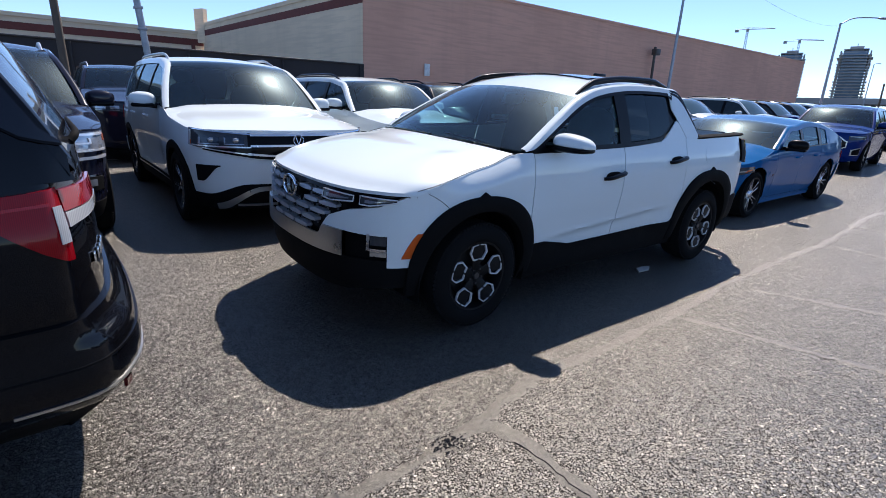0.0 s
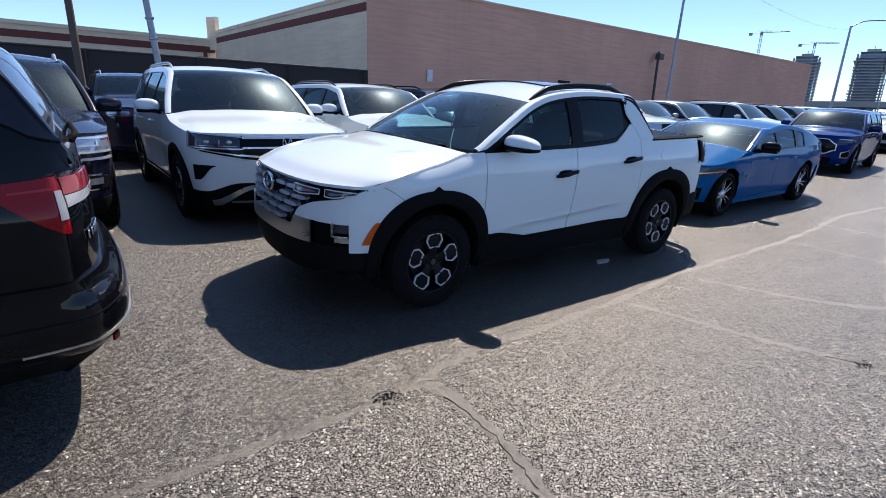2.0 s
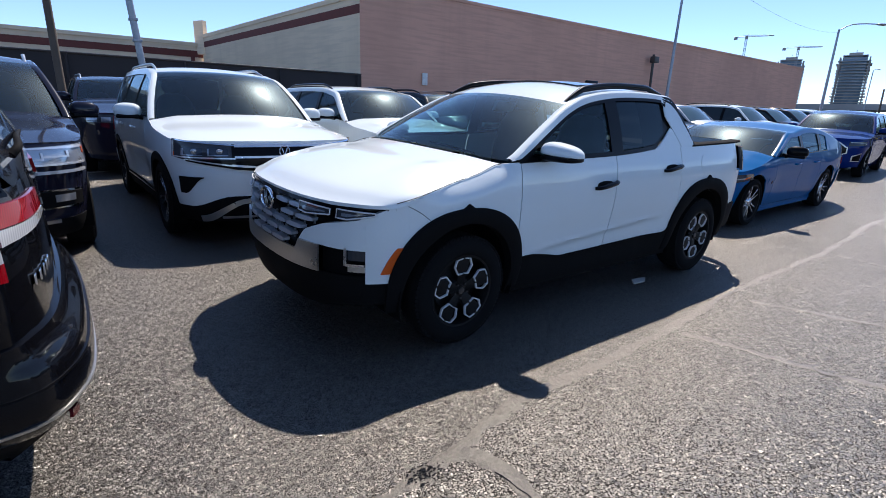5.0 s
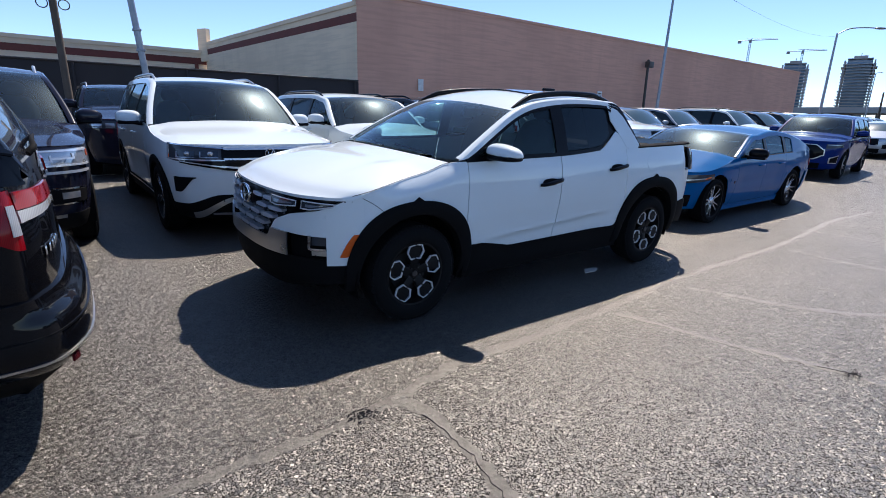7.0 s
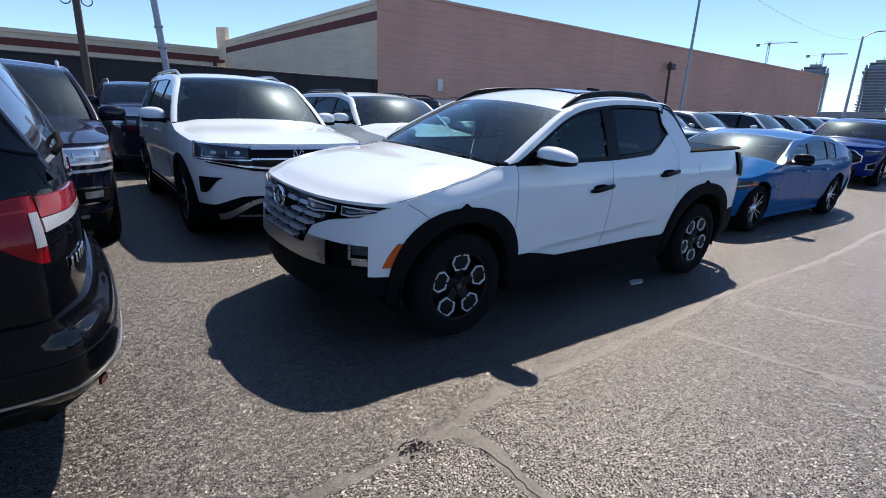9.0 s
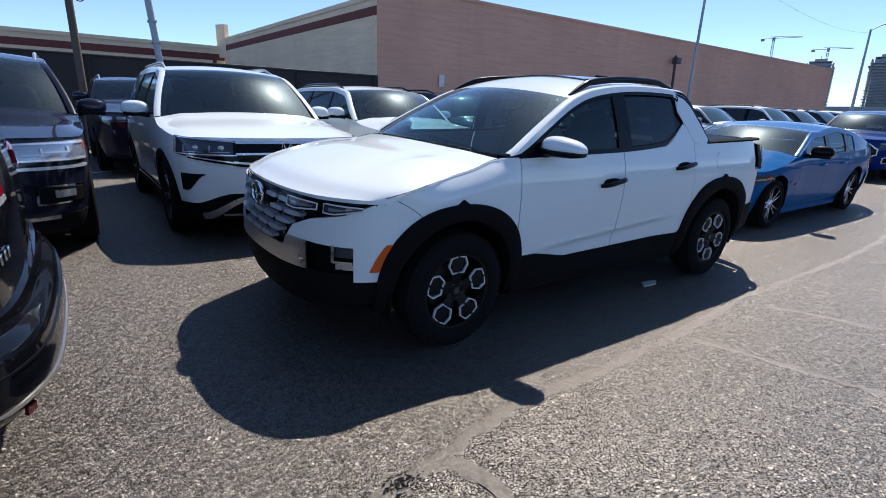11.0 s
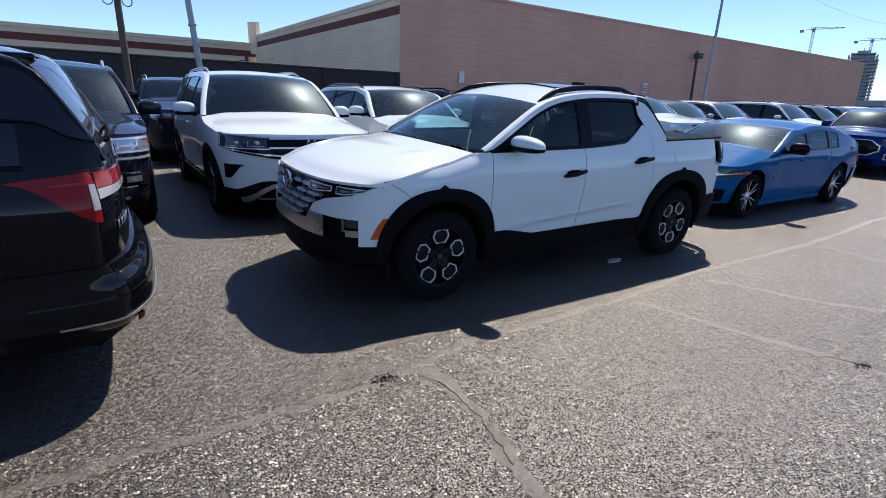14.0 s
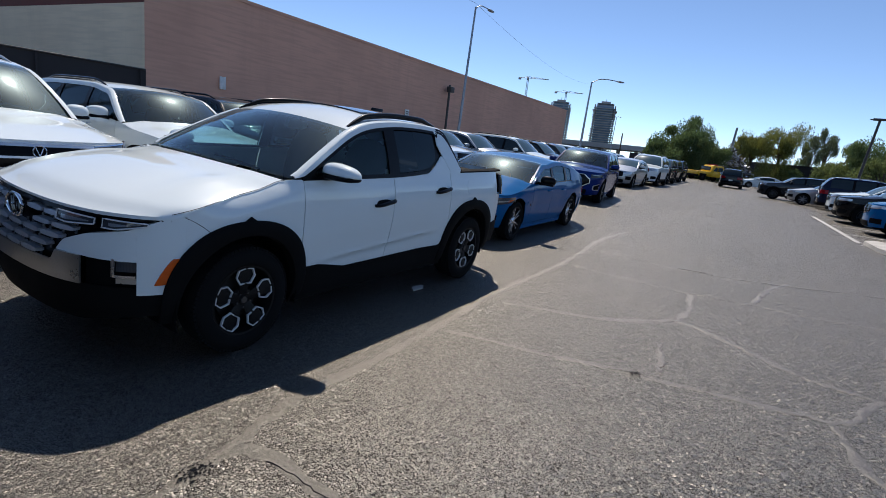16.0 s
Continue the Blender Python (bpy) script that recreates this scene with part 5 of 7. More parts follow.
        for g in (-1, 1):
            sh.skin("fender", sh.columns(-fo + 0.46, d1 - 0.004), lo, lambda x: sh.top(x), paint_mat, by_x=g, rows=rows)
            for nme, a, b in (("front_door", d1 + 0.003, d2 - 0.003), ("rear_door", d2 + 0.003, d3)):
                dr = sh.skin(nme, sh.columns(a, b), lo, tp, paint_mat, by_x=g, rows=rows)
                if near or res < 0.1:
                    hx, hz = b - 0.2, b0 - 0.135
                    y = abs(sh.at(sh.sx(hx), hz).y)
                    bm = bmesh.new()
                    tube(bm, path2([(hx - 0.10, g * (y - 0.004), hz), (hx - 0.07, g * (y + 0.026), hz), (hx + 0.06, g * (y + 0.028), hz + 0.004), (hx + 0.10, g * (y - 0.004), hz + 0.006)], 3), 0.014, 6)
                    part("door_handle", bm, handle or paint_mat, dr)
            sq0, sq1 = sh.sx(d3 + 0.005), sh.sr(0.66 * hw)
            xs = [sh.sx(v) for v in sh.columns(d3 + 0.005, xe - 0.3)] + spread(sh.sx(xe - 0.29), sq1, 8)
            fl = lambda s: max(sill if sh.plan(abs(s) if abs(s) <= sh.S else 2 * sh.S - abs(s))[0] < xe - 0.6 else 0.6, arch(sh.plan(s)[0]))
            if g < 0:
                xs = [2 * sh.S - v for v in xs][::-1]
            sh.skin("rear_quarter", xs, fl, lambda s: sh.top(sh.plan(s)[0]), paint_mat, rows=rows)
            if clad:
                for xw in (0.0, wb):
                    rr = []
                    for k in range(33):
                        t = math.pi * (1.06 - 1.12 * k / 32)
                        row = []
                        for q_, dd in ((R - 0.055, -0.06), (R - 0.055, 0.008), (R - 0.03, 0.014), (R + 0.02, 0.012), (R + 0.028, 0.004), (R + 0.028, -0.02)):
                            row.append(sh.at(sh.sx(xw + q_ * math.cos(t), g), max(r + q_ * math.sin(t), low), dd))
                        rr.append(row)
                    bm = bmesh.new()
                    grid(bm, rr if g < 0 else rr[::-1])
                    part("arch_cladding", bm, BLACKTRIM, root)
                sh.skin("sill_cladding", sh.columns(R - 0.02, wb - R + 0.02), lambda x: low - 0.02, lambda x: sill + 0.004, BLACKTRIM, d=0.012, by_x=g, rows=3)
                if near and chrome:
                    sh.skin("sill_strip", sh.columns(R + 0.03, wb - R - 0.03), lambda x: sill - 0.035, lambda x: sill - 0.02, chrome, d=0.018, by_x=g, rows=1)
            else:
                sh.skin("sill", sh.columns(R - 0.02, wb - R + 0.02), lambda x: low - 0.06, lambda x: sill - 0.004, paint_mat, d=0.006, by_x=g, rows=3)
            # cabin side
            xs = sh.columns(cx - 0.02, tail[0] - 0.01)
            sh.cabin("cant_rail", xs, lambda x: max(min(win_hi(x), sh.rz_of(x) - 0.01), sh.top(x) - 0.004), lambda x: max(sh.rz_of(x), sh.top(x)), paint_mat, g, rows=3)
            wlo = lambda x: sh.top(x) + 0.014
            ends = [(cx + 0.10, d2 - 0.045, front_glass), (d2 + 0.045, d3 - 0.07, glass_mat)]
            last = min(tail[0] - (0.30 if not deck else 0.75), roof_end + 0.05)
            if last > d3 + 0.25:
                ends.append((d3 + 0.03, last, glass_mat))
            for a, b, gm in ends:
                sh.cabin("window", sh.columns(a, b), wlo, lambda x: max(win_hi(x) - 0.006, wlo(x) + 0.003), gm, g, d=-0.012, rows=4)
            for a, b in ((d2 - 0.05, d2 + 0.05), (d3 - 0.075, d3 + 0.035)):
                if b < last:
                    sh.cabin("door_pillar", sh.columns(a, b), lambda x: wlo(x) - 0.014, win_hi, GLOSSBLACK, g, rows=3)
            sh.cabin("corner_trim", sh.columns(cx + 0.02, cx + 0.16), lambda x: wlo(x) - 0.016, lambda x: max(win_hi(x), wlo(x) - 0.01), GLOSSBLACK, g, d=0.0, rows=3)
            sh.cabin("rear_pillar", sh.columns(ends[-1][1] - 0.005, tail[0]), lambda x: sh.top(x) - 0.006, lambda x: max(win_hi(x) + 0.004, sh.top(x) + 0.002), paint_mat, g, d=-0.001, rows=4)
            strip_mat = chrome or GLOSSBLACK
            if near or res < 0.1:
                sh.cabin("window_strip", sh.columns(cx + 0.08, last), lambda x: sh.top(x) - 0.006, lambda x: sh.top(x) + 0.012, strip_mat, g, d=0.006, rows=1)
                if chrome and style == "twist":
                    sh.cabin("window_strip", sh.columns(cx + 0.2, last), lambda x: max(win_hi(x) - 0.008, sh.top(x)), lambda x: max(win_hi(x) + 0.008, sh.top(x) + 0.006), strip_mat, g, d=0.006, rows=1)
            if bars:
                bm = bmesh.new()
                way = []
                for i in range(21):
                    u = i / 20
                    p = sh.rail_point(a_top + 0.12 + (roof_end - a_top - 0.2) * u, g, 0.085)
                    way.append(p + Vector((0, 0, 0.005 + 0.06 * min(1, 6 * u, 6 * (1 - u)))))
                tube(bm, way, [0.012 + 0.008 * min(1, 5 * i / 20, 5 * (1 - i / 20)) for i in range(21)], 8)
                part("roof_bar", bm, bars, root)
            for xw in (0.0, wb):
                wheel(root, xw, hw - 0.02, g, r, style, rim, 0.23, spokes, tone, turn=17 * (1 + xw), seg=40 if near else 20)
            if g in mirrors:
                side_mirror(sh, cx + 0.32, belt[0] + 0.02, g, paint_mat, 1.12, 0.15, mirror)
            bm = bmesh.new()
            xs = spread(cx - 0.03, tail[0], 36)
            grid(bm, [[sh.rail_point(x, g, 0.0, -0.002), sh.rail_point(x, g, 0.014, 0.012), sh.rail_point(x, g, 0.04, 0.017), sh.rail_point(x, g, 0.066, 0.015)] for x in (xs[::-1] if g > 0 else xs)][::-1] if g < 0 else [[sh.rail_point(x, g, 0.0, -0.002), sh.rail_point(x, g, 0.014, 0.012), sh.rail_point(x, g, 0.04, 0.017), sh.rail_point(x, g, 0.066, 0.015)] for x in xs])
            for f in bm.faces:
                f.normal_flip()
            part("roof_side", bm, paint_mat, root)
        wells(sh, (0.0, wb), R - 0.01, hw - 0.01)
        part("underbody", boxed(-fo + 0.25, xe - 0.25, -hw * 0.68, hw * 0.68, low - 0.03, 0.55, 0.05), UNDER, root)
        # unseen boxes added behind the underbody, so no sun shows in the car's shadow
        part("boot_sun_block", boxed(wb + 0.1, xe - 0.16, -hw * 0.78, hw * 0.78, 0.5, 0.6, 0.03), UNDER, root)
        part("tail_sun_block", boxed(xe - 0.3, xe - 0.035, -hw * 0.56, hw * 0.56, 0.42, 0.56, 0.03), UNDER, root)
        part("cabin_floor", boxed(R + 0.02, wb - R - 0.02, -hw * 0.9, hw * 0.9, low - 0.02, 0.62, 0.05), UNDER, root)
        # nose skin, hood
        e = sh.sx(-fo + 0.462)
        sh.skin("front_bumper", spread(-e, e, 64 if near else 24), lambda s: low + 0.01 + 0.03 * smooth01((abs(s) - 0.5) / 0.5), lambda s: hood - 0.02, paint_mat, rows=24 if near else 6, d=0.0)
        x0, x1 = -fo + 0.42, cx - 0.07
        s0 = sh.sx(x0)
        c0 = lambda u: sh.at(-s0 + 2 * s0 * u, hood - 0.018 + 0.006 * abs(2 * u - 1), 0.004)
        ce = sh.at(sh.sx(x1), sh.top(x1))
        c1 = lambda u: Vector((x1 - 0.13 * (1 - (2 * u - 1) ** 2), (2 * u - 1) * ce.y * 0.985, ce.z + 0.035 * (1 - (2 * u - 1) ** 2) + 0.002))
        h = lambda g: (lambda v: sh.at(sh.sx(x0 + (x1 - x0) * v, g), sh.top(x0 + (x1 - x0) * v) + 0.002))
        dd = lambda g: (lambda v: h(g)(v) + (c0((g + 1) / 2) - h(g)(0)) * (1 - v) + (c1((g + 1) / 2) - h(g)(1)) * v)
        n1, n2 = (34, 22) if near else (16, 10)
        sh.coons("hood", c0, c1, dd(-1), dd(1), n1, n2, paint_mat, lambda u, v: Vector((0, 0, 0.042 * (1 - abs(2 * u - 1) ** 3) * smooth01((v + 0.2) / 0.75) + 0.010 * math.exp(-(((abs(2 * u - 1) - 0.74) / 0.11) ** 2)) * smooth01(v / 0.5))))
        # windscreen, roof, rear screen
        rin = lambda x, g: sh.rail_point(x, g, 0.06, 0.015)
        bow = lambda u: 1 - (2 * u - 1) ** 2
        base = lambda u: Vector((cx - 0.01 - 0.16 * bow(u), (2 * u - 1) * rin(cx, 1).y, cz + 0.005 + 0.03 * bow(u)))
        head = lambda u: Vector((a_top - 0.09 * bow(u), (2 * u - 1) * rin(a_top, 1).y, rin(a_top, 1).z + 0.034 * bow(u)))
        tl = lambda u: Vector((roof_end + 0.05 * bow(u), (2 * u - 1) * rin(roof_end, 1).y, rin(roof_end, 1).z + 0.034 * bow(u)))
        foot = lambda u: Vector((tail[0] - 0.01 + (0.06 if not deck else 0.03) * bow(u), (2 * u - 1) * (rin(tail[0] - 0.02, 1).y), tail[1] + 0.01 + 0.012 * bow(u)))

        def edge(a, b, xa, xb, g):
            k = (g + 1) / 2
            f = lambda v: rin(xa + (xb - xa) * v, g)
            return lambda v: f(v) + (a(k) - f(0)) * (1 - v) + (b(k) - f(1)) * v

        k1 = 18 if near else 8
        sh.coons("windshield", base, head, edge(base, head, cx, a_top, -1), edge(base, head, cx, a_top, 1), k1, k1 // 2 + 2, SHIELD if near else FARSHIELD, lambda u, v: Vector((-0.025, 0, 0.025)) * math.sin(math.pi * v) * math.sin(math.pi * u), rim=0.004)
        sh.coons("roof", head, tl, edge(head, tl, a_top, roof_end, -1), edge(head, tl, a_top, roof_end, 1), k1, k1, paint_mat, lambda u, v: Vector((0, 0, 0.012 * math.sin(math.pi * v) * math.sin(math.pi * u))))
        sh.coons("rear_window", tl, foot, edge(tl, foot, roof_end, tail[0], -1), edge(tl, foot, roof_end, tail[0], 1), k1, 8, glass_mat, rim=0.004)
        part("cowl_panel", boxed(cx - 0.2, cx + 0.1, -hw * 0.8, hw * 0.8, cz - 0.07, cz - 0.015, 0.01), BLACKTRIM, root)
        # tail
        t0, t1 = sh.sr(0.665 * hw), sh.sr(-0.665 * hw)
        tz = sh.top(xe)
        sh.skin("tailgate" if not deck else "boot_lid", spread(t0, t1, 16), lambda s: 0.62, lambda s: tz, paint_mat, rows=8)
        if deck:
            far = lambda u: sh.at(sh.sr((2 * u - 1) * 0.66 * hw), tz)
            near_e = lambda u: foot(u) + Vector((0, 0, -0.004))
            sd = lambda g: (lambda v: near_e((g + 1) / 2) * (1 - v) + far((g + 1) / 2) * v)
            sh.coons("boot_top", near_e, far, sd(-1), sd(1), 12, 6, paint_mat, lambda u, v: Vector((0, 0, 0.01 * math.sin(math.pi * v))))
        else:
            low_e = lambda u: sh.at(sh.sr((2 * u - 1) * 0.66 * hw), tz - 0.004)
            sd = lambda g: (lambda v: foot((g + 1) / 2) * (1 - v) + low_e((g + 1) / 2) * v)
            sh.coons("tailgate_top", foot, low_e, sd(-1), sd(1), 10, 3, paint_mat)
        b0_, b1_ = sh.sx(xe - 0.52), 2 * sh.S - sh.sx(xe - 0.52)
        sh.skin("rear_bumper", spread(b0_, b1_, 36 if near else 18), lambda s: low + 0.02, lambda s: 0.612, paint_mat, d=0.02, rows=5)
        if clad:
            sh.skin("rear_valance", spread(b0_ + 0.04, b1_ - 0.04, 30), lambda s: low - 0.02, lambda s: low + 0.14, BLACKTRIM, d=0.03, rows=3)
        if near:
            seats(sh, cx + 0.35, min(cz, H - 0.66) - 0.08, hw * 0.82, PALECLOTH if style == "twist" else SEATCLOTH, root)

    def S(self, v):
        """A way from a nose y, or from ('x', flank x)."""
        return self.sh.sx(v[1]) if isinstance(v, tuple) else self.sh.sf(v)

    def pair(self, name, a, b, lo, hi, mat, d=0.012, n=14, rows=8, label="", parent=None, sides=(1, -1), rim=0.012):
        """The same panel on both cheeks of the nose; lo, hi: heights over u from a (inner) to b."""
        out = []
        sa, sb = self.S(a), self.S(b)
        for g in sides:
            ss = spread(sa, sb, n)
            ss = ss if g > 0 else [-v for v in ss][::-1]
            u = lambda s: (abs(s) - sa) / (sb - sa)
            f = lambda k: (lambda s: k(u(s)) if callable(k) else k)
            out.append(self.sh.skin(name, ss, f(lo), f(hi), mat, d=d, rows=rows, label=label, parent=parent[len(out)] if parent else None, rim=rim))
        return out

    def nose(self, name, a, lo, hi, mat, d=0.012, n=40, rows=8, label="", rim=0.016, parent=None):
        s = self.S(a)
        f = lambda k: (lambda q: k(abs(q) / s) if callable(k) else k)
        return self.sh.skin(name, spread(-s, s, n), f(lo), f(hi), mat, d=d, rows=rows, label=label, rim=rim, parent=parent)

    def tail_pair(self, name, x, y, lo, hi, mat, d=0.012, n=12, rows=5, label="", sides=(1, -1)):
        """A panel that wraps each rear corner, from the flank's x to the tail's y; lo, hi over u from flank to tail."""
        sh, out = self.sh, []
        a, b = sh.sx(x), sh.sr(y)
        for g in sides:
            ss = spread(a, b, n)
            ss = ss if g > 0 else [2 * sh.S - v for v in ss][::-1]
            u = lambda s: ((s if s <= sh.S else 2 * sh.S - s) - a) / (b - a)
            f = lambda k: (lambda s: k(u(s)) if callable(k) else k)
            out.append(sh.skin(name, ss, f(lo), f(hi), mat, d=d, rows=rows, label=label))
        return out

    def badge(self, z, size=0.07, mat=None, d=0.02):
        p = self.sh.at(0, z, d)
        bm = bmesh.new()
        tube(bm, [(p.x, size * math.cos(t), z + size * math.sin(t)) for t in (2 * math.pi * k / 28 for k in range(29))], size * 0.11, 6, False)
        for a in (-0.35, 0.35):
            tube(bm, [(p.x, size * a * 1.6, z + size * 0.6), (p.x, size * a * 0.2, z - size * 0.7)], size * 0.09, 6)
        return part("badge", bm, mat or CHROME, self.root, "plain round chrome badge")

    def tail_plain(self, lo=0.85, hi=1.05, inner=0.5, reach=0.42):
        xe = self.sh.xmax
        self.tail_pair("tail_lamp", xe - reach, inner, lo, hi, REDLENS, label="red tail lamp")
        p = self.sh.at(self.sh.S, 0.72, 0.01)
        part("number_plate", boxed(p.x, p.x + 0.01, -0.16, 0.16, 0.66, 0.78, 0.003), PAPER, self.root)

    def nose_plain(self, mesh=None, bars=3, tail=True):
        """Slim lamps, a dark grille with bright bars, fog recesses and a dark lower intake."""
        z, fo = self.hood_z, -self.sh.xmin
        self.pair("headlamp", 0.50, ("x", -fo + 0.44), lambda u: z - 0.17 + 0.04 * u, lambda u: z - 0.055 + 0.012 * u, CLEARLENS, label="clear headlamp")
        self.nose("grille", 0.49, lambda u: z - 0.36 + 0.1 * u, z - 0.05, mesh or GLOSSBLACK)
        for k in range(bars):
            self.nose("grille_bar", 0.47, z - 0.30 + 0.08 * k, z - 0.28 + 0.08 * k, CHROME, d=0.016, rows=1)
        self.nose("lower_intake", 0.55, self.low + 0.03, self.low + 0.2, BLACKTRIM)
        self.pair("fog_recess", 0.62, ("x", -fo + 0.36), 0.40, 0.56, BLACKTRIM)
        self.badge(z - 0.2, 0.055)
        if tail:
            self.tail_plain()


def big_suv(label, x, y, paint_mat, rz=90, **kw):
    o = dict(wb=2.98, fo=0.95, ro=1.17, W=1.99, H=1.83, hood=1.035, cowl=(0.60, 1.17), belt=(1.18, 1.22), a_top=1.30, roof_end=3.72, tail=(4.06, 1.2), r=0.39, rim=0.255, bars=SILVERTRIM, doors=(0.66, 1.70, 2.66), spokes=5, tone=GUNMETAL, chrome=SILVERTRIM)
    o.update(kw)
    return Vehicle("suv", label, "SUV", tilt_on_ground(x, y, rz, o["wb"], 0.85), paint_mat, **o)


# white three-row SUV, new face: chrome bars that run into the lamps
v = big_suv("white three-row SUV with chrome grille bars and silver roof bars", -0.08, 2.72, WHITE, style="split", tone=BRIGHTALLOY, cowl=(0.55, 1.165))
fo = 0.95
v.pair("headlamp", 0.485, ("x", -fo + 0.44), lambda u: 0.85 + 0.02 * smooth01((u - 0.7) / 0.3), lambda u: 0.99 + 0.045 * u, SMOKELENS, d=0.012, n=18, label="dark headlamp with bright projectors")
for a_, b_ in ((0.53, 0.70), (0.74, 0.885)):
    v.pair("lamp_chamber", a_, b_, lambda u: 0.896, lambda u: 0.958 + 0.014 * u, CHAMBER, d=0.016, n=8, rows=4, label="smoky lamp chamber")
    v.pair("running_lamp", a_, b_, 0.888, 0.898, DAYLENS, d=0.019, n=6, rows=1, rim=0.004)
    v.pair("running_lamp", b_ - 0.012, b_, 0.898, 0.955, DAYLENS, d=0.019, n=3, rows=3, rim=0.004)
for g in (-1, 1):
    for y in (0.60, 0.80):
        q = v.sh.at(g * v.sh.sf(y), 0.93, 0.014)
        puffed("lamp_projector", (0.022, 0.036, 0.026), CLEARLENS, v.root, pose(q.x, q.y, q.z, 0, 0, 20 * g), 2.4, n=14)
v.pair("lamp_strip", 0.47, ("x", -fo + 0.42), lambda u: 0.982 + 0.045 * u, lambda u: 0.993 + 0.045 * u, CHROME, d=0.02, rows=1, n=18)
v.pair("lamp_strip", 0.47, ("x", -fo + 0.42), lambda u: 0.858 + 0.012 * u, lambda u: 0.870 + 0.012 * u, SATINBRIGHT, d=0.02, rows=1)
v.pair("lamp_strip", ("x", -fo + 0.405), ("x", -fo + 0.43), 0.872, 1.02, SATINBRIGHT, d=0.018, rows=2, n=3)
v.pair("corner_reflector", ("x", -fo + 0.40), ("x", -fo + 0.43), 0.88, 0.92, AMBERLENS, d=0.016, rows=2, n=4)
v.nose("grille", 0.50, lambda u: 0.735 + 0.03 * u * u, 0.998, GLOSSBLACK, d=0.014, rows=10)
v.nose("grille_bar", 0.475, 0.972, 0.998, SATINBRIGHT, d=0.024, rows=1)
v.nose("grille_bar", 0.475, 0.868, 0.888, SATINBRIGHT, d=0.024, rows=1)
v.nose("grille_bar", 0.50, lambda u: 0.762 + 0.03 * u * u, lambda u: 0.782 + 0.03 * u * u, SATINBRIGHT, d=0.024, rows=1)
v.pair("grille_wing", 0.48, 0.86, lambda u: 0.765 + 0.07 * u, 0.85, GLOSSBLACK, d=0.014, n=12, rows=3)
v.pair("wing_strip", 0.48, 0.86, lambda u: 0.788 + 0.062 * u, lambda u: 0.802 + 0.056 * u, SATINBRIGHT, d=0.022, n=12, rows=1)
v.badge(0.93, 0.052, d=0.03)
v.pair("side_vent", 0.74, 0.915, lambda u: 0.675 - 0.15 * smooth01(u / 0.75), lambda u: 0.685, BLACKTRIM, d=0.012, label="black triangular bumper vent")
v.nose("lower_cladding", ("x", -fo + 0.46), 0.245, lambda u: 0.50 - 0.10 * smooth01((u - 0.45) / 0.35), BLACKTRIM, d=0.006, n=36)
v.nose("skid_bow", 0.80, lambda u: 0.43 - 0.19 * smooth01((u - 0.45) / 0.5), lambda u: 0.475 - 0.17 * smooth01((u - 0.45) / 0.55), SILVERTRIM, d=0.018, n=32, rows=2, label="satin silver bumper bow")
v.nose("skid_bow", 0.62, 0.275, 0.30, SILVERTRIM, d=0.016, rows=1)
v.tail_plain(0.9, 1.1)

# dark three-row SUV, older face: square lamps, chrome-framed fog lamps
v = big_suv("dark plum-grey three-row SUV with chrome-lined square lamps", -2.68, 2.72, NAVYP, style="spoke", clad=False, low=0.27)
v.pair("headlamp", 0.46, ("x", -fo + 0.47), 0.845, lambda u: 0.985 + 0.02 * u, CLEARLENS, d=0.008, n=16, label="bright square headlamp with chrome bars")
v.pair("lamp_bar", 0.46, ("x", -fo + 0.42), 0.974, lambda u: 0.984 + 0.01 * u, SATINBRIGHT, d=0.016, rows=1, n=16)
v.pair("lamp_bar", 0.46, ("x", -fo + 0.42), 0.842, 0.858, SATINBRIGHT, d=0.018, rows=1, n=16)
for a_, b_, z0, z1 in ((0.51, 0.66, 0.885, 0.899), (0.50, 0.515, 0.885, 0.93), (0.655, 0.67, 0.885, 0.945), (0.67, 0.83, 0.905, 0.919), (0.825, 0.84, 0.905, 0.955)):
    v.pair("running_lamp", a_, b_, z0, z1, SQUARELENS, d=0.017, n=5, rows=1, rim=0.006)
v.pair("corner_reflector", ("x", -fo + 0.43), ("x", -fo + 0.465), 0.92, 0.985, AMBERLENS, d=0.012, rows=2, n=4)
v.nose("grille", 0.46, 0.80, 0.985, GLOSSBLACK)
for z in (0.79, 0.85, 0.91):
    v.nose("grille_bar", 0.46, z, z + 0.022, SATINBRIGHT, d=0.02, rows=1)
v.pair("lamp_ledge", 0.46, ("x", -fo + 0.44), 0.775, 0.80, SATINBRIGHT, d=0.014, rows=1, n=16)
v.badge(0.89, 0.07, d=0.03)
fog = v.pair("fog_bezel", 0.58, ("x", -fo + 0.36), lambda u: 0.49, lambda u: 0.655 - 0.02 * u, CHROME, d=0.006, label="chrome fog lamp frame")
v.pair("fog_recess", 0.60, ("x", -fo + 0.335), 0.505, lambda u: 0.638 - 0.02 * u, BLACKTRIM, d=0.013)
v.pair("fog_lamp", 0.70, 0.84, 0.545, 0.605, CLEARLENS, d=0.019, n=6, rows=3)
v.nose("lower_cladding", ("x", -fo + 0.46), 0.245, 0.40, BLACKTRIM, d=0.006, n=30)
v.nose("skid_bow", 0.72, 0.37, 0.40, SILVERTRIM, d=0.014, rows=1)
v.tail_plain(0.9, 1.1)

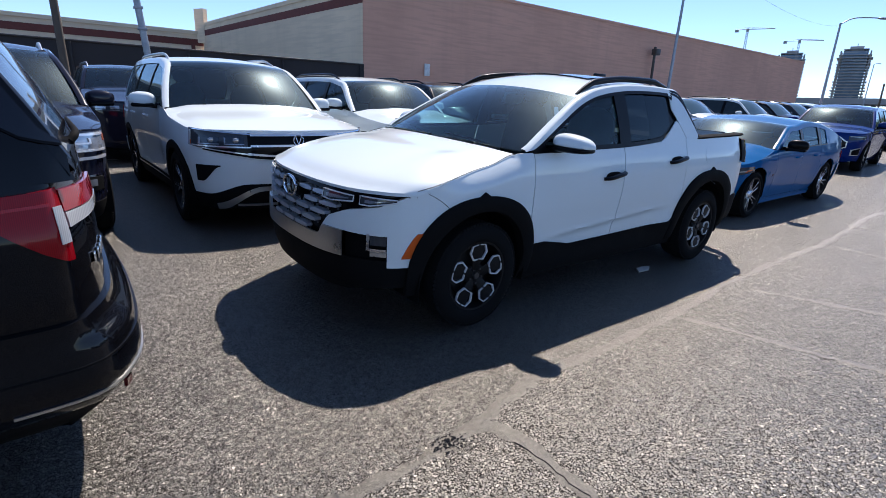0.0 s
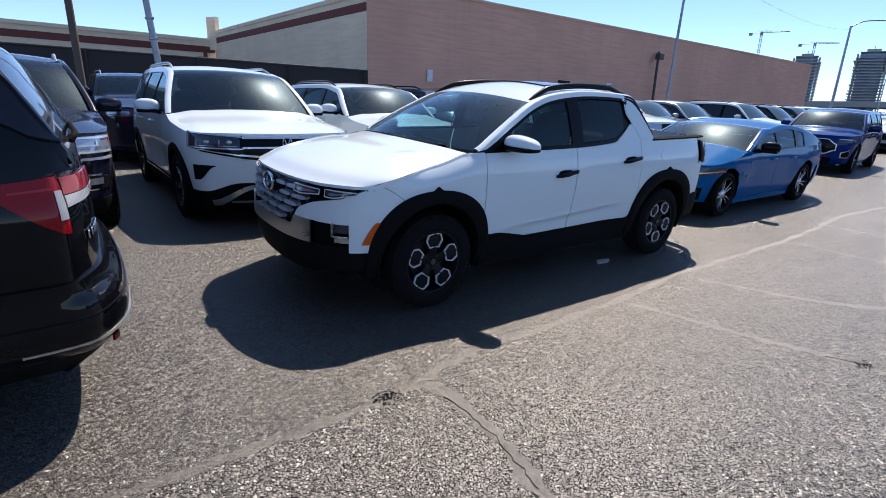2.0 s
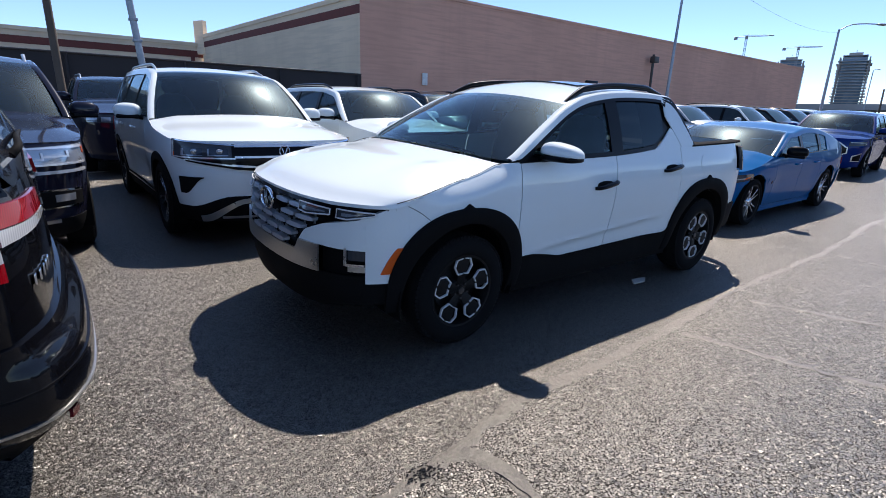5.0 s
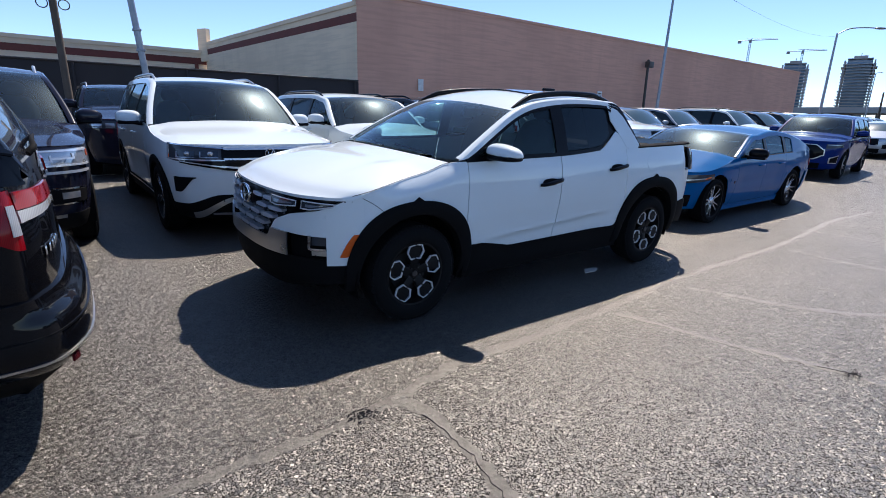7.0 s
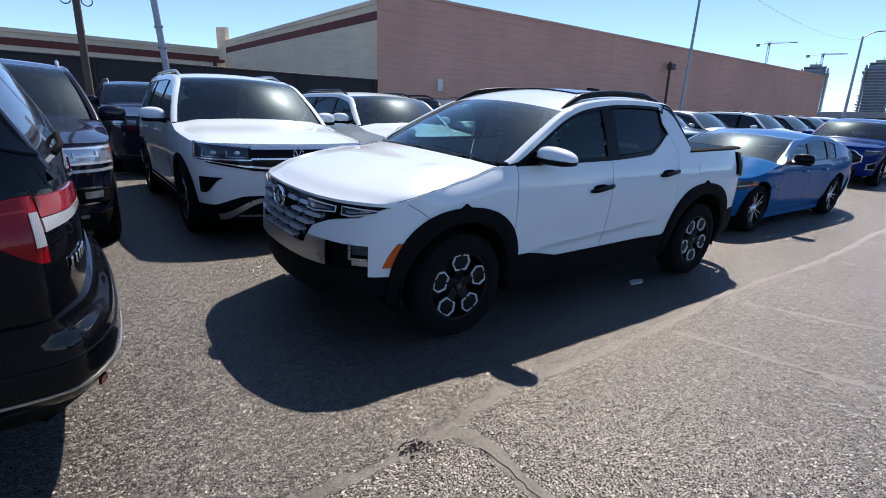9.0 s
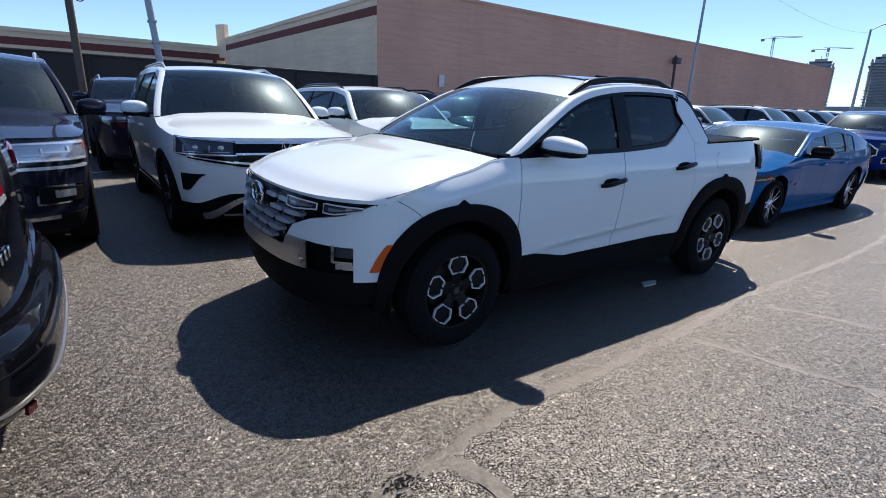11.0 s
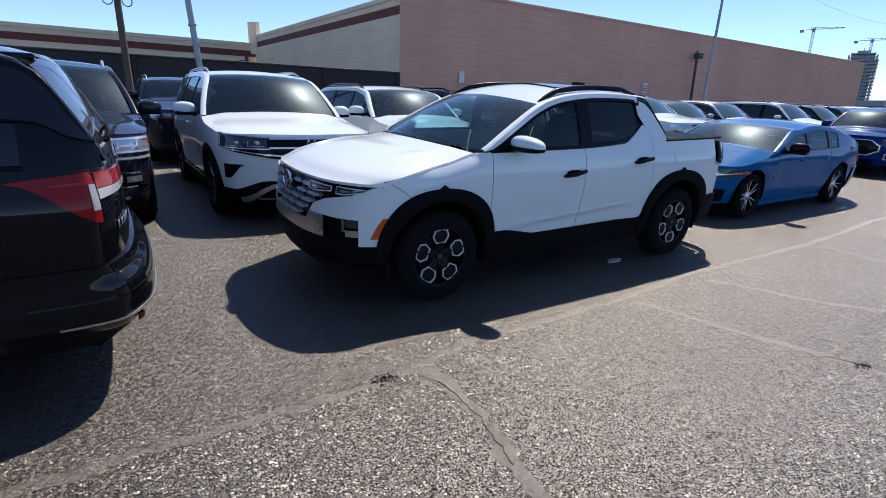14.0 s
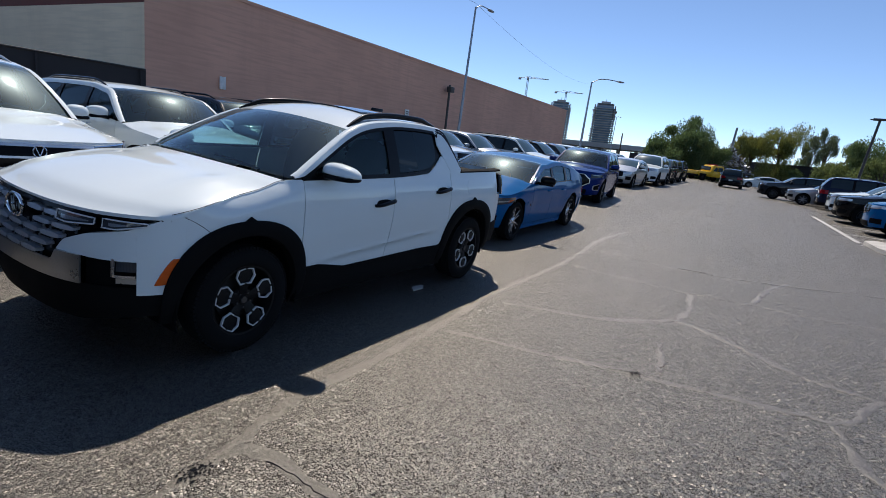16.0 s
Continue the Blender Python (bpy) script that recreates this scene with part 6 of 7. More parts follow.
# dark SUV in the row behind
v = big_suv("dark blue-grey SUV parked in the far row", -0.43, 8.55, NAVYP, style="spoke", clad=False, low=0.27, hood=1.12, cowl=(0.60, 1.29), belt=(1.30, 1.33), tail=(4.06, 1.3))
v.pair("headlamp", 0.46, ("x", -fo + 0.47), 0.935, lambda u: 1.075 + 0.02 * u, SMOKELENS, d=0.008, n=14, label="dark headlamp with bright strips")
for a, b in ((0.52, 0.66), (0.72, 0.86)):
    v.pair("lamp_projector", a, b, 0.975, 1.035, CLEARLENS, d=0.016, n=6, rows=3)
    v.pair("running_lamp", a, b, 0.950, 0.963, DAYLENS, d=0.016, n=6, rows=1, rim=0.004)
v.nose("grille", 0.46, 0.88, 1.06, GLOSSBLACK)
v.nose("grille_bar", 0.46, 1.03, 1.05, CHROME, d=0.02, rows=1)
v.tail_plain(0.9, 1.1)

# white SUV with black roof bars
v = big_suv("white mid-size SUV with black roof bars and swollen fenders", 2.78, 3.75, WHITE, style="spoke", bars=GLOSSBLACK, W=1.93, H=1.74, hood=1.02, wb=2.85, cowl=(0.50, 1.14), a_top=1.22, roof_end=3.5, tail=(3.86, 1.18), ro=1.1, doors=(0.6, 1.6, 2.55), chrome=None)
v.nose_plain()

# black SUV behind the pickup's cab
v = big_suv("black SUV with black roof bars", 6.0, 5.6, BLACKP, style="spoke", bars=GLOSSBLACK, H=1.80)
v.nose_plain()

# black SUV that shows its tail: red wrap-round lamps with white reversing lenses
v = Vehicle("suv", "glossy black SUV with red wrap-round tail lamps", "SUV", tilt_on_ground(-5.99, -0.385, 0, 2.82, 0.85), BLACKP, wb=2.82, fo=0.95, ro=1.17, W=1.99, H=1.775, hood=1.03, cowl=(0.5, 1.12), belt=(1.14, 1.21), a_top=1.2, roof_end=3.60, tail=(3.86, 1.265), r=0.38, bars=None, res=0.05, doors=(0.6, 1.6, 2.55), clad=False, low=0.30, tint=REARGLASS, square=True)
v.nose_plain(tail=False)
xe = v.sh.xmax
lamp_lo = line([(3.49, 1.15), (3.55, 1.133), (3.612, 1.098), (3.676, 1.043), (3.744, 0.991), (3.805, 0.953), (3.836, 0.948)])
lamp_hi = line([(3.49, 1.156), (3.62, 1.171), (3.836, 1.19)])
for g in (-1, 1):
    lamp = v.sh.skin("tail_lamp", spread(3.49, 3.836, 26), lamp_lo, lamp_hi, REDLENS, d=0.014, by_x=g, rows=8, label="deep red wrap-round tail lamp")
    v.sh.skin("reversing_lens", spread(3.797, 3.832, 4), lambda x: 1.012, lambda x: 1.132, WHITELENS, d=0.019, by_x=g, rows=4, parent=lamp, label="white reversing lens", rim=0.004)
    v.sh.skin("lamp_light_bar", spread(3.64, 3.79, 10), lambda x: 1.128 + 0.06 * (x - 3.64), lambda x: 1.138 + 0.06 * (x - 3.64), CHERRY, d=0.0175, by_x=g, rows=1, parent=lamp, rim=0.003)
    v.sh.cabin("quarter_glass", spread(3.12, 3.838, 14), lambda x: line([(3.12, 1.42), (3.55, 1.42), (3.65, 1.405), (3.74, 1.347), (3.838, 1.325)])(x), lambda x: max(v.sh.rz_of(x) - 0.03, 1.33), REARGLASS, g, d=0.004, rows=5, label="dark wrap-round rear side glass")
    v.sh.cabin("glass_edge", spread(3.12, 3.838, 14), lambda x: line([(3.12, 1.412), (3.55, 1.412), (3.65, 1.397), (3.74, 1.339), (3.838, 1.317)])(x), lambda x: line([(3.12, 1.42), (3.55, 1.42), (3.65, 1.405), (3.74, 1.347), (3.838, 1.325)])(x), GLOSSBLACK, g, d=0.008, rows=1)
v.tail_pair("tail_lamp_inner", 3.845, 0.42, lambda u: 1.108 - 0.02 * u, lambda u: 1.178 - 0.022 * u, REDLENS, d=0.014, n=10, rows=4, label="red inner tail lamp on the tailgate")
v.tail_pair("reversing_lens", 3.845, 0.42, lambda u: 1.055 + 0.012 * u, lambda u: 1.104 - 0.02 * u, WHITELENS, d=0.016, n=10, rows=3, label="white reversing lens on the tailgate")
# bumper ledge, chrome lip, reflector
sh = v.sh
b0_, b1_ = sh.sx(xe - 0.60), 2 * sh.S - sh.sx(xe - 0.60)
for o in [c for c in v.root.children if c.name.split(".")[0] == "rear_bumper"]:
    bpy.data.objects.remove(o)
swell = curve([(0.25, -0.10), (0.33, -0.045), (0.40, 0.022), (0.46, 0.056), (0.52, 0.060), (0.60, 0.044), (0.68, 0.026), (0.75, 0.012)])


def bumper_band(name, a, b, lo, hi, mat, d, rows, n=44, rim=0.02, label=""):
    """A band on the swollen rear bumper."""
    P = [[(q, lo + (hi - lo) * j / rows) for j in range(rows + 1)] for q in spread(a, b, n)]
    return sh._panel(name, P, lambda q, z, e: sh.at(q, z, e + swell(z)), mat, d, rim, v.root, label, 50)


bumper_band("rear_bumper", b0_, b1_, 0.40, 0.735, BLACKP, 0.0, 18, rim=0.03)
bumper_band("bumper_skirt", b0_ + 0.05, b1_ - 0.05, 0.26, 0.397, BLACKTRIM, -0.004, 6, rim=0.03)
bumper_band("bumper_lip", b0_ + 0.2, b1_ - 0.2, 0.452, 0.464, SILVERTRIM, 0.006, 2, rim=0.01)
bumper_band("bumper_crease", b0_ + 0.1, b1_ - 0.1, 0.575, 0.583, GLOSSBLACK, 0.006, 2, rim=0.01)
v.tail_pair("rear_reflector", xe - 0.10, 0.80, 0.392, 0.425, DIMRED, d=0.048, n=6, rows=2, label="red bumper reflector")
# tailgate lettering as plain chrome bars, spoiler, wiper
for k in range(5):
    q = sh.at(sh.sr(-0.77 + 0.055 * k), 0.90, 0.003)
    bm = bmesh.new()
    box(bm, q.x - 0.002, q.x + 0.006, q.y - 0.014, q.y + 0.014, 0.88, 0.918, 0.002)
    part("badge_bar", bm, CHROME, v.root)
bm = bmesh.new()
box(bm, 3.40, 3.65, -0.60, 0.60, 1.665, 1.70, 0.015)
part("roof_spoiler", bm, BLACKP, v.root)
bm = bmesh.new()
way = path2([(3.875, -0.52, 1.29), (3.900, -0.48, 1.318), (3.895, -0.30, 1.335), (3.90, 0.05, 1.325)], 5)
tube(bm, way, [0.017 - 0.010 * i / (len(way) - 1) for i in range(len(way))], 10)
part("rear_wiper", bm, BLACKTRIM, v.root)
part("plate_recess", boxed(xe - 0.07, xe - 0.045, -0.2, 0.2, 0.70, 0.84, 0.01), UNDER, v.root)

# blue fastback
v = Vehicle("sedan", "bright blue four-door fastback with black mirrors and machined wheels", "car", tilt_on_ground(5.874, 0.585, 0, 2.9, 0.82), BLUEP, wb=2.9, fo=0.86, ro=1.10, W=1.87, H=1.405, hood=0.80, cowl=(0.58, 0.955), belt=(0.955, 1.0), a_top=1.42, roof_end=2.66, tail=(3.70, 1.0), deck=True, r=0.335, rim=0.245, style="twist", spokes=10, tone=BRIGHTALLOY, clad=False, bars=None, res=0.05, doors=(0.62, 1.62, 2.40), low=0.2, mirror=GLOSSBLACK, tint=SIDEGLASS, chrome=None, tumble=0.45)
fo = 0.86
v.pair("headlamp", 0.52, ("x", -fo + 0.70), lambda u: 0.595 + 0.085 * u, lambda u: 0.742 + 0.012 * u, SMOKELENS, d=0.01, n=18, label="dark slim headlamp")
v.pair("turn_lamp", ("x", -fo + 0.48), ("x", -fo + 0.62), lambda u: 0.680 + 0.025 * u, lambda u: 0.704 + 0.018 * u, AMBERLENS, d=0.016, n=8, rows=2, label="amber turn lamp strip")
v.pair("lamp_projector", 0.60, 0.74, 0.645, 0.70, CLEARLENS, d=0.016, n=5, rows=3)
v.pair("lamp_strip", 0.66, ("x", -fo + 0.50), lambda u: 0.655 + 0.035 * u, lambda u: 0.672 + 0.035 * u, CLEARLENS, d=0.017, n=10, rows=1, rim=0.004)
v.nose("grille", 0.40, 0.58, 0.68, GLOSSBLACK)
v.nose("lower_intake", 0.62, 0.25, 0.42, GLOSSBLACK)
v.pair("side_intake", 0.66, ("x", -fo + 0.30), 0.28, 0.46, GLOSSBLACK)
v.tail_plain(0.72, 0.84, 0.4)
sh = v.sh
for g in (-1, 1):
    sh.skin("fender_vent", spread(0.53, 0.57, 3), lambda x: 0.57, lambda x: 0.61, GLOSSBLACK, d=0.005, by_x=g, rows=3)
    sh.skin("sill_blade", sh.columns(0.42, 2.48), lambda x: 0.155, lambda x: 0.205, BLUEP, d=0.02, by_x=g, rows=2)

# deep blue SUV
v = Vehicle("suv", "deep blue SUV with a wide silver-edged grille", "SUV", tilt_on_ground(14.6, 1.45, 6, 2.82, 0.85), INDIGOP, wb=2.82, fo=0.9, ro=0.97, W=1.9, H=1.66, hood=0.98, cowl=(0.52, 1.08), belt=(1.09, 1.13), a_top=1.3, roof_end=3.05, tail=(3.6, 1.12), r=0.365, rim=0.25, style="split", spokes=5, clad=False, low=0.24, res=0.07, doors=(0.62, 1.6, 2.5), bars=None, chrome=SILVERTRIM)
fo = 0.9
v.pair("headlamp", 0.62, ("x", -fo + 0.50), lambda u: 0.79 + 0.04 * u, lambda u: 0.90 + 0.01 * u, SMOKELENS, d=0.008, label="dark headlamp")
v.pair("lamp_strip", 0.64, ("x", -fo + 0.42), 0.875, 0.893, CLEARLENS, d=0.014, rows=1)
v.nose("grille_frame", 0.61, lambda u: 0.50 + 0.1 * smooth01((u - 0.6) / 0.4), lambda u: 0.885 - 0.12 * smooth01((u - 0.65) / 0.35), SILVERTRIM, d=0.008, label="silver grille frame")
v.nose("grille", 0.585, lambda u: 0.52 + 0.1 * smooth01((u - 0.6) / 0.4), lambda u: 0.868 - 0.12 * smooth01((u - 0.65) / 0.35), GLOSSBLACK, d=0.016)
vent = v.pair("vent_frame", 0.71, ("x", -fo + 0.36), lambda u: 0.42, lambda u: 0.56 + 0.07 * u, SILVERTRIM, d=0.008)
v.pair("vent", 0.735, ("x", -fo + 0.34), lambda u: 0.44, lambda u: 0.54 + 0.07 * u, GLOSSBLACK, d=0.016)
v.nose("lower_intake", 0.55, 0.27, 0.42, BLACKTRIM)
v.badge(0.78, 0.05)
v.tail_plain()

FAR = dict(near=False, res=0.13)


def far_suv(label, x, y, paint_mat, rz, **kw):
    o = dict(wb=2.85, fo=0.92, ro=1.1, W=1.93, H=1.75, hood=1.02, cowl=(0.52, 1.13), belt=(1.14, 1.19), a_top=1.22, roof_end=3.45, tail=(3.85, 1.18), r=0.375, doors=(0.6, 1.6, 2.55), bars=GLOSSBLACK, style="spoke", spokes=5)
    o.update(FAR)
    o.update(kw)
    w = Vehicle("suv", label, "SUV", tilt_on_ground(x, y, rz, o["wb"], 0.85), paint_mat, **o)
    w.nose_plain(bars=2)
    return w


def far_sedan(label, x, y, paint_mat, rz, **kw):
    o = dict(wb=2.78, fo=0.88, ro=1.05, W=1.84, H=1.45, hood=0.82, cowl=(0.55, 0.98), belt=(0.985, 1.02), a_top=1.4, roof_end=2.45, tail=(3.25, 1.03), deck=True, r=0.33, clad=False, low=0.2, doors=(0.6, 1.58, 2.45), style="spoke", spokes=7)
    o.update(FAR)
    o.update(kw)
    w = Vehicle("sedan", label, "car", tilt_on_ground(x, y, rz, o["wb"], 0.8), paint_mat, **o)
    w.nose_plain(bars=1)
    return w


# first row, on beyond the deep blue SUV
far_sedan("silver sedan parked in the first row", 24.7, 2.5, SILVERP, 0)
far_suv("white SUV with dark windows in the first row", 30.2, 2.3, WHITE, 0, H=1.80)
far_suv("grey SUV in the first row", 36.2, 2.6, GREYP, 0, bars=None)
far_suv("dark grey SUV in the first row", 41.6, 2.9, CHARCOALP, 0)
far_suv("black SUV at the end of the first row", 47.0, 3.1, BLACKP, 0, H=1.85)
# second row, noses to the aisle
far_suv("white SUV with slim dark headlamps in the second row", 10.9, 4.4, WHITE, 90, res=0.08, H=1.82, hood=1.13, cowl=(0.55, 1.25), belt=(1.26, 1.29), tail=(3.85, 1.27))
far_suv("black SUV with pale windscreen in the second row", 13.9, 5.2, BLACKP, 90, bars=None)
far_suv("silver SUV in the second row", 16.6, 5.3, SILVERP, 90, bars=None)
far_suv("long white SUV in the second row", 20.6, 5.0, WHITE, 90, H=1.8)
far_suv("black SUV in the second row", 23.7, 5.2, BLACKP, 90)
far_suv("dark grey SUV in the second row", 26.6, 5.3, GREYP, 90)
far_suv("white SUV in the second row", 29.6, 5.2, WHITE, 90, bars=None)
far_suv("black SUV in the second row", 32.7, 5.4, BLACKP, 90)
far_suv("silver SUV in the second row", 36.0, 5.4, SILVERP, 90)
far_suv("dark grey SUV in the second row", 39.4, 5.4, GREYP, 90)
far_suv("white SUV in the second row", 43.0, 5.6, WHITE, 90)
# opposite side of the lane
far_suv("charcoal crossover across the lane, paper tag in its side window", 39.0, -4.57, CHARCOALP, -90, H=1.64, bars=None, tone=GREYP)
far_sedan("silver hatchback across the lane", 35.3, -6.0, SILVERP, -90, H=1.47, tone=STEEL)
far_suv("dark blue SUV with roof rails, backed in across the lane", 32.2, -10.35, NIGHTP, 90, H=1.80, bars=SILVERTRIM, tone=GREYP)
far_suv("white SUV squeezed between dark ones across the lane", 27.0, -7.35, WHITE, -90, H=1.66, bars=None, tone=GREYP)
far_suv("black SUV with ringed fog lamps across the lane", 23.6, -7.3, BLACKP, -90, H=1.66, res=0.09, bars=None, tone=GREYP)
far_suv("mid blue SUV across the lane", 19.7, -7.75, BLUEP, -90, H=1.66, tone=GREYP)
far_suv("black SUV beside the kerbed island", 16.6, -8.6, BLACKP, -90, H=1.68, tone=GREYP)
far_suv("dark red SUV deep in the far row", 44.0, -11.0, REDP, -90)
far_sedan("white sedan parked crosswise at the far end", 66.5, -2.4, WHITE, -75)
far_suv("black SUV standing in the lane, tail towards the lot", 56.0, -1.35, BLACKP, 180, H=1.78)


def far_pickup():
    root = thing("pickup_truck", "yellow pickup truck with an equipment rack on its bed", "pickup truck", tilt_on_ground(67.6, 3.0, -42, 3.3, 0.85))
    def lean(bm):
        for q in bm.verts:
            if q.co.z > 1.2:
                k = (q.co.z - 1.2) / 0.75
                q.co.y *= 1 - 0.16 * k
                if q.co.x < 1.5:
                    q.co.x += 0.62 * k
        return bm

    part("nose", boxed(-0.85, 1.3, -0.93, 0.93, 0.62, 1.12, 0.12), YELLOWP, root)
    part("bumper", boxed(-0.95, -0.7, -0.93, 0.93, 0.42, 0.68, 0.05), RUBBER, root, "black front bumper")
    part("cab", lean(boxed(0.9, 3.0, -0.93, 0.93, 0.55, 1.95, 0.08)), YELLOWP, root)
    for g in (-1, 1):
        for x0, x1 in ((1.35, 2.05), (2.15, 2.85)):
            part("window", lean(boxed(x0, x1, g * 0.925 - 0.03, g * 0.925 + 0.03, 1.25, 1.75, 0.02)), FARGLASS, root)
        for x in (0.0, 3.35):
            wheel(root, x, 1.02, g, 0.42, "spoke", 0.23, 0.25, 6, tone=GREYP, seg=20)
            part("arch", boxed(x - 0.5, x + 0.5, g * 0.95 - 0.03, g * 0.95 + 0.03, 0.62, 0.86, 0.03), RUBBER, root, "black wheel arch")
        part("bed_side", boxed(3.05, 4.6, g * 0.88 - 0.06, g * 0.88 + 0.06, 0.62, 1.15, 0.03), YELLOWP, root)
        for x in (3.2, 4.4):
            part("rack_post", boxed(x - 0.04, x + 0.04, g * 0.8 - 0.04, g * 0.8 + 0.04, 1.1, 2.0, 0.01), GREYP, root)
    part("windshield", boxed(1.0, 1.14, -0.74, 0.74, 1.28, 1.75, 0.03), FARGLASS, root, m=None)
    part("bed_floor", boxed(3.0, 4.6, -0.85, 0.85, 0.5, 0.62, 0.02), GREYP, root)
    part("light_bar", boxed(1.9, 2.2, -0.6, 0.6, 1.95, 2.06, 0.03), REDLENS, root, "red roof light bar")
    part("rack", boxed(3.1, 4.5, -0.85, 0.85, 1.96, 2.04, 0.01), GREYP, root)
    part("load", boxed(3.2, 4.4, -0.6, 0.6, 0.6, 1.4, 0.08), GREYP, root)


far_pickup()


# ---- fence, far building, poles, signs ----
FENCE = thing("screen_fence", "long dark screened fence behind the parked cars", "fence")
part("panel", wall_slab((-60, 14.9), (8.1, 14.9), 0, 2.80, 0.12), SCREEN, FENCE)
bm = bmesh.new()
tube(bm, [(-60, 14.88, 2.81), (8.08, 14.88, 2.81)], 0.03, 8)
part("top_rail", bm, BROWNPOLE, FENCE)
for i in range(23):
    x = 7.9 - 3.0 * i
    bm = bmesh.new()
    tube(bm, [(x, 14.84, 0), (x, 14.84, 2.78)], 0.035, 8)
    part("fence_post", bm, SCREEN, FENCE)

FARB = thing("far_building", "long low cream building with a maroon band", "building")
part("wall", wall_slab((-70, 33.2), (7.0, 33.2), 0, 5.12, 0.3), CREAM, FARB)
part("band", wall_slab((-70, 33.17), (6.98, 33.17), 4.42, 4.80, 0.3), MAROON, FARB)
part("cornice", wall_slab((-70, 33.1), (6.99, 33.1), 5.08, 5.28, 0.5), CREAM, FARB)
part("roof", boxed(-70, 7, 33.4, 60, 4.9, 5.0), CONCRETE, FARB)
part("wall_lamp", boxed(5.9, 6.25, 32.95, 33.2, 3.75, 4.15, 0.03), BROWNPOLE, FARB)
part("drain_pipe", boxed(6.25, 6.45, 33.0, 33.17, 3.2, 4.45, 0.02), MAROON, FARB)


def post(name, label, category, foot, head, r0, r1, mat, sides=12):
    t = thing(name, label, category, Matrix.Translation(foot))
    bm = bmesh.new()
    way = Vector(head) - Vector(foot)
    tube(bm, [(0, 0, 0), way * 0.5, way], [r0, (r0 + r1) / 2, r1], sides)
    part("pole", bm, mat, t)
    bm = bmesh.new()
    tube(bm, [(0, 0, 0), (0, 0, 0.06), (0, 0, 0.1)], [r0 * 2.1, r0 * 2.1, r0 * 1.2], sides)
    part("base_collar", bm, mat, t)
    return t, way


t, way = post("lamp_pole", "blue-grey steel lot pole behind the parked cars", "pole", (0.50, 12.0, ground_z(0.5, 12)), (-0.20, 12.0, 8.3), 0.085, 0.07, STEEL)
for k in (0.34, 0.40):
    part("cable_strap", boxed(-0.095, 0.095, -0.095, 0.095, -0.03, 0.03, 0.01), STEEL, t, m=Matrix.Translation(way * k))
t, way = post("utility_pole", "dark timber utility pole with a wire loop", "pole", (-1.31, 13.6, ground_z(-1.3, 13.6)), (-1.47, 13.6, 8.6), 0.095, 0.08, TIMBER)
for g in (-1, 1):
    bm = bmesh.new()
    tube(bm, [(g * 0.25 + 0.12 * math.cos(a), -0.12, 4.15 + 0.12 * math.sin(a)) for a in (2 * math.pi * k / 16 for k in range(17))], 0.014, 6, False)
    part("wire_loop", bm, BROWNPOLE, t, m=Matrix.Translation((-0.08 - g * 0.02, 0, -0.35)))


def street_lamp(foot, head, arm, label, r=0.09):
    t, way = post("street_lamp", label, "street lamp", foot, head, r * 1.25, r * 0.7, STEEL)
    a = Vector(arm)
    bm = bmesh.new()
    tube(bm, path2([way * 0.99, way + a * 0.25 + Vector((0, 0, a.length * 0.10)), way + a * 0.6 + Vector((0, 0, a.length * 0.14)), way + a + Vector((0, 0, a.length * 0.14))], 6), r * 0.42, 8)
    part("arm", bm, STEEL, t)
    e = way + a + Vector((0, 0, a.length * 0.14))
    puffed("lamp_head", (0.42 * r / 0.09, 0.16 * r / 0.09, 0.07 * r / 0.09), STEEL, t, Matrix.Translation(e) @ Vector((1, 0, 0)).rotation_difference(a).to_matrix().to_4x4(), 2.6)
    return t


street_lamp((19.55, 9.0, ground_z(19.5, 9)), (19.95, 9.0, 7.75), (1.5, 0.0, 0.0), "thin grey street lamp beside the long wall", 0.06)
street_lamp((66.4, 17.5, 0.3), (67.1, 17.5, 11.2), (4.2, -2.6, 0.0), "tall grey street lamp beyond the store", 0.14)
t, way = post("wall_floodlight", "dark bronze pole with a boxy floodlight", "pole", (27.5, 14.6, ground_z(27, 14.6)), (27.5, 14.6, 5.15), 0.08, 0.075, BROWNPOLE)
part("flood_head", boxed(-0.09, 0.38, -0.16, 0.16, -0.45, -0.1, 0.03), BROWNPOLE, t, m=Matrix.Translation(way))
t = thing("notice_board", "small white notice on the store wall", "sign", Matrix.Translation((11.1, 14.93, 2.82)))
part("board", boxed(-0.13, 0.13, -0.02, 0.02, -0.24, 0.24, 0.005), PAPER, t)
t = thing("notice_board", "small white notice on the store wall", "sign", Matrix.Translation((23.5, 14.93, 2.9)))
part("board", boxed(-0.2, 0.2, -0.02, 0.02, -0.25, 0.25, 0.005), PAPER, t)
for k in range(3):
    part("text_bar", boxed(-0.14, 0.14, -0.026, -0.021, -0.15 + 0.12 * k, -0.1 + 0.12 * k), SCREEN, t)
t = thing("twin_lot_lamp", "dark bronze lot lamp with flat heads across the lane", "street lamp", Matrix.Translation((45.0, -10.25, ground_z(45, -10.2))))
bm = bmesh.new()
tube(bm, [(0, 0.8, 0), (0, 0.57, 3.2), (0, 0.35, 6.1)], [0.1, 0.09, 0.08], 10)
part("pole", bm, BROWNPOLE, t)
for a, b in ((-1.5, -0.5), (0.05, 0.75)):
    part("lamp_head", boxed(-0.2, 0.2, a, b, 6.06, 6.2, 0.03), BROWNPOLE, t)
part("arm", boxed(-0.05, 0.05, -0.3, 0.9, 6.08, 6.15), BROWNPOLE, t)
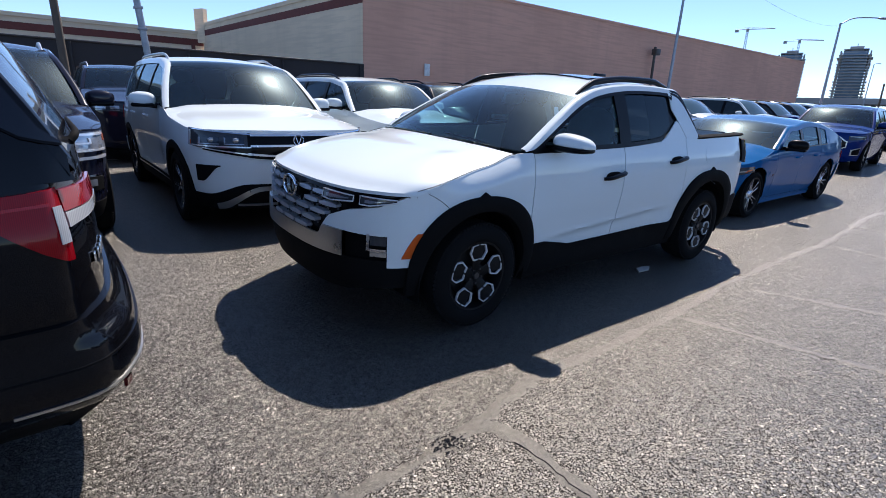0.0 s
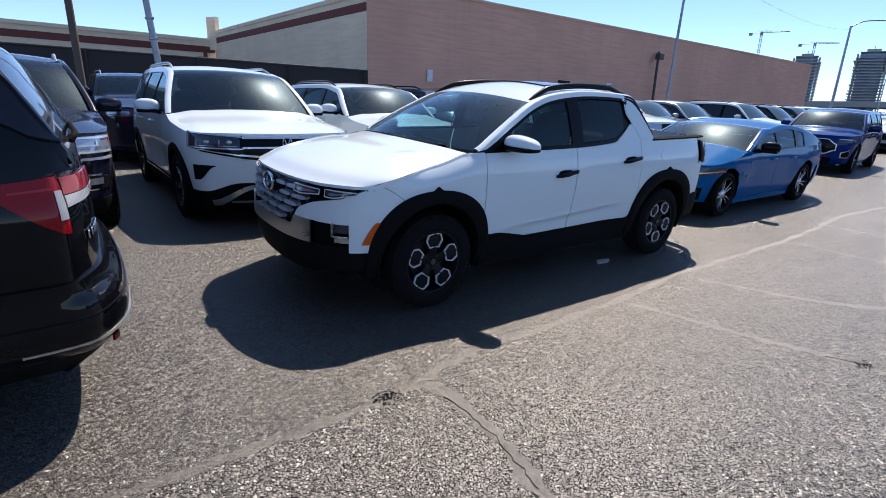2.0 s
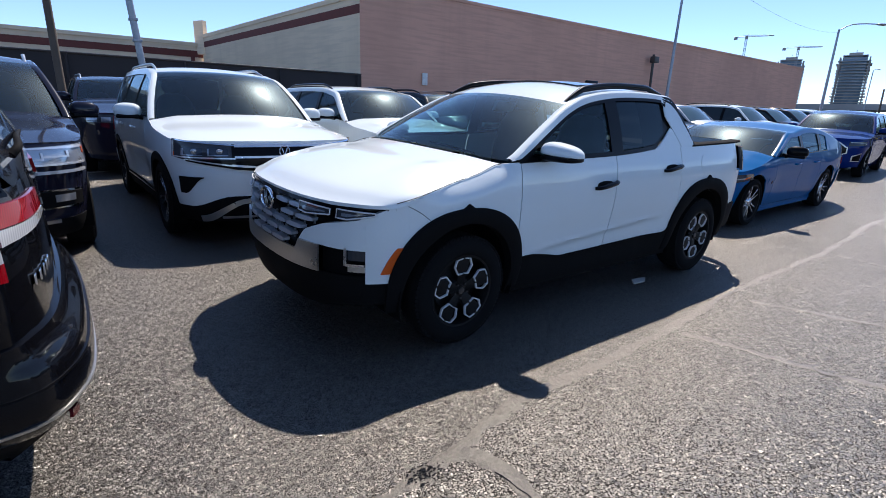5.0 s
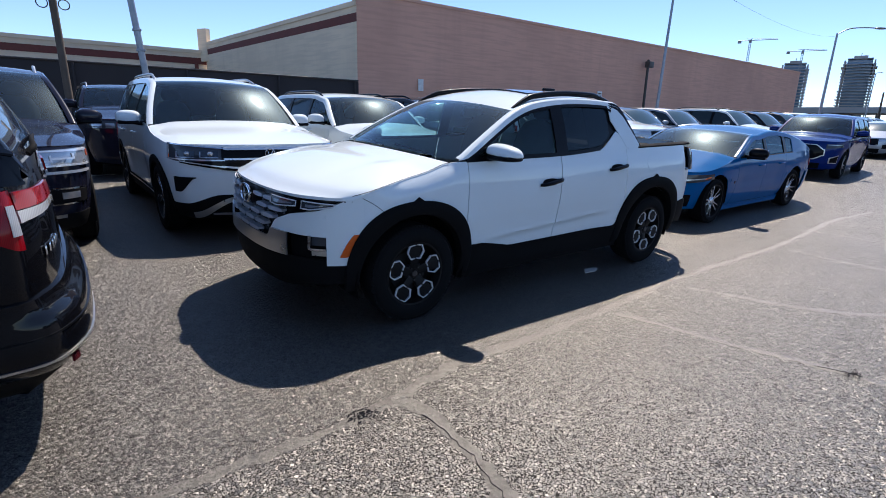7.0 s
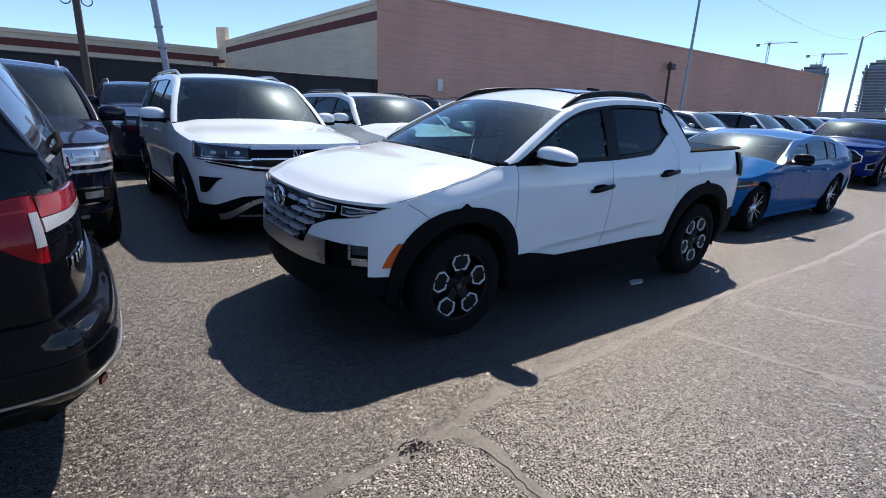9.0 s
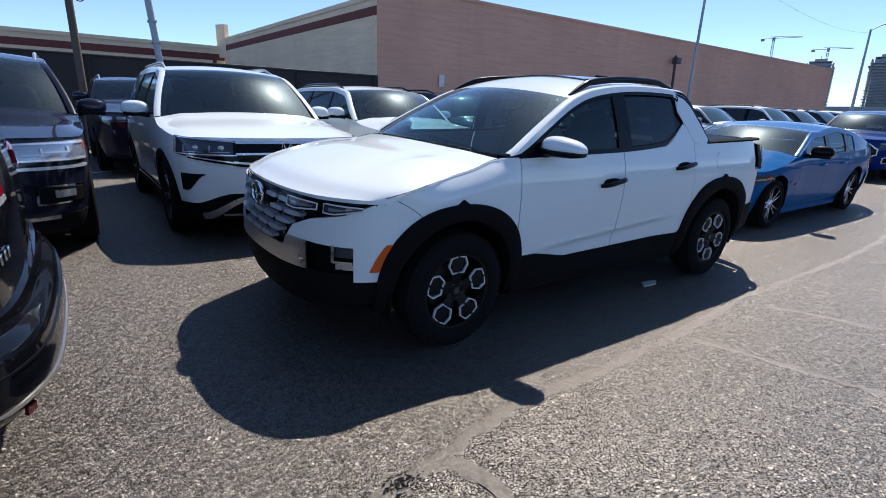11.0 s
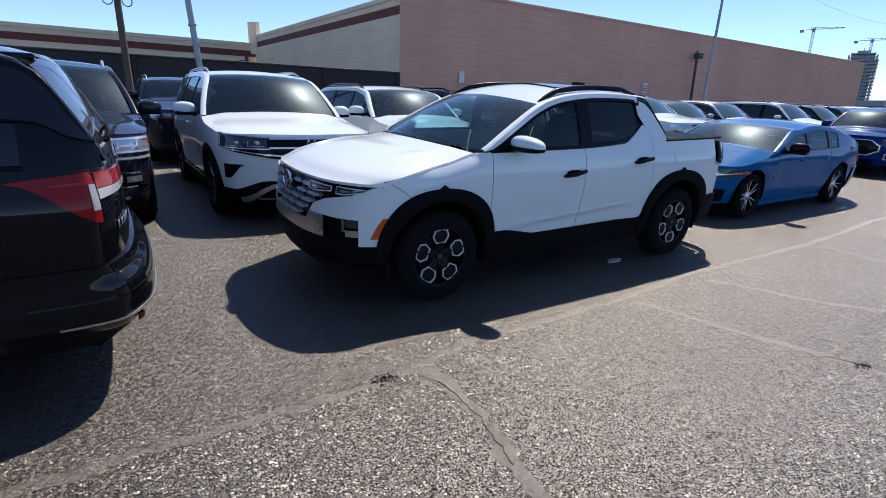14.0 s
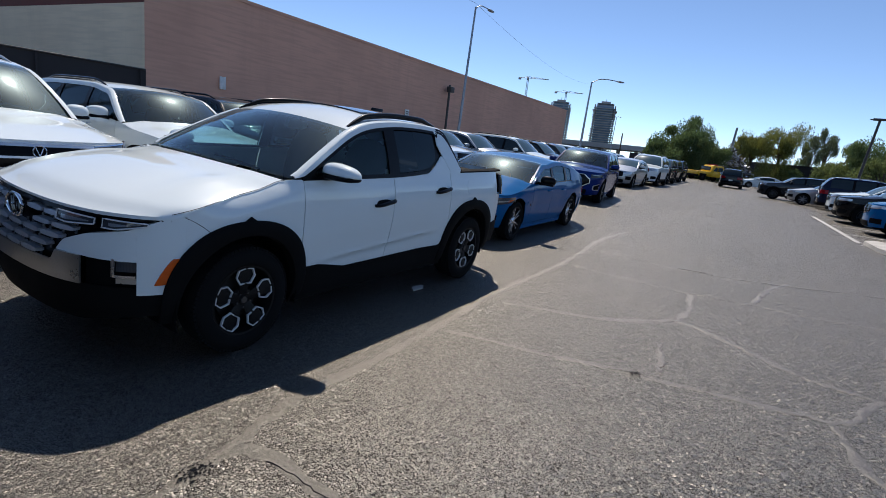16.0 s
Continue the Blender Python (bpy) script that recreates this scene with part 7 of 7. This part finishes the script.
for x, y, h, lean in ((78.0, 15.0, 5.2, 0.0), (95.0, 12.5, 5.0, 0.2), (110.0, 10.5, 8.5, 0.5)):
    post("utility_pole", "thin far utility pole", "pole", (x, y, 0.3), (x + lean, y, h + 0.4), 0.13, 0.09, TIMBER, 8)
street_lamp((150.0, 34.5, 0.3), (151.0, 34.5, 13.5), (2.0, -0.5, 0.0), "far thin street lamp", 0.12)


# ---- towers and cranes on the skyline ----
def tower(label, x, y, w, d, h, n, glazed, turn):
    rnd = random.Random(int(x))
    t = thing("tower", label, "building", pose(x, y, 0, 0, 0, turn))
    bm = bmesh.new()
    box(bm, -w * 0.36, w * 0.36, -d * 0.36, d * 0.36, 0, h * 0.97)
    part("core", bm, BLUEGLASS, t)
    for k in range(n):
        z = h * (k + 1) / n
        e = 0.5 if k < n - 2 else 0.38
        f = 1.0 if glazed else rnd.uniform(0.93, 1.06)
        part("floor_slab", boxed(-w * e * f, w * e * f, -d * e * f, d * e * f, z - h / n * (0.24 if not glazed else 0.34), z), RAW_CONC, t)
    for i in range(5):
        for g in (-1, 1):
            xx = -w * 0.42 + w * 0.84 * i / 4
            part("column", boxed(xx - 0.9, xx + 0.9, g * d * 0.43 - 0.9, g * d * 0.43 + 0.9, 0, h * 0.97), RAW_CONC, t)
    part("lift_head", boxed(-w * 0.2, w * 0.15, -d * 0.2, d * 0.2, h * 0.96, h * 1.04), RAW_CONC, t)
    bm = bmesh.new()
    tube(bm, [(w * 0.1, 0, h), (w * 0.1, 0, h * 1.09)], 0.5, 6)
    part("mast", bm, STEEL, t)
    return t


def crane(x, y, h, jib, counter, turn, label):
    t = thing("tower_crane", label, "crane", pose(x, y, 0, 0, 0, turn))
    s = 1.1
    bm = bmesh.new()
    for a in (-s, s):
        for b in (-s, s):
            tube(bm, [(a, b, 0), (a, b, h)], 0.28, 5)
    k = 0
    z = 0.0
    while z < h - 3:
        tube(bm, [(-s, -s, z), (s, -s, z + 3)], 0.16, 4)
        tube(bm, [(s, s, z), (-s, s, z + 3)], 0.16, 4)
        z += 3
    part("mast", bm, STEEL, t)
    bm = bmesh.new()
    tube(bm, [(-counter, 0, h), (jib, 0, h)], 0.45, 5)
    tube(bm, [(-counter * 0.3, 0, h + 2.2), (jib, 0, h + 0.5)], 0.3, 5)
    for i in range(int(jib / 4)):
        tube(bm, [(4 * i, 0, h), (4 * i + 2, 0, h + 2.2 * (1 - 4 * i / jib) + 0.5)], 0.2, 4)
    part("jib", bm, STEEL, t)
    part("cab", boxed(-1.5, 1.5, -1.5, 1.5, h - 3, h + 1), RAW_CONC, t)
    part("counterweight", boxed(-counter, -counter + 4, -1.2, 1.2, h - 3, h), RAW_CONC, t)
    return t


tower("far blue-glazed high-rise under construction", 822, 293, 33, 33, 83, 20, True, 20)
tower("far bare concrete high-rise under construction, ringed with slabs", 960, 259, 40, 40, 98, 24, False, 14)
crane(735, 318, 106, 30, 14, -70, "far thin tower crane over the store roof")
crane(808, 282, 97, 26, 18, -68, "far thin tower crane beside the towers")
far_bridge = thing("far_deck", "far pale concrete parking deck", "building", pose(300, 85, 0, 0, 0, 0))
part("deck", boxed(-20, 20, -60, 30, 7.5, 9.0), RAW_CONC, far_bridge)
for k in range(9):
    part("deck_column", boxed(-1, 1, -58 + 10 * k, -56.5 + 10 * k, 0, 7.5), RAW_CONC, far_bridge)
part("deck_rail", boxed(-20, -19.5, -60, 30, 9.0, 10.0), RAW_CONC, far_bridge)

# overhead cable
t = thing("overhead_cable", "thin sagging overhead cable", "cable")
bm = bmesh.new()
tube(bm, [(19.9 + (67 - 19.9) * u, 9 + 8.5 * u, 7.9 + 3.0 * u - 3.2 * u * (1 - u)) for u in (i / 30 for i in range(31))], 0.006, 5)
part("wire", bm, BROWNPOLE, t)
t = thing("overhead_cable", "thin sagging overhead cable", "cable")
bm = bmesh.new()
tube(bm, [(19.9 - 40 * u, 9 + 3 * u, 7.9 + 2.2 * u - 2.5 * u * (1 - u)) for u in (i / 30 for i in range(31))], 0.006, 5)
part("wire", bm, BROWNPOLE, t)


# ---- lane edge: stall lines and kerbed island ----
def flat_bar(x0, y0, x1, y1, w):
    d = Vector((x1 - x0, y1 - y0, 0))
    n = Vector((-d.y, d.x, 0)).normalized() * w / 2
    k = max(2, int(d.length / 0.5))
    bm = bmesh.new()
    rows = []
    for i in range(k + 1):
        p = Vector((x0, y0, 0)) + d * (i / k)
        rows.append([(q.x, q.y, ground_z(q.x, q.y) + h) for q, h in ((p - n * 1.05, -0.01), (p - n, 0.005), (p + n, 0.005), (p + n * 1.05, -0.01))])
    grid(bm, rows)
    for f in bm.faces:
        if f.normal.z < 0:
            f.normal_flip()
    bmesh.ops.recalc_face_normals(bm, faces=bm.faces)
    return bm


ob = part("stall_line", flat_bar(15.8, -6.35, 24.6, -5.9, 0.14), ROADLINE)
tagged(ob, "worn white edge line along the stalls", "road marking", "painted stall lines", "structure")
ob = part("stall_line", flat_bar(-1.75, 8.2, -1.0, 8.45, 0.1), ROADLINE)
tagged(ob, "short worn white stall line between parked SUVs", "road marking", "painted stall lines", "structure")
for k in range(6):
    x = 15.2 + 2.9 * k
    ob = part("stall_line", flat_bar(x, -6.3 + 0.05 * k, x - 0.2, -10.5, 0.11), ROADLINE)
    tagged(ob, "worn white stall divider line", "road marking", "painted stall lines", "structure")
bm = bmesh.new()
pts = [(13.2, -7.2), (13.4, -6.75), (14.2, -6.5), (15.6, -6.42), (16.1, -6.7), (16.0, -7.6), (15.2, -8.4), (13.6, -8.4)]
lo_, hi_ = [bm.verts.new((x, y, ground_z(x, y) - 0.02)) for x, y in pts], [bm.verts.new((x, y, ground_z(x, y) + 0.10)) for x, y in pts]
for i in range(len(pts)):
    j = (i + 1) % len(pts)
    bm.faces.new((lo_[i], lo_[j], hi_[j], hi_[i]))
bm.faces.new(hi_)
bmesh.ops.recalc_face_normals(bm, faces=bm.faces)
ob = part("kerb_island", bm, CONCRETE)
tagged(ob, "pale concrete kerbed island by the stalls", "kerb", kind="structure")


# ---- trees and far hedge ----
LEAF_D = leafy("yellow_green_leaves", (0.15, 0.185, 0.06))
LEAF_A, LEAF_B, LEAF_C = leafy("green_leaves", (0.115, 0.165, 0.06)), leafy("olive_leaves", (0.20, 0.21, 0.05)), leafy("grey_green_leaves", (0.13, 0.155, 0.08))
BARK = rough_mat("bark", (0.09, 0.07, 0.05), 0.9, scale=4)


def leaf_crown(bm, rnd, blobs, n, size, droop=0.0):
    """Many small leaf cards set round the given clumps (centre, radii)."""
    for c, rad in blobs:
        for _ in range(n):
            q = Vector((rnd.gauss(0, 1), rnd.gauss(0, 1), rnd.gauss(0, 1))).normalized() * (rnd.random() ** 0.45)
            p = Vector(c) + Vector((q.x * rad[0], q.y * rad[1], q.z * rad[2] - droop * rnd.random() * rad[2]))
            a, b = Vector((rnd.gauss(0, 1), rnd.gauss(0, 1), rnd.gauss(0, 1))).normalized(), Vector((rnd.gauss(0, 1), rnd.gauss(0, 1), rnd.gauss(0, 1))).normalized()
            if droop:
                a = (a * 0.4 + Vector((0, 0, -1))).normalized()
            s = size * rnd.uniform(0.6, 1.4)
            v = [bm.verts.new(p + a * s), bm.verts.new(p + b * s * 0.5), bm.verts.new(p - a * s), bm.verts.new(p - b * s * 0.5)]
            bm.faces.new(v)


def tree(label, x, y, h, wide, mat, seed, droop=0.0, dense=900, trunk=0.22, low=0.25, skirt=0):
    rnd = random.Random(seed)
    z0 = ground_z(x, y)
    t = thing("tree", label, "tree", Matrix.Translation((x, y, z0)))
    bm = bmesh.new()
    tube(bm, [(0, 0, 0), (0.1, 0.05, h * 0.25), (0.05, 0.15, h * 0.5)], [trunk, trunk * 0.75, trunk * 0.45], 8)
    blobs = []
    for k in range(9):
        a, e = rnd.uniform(0, 6.28), rnd.uniform(low + 0.12, 0.86)
        r_ = wide * 0.5 * rnd.uniform(0.3, 0.85) * (1.1 - 0.5 * abs(e - 0.5))
        c = (math.cos(a) * r_, math.sin(a) * r_, h * e)
        tube(bm, [(0.08, 0.1, h * rnd.uniform(0.2, 0.42)), (c[0] * 0.5, c[1] * 0.5, h * (e * 0.75)), c], [trunk * 0.4, trunk * 0.25, trunk * 0.08], 6)
        s = wide * rnd.uniform(0.15, 0.26)
        blobs.append((c, (s, s, min(s * rnd.uniform(0.7, 1.0), h * 0.17))))
    for k in range(skirt):
        a, r_ = rnd.uniform(0, 6.28), wide * 0.5 * rnd.uniform(0.2, 0.8)
        s = wide * rnd.uniform(0.16, 0.24)
        blobs.append(((math.cos(a) * r_, math.sin(a) * r_, h * rnd.uniform(0.06, 0.4)), (s, s, h * 0.16)))
    part("trunk", bm, BARK, t)
    bm = bmesh.new()
    leaf_crown(bm, rnd, blobs, dense // 4, 0.105, droop)
    ob = part("crown", bm, mat, t, smooth=False)
    ob["kind"] = "stuff"
    return t


for i, (x, y, h, w) in enumerate(((76, 8.6, 7.6, 6.2), (77, 5.7, 9.2, 5.6), (76, 3.3, 7.8, 5.0), (74, 7.4, 6.4, 6.4), (76, 1.9, 6.2, 4.2))):
    tree("dense dark green tree at the far end of the lane", x, y, h, w, LEAF_A, 10 + i, 0.9, 6800, 0.2, 0.05, 10)
for i, (x, y, h, w) in enumerate(((88, -2.0, 9.2, 5.4), (90, -5.4, 10.6, 6.0), (87, -0.3, 8.2, 3.6))):
    tree("olive-yellow feathery tree beyond the lane", x, y, h, w, LEAF_B, 30 + i, 1.3, 7600, 0.2, 0.36, 2)
for i, (x, y, h, w) in enumerate(((92, -9.3, 9.6, 3.0), (95, -11.2, 11.2, 3.4))):
    tree("thin grey-green weeping tree beyond the lane", x, y, h, w, LEAF_C, 40 + i, 2.4, 2400, 0.2, 0.42)
for i, (x, y, h, w) in enumerate(((74, -11.2, 7.6, 5.0), (72, -13.6, 7.8, 5.2), (60, -13.4, 5.8, 5.0), (78, -16.0, 8.2, 6.0), (64, -17.8, 6.8, 6.0), (92, -9.0, 5.0, 5.0))):
    tree("green shrubby tree behind the far row", x, y, h, w, LEAF_A if i % 2 else LEAF_D, 50 + i, 0.9, 5600, 0.18, 0.15, 7)
tree("thin grey-green tree beyond the store roof", 108, 50, 15.2, 7.0, LEAF_C, 71, 0.2, 2600, 0.2, 0.4)
t = thing("far_fence", "dark screened fence at the end of the lane", "fence")
part("panel", wall_slab((98, 2.0), (80, -22), 0, 3.8, 0.12), SCREEN, t)
t = thing("hauler_container", "dark container beyond the cars", "container", Matrix.Translation((78, 12.3, 0.3)))
part("body", boxed(-2, 2, -1.8, 0.75, -0.35, 2.65, 0.03), SCREEN, t)
t = thing("scrap_heap", "tangled heap of pale metal on a low trailer", "heap", Matrix.Translation((82, 0.6, ground_z(82, 0.6))))
rnd = random.Random(5)
part("bed", boxed(-1.2, 1.2, -3.0, 3.0, 1.2, 1.6, 0.05), GREYP, t)
part("skirt", boxed(-1.0, 1.0, -2.9, 2.9, 0.1, 1.2, 0.05), SCREEN, t)
for k in range(270):
    a = Vector((rnd.uniform(-0.8, 0.8), rnd.uniform(-2.8, 2.8), 0))
    a.z = 1.6 + 3.6 * max(0, 1 - abs(a.y) / 2.8) * rnd.random() ** 0.5
    b = a + Vector((rnd.uniform(-0.4, 0.4), rnd.uniform(-0.6, 0.6), rnd.uniform(-0.5, 0.5)))
    bm = bmesh.new()
    tube(bm, [a, b], rnd.uniform(0.03, 0.11), 5)
    part("scrap_piece", bm, (STEEL, SILVERTRIM, BROWNPOLE)[k % 3], t)
bm = bmesh.new()
tube(bm, [(0, 0.3, 1.6), (0.1, -0.05, 7.6)], [0.2, 0.14], 8)
part("boom", bm, RAW_CONC, t)
# scrap of litter under the pickup
bm = bmesh.new()
vs = [bm.verts.new((x, y, z)) for x, y, z in ((-0.11, -0.03, 0.006), (-0.05, 0.035, 0.012), (0.07, 0.04, 0.008), (0.12, 0.0, 0.014), (0.05, -0.04, 0.006))]
bm.faces.new(vs)
r_ = bmesh.ops.extrude_face_region(bm, geom=bm.faces[:])
for q in [e for e in r_["geom"] if isinstance(e, bmesh.types.BMVert)]:
    q.co.z += 0.012
bmesh.ops.recalc_face_normals(bm, faces=bm.faces)
ob = part("litter_scrap", bm, CONCRETE, None, m=Matrix.Translation((2.21, -0.895, ground_z(2.2, -0.9))))
tagged(ob, "small crumpled pale scrap lying on the asphalt", "litter")
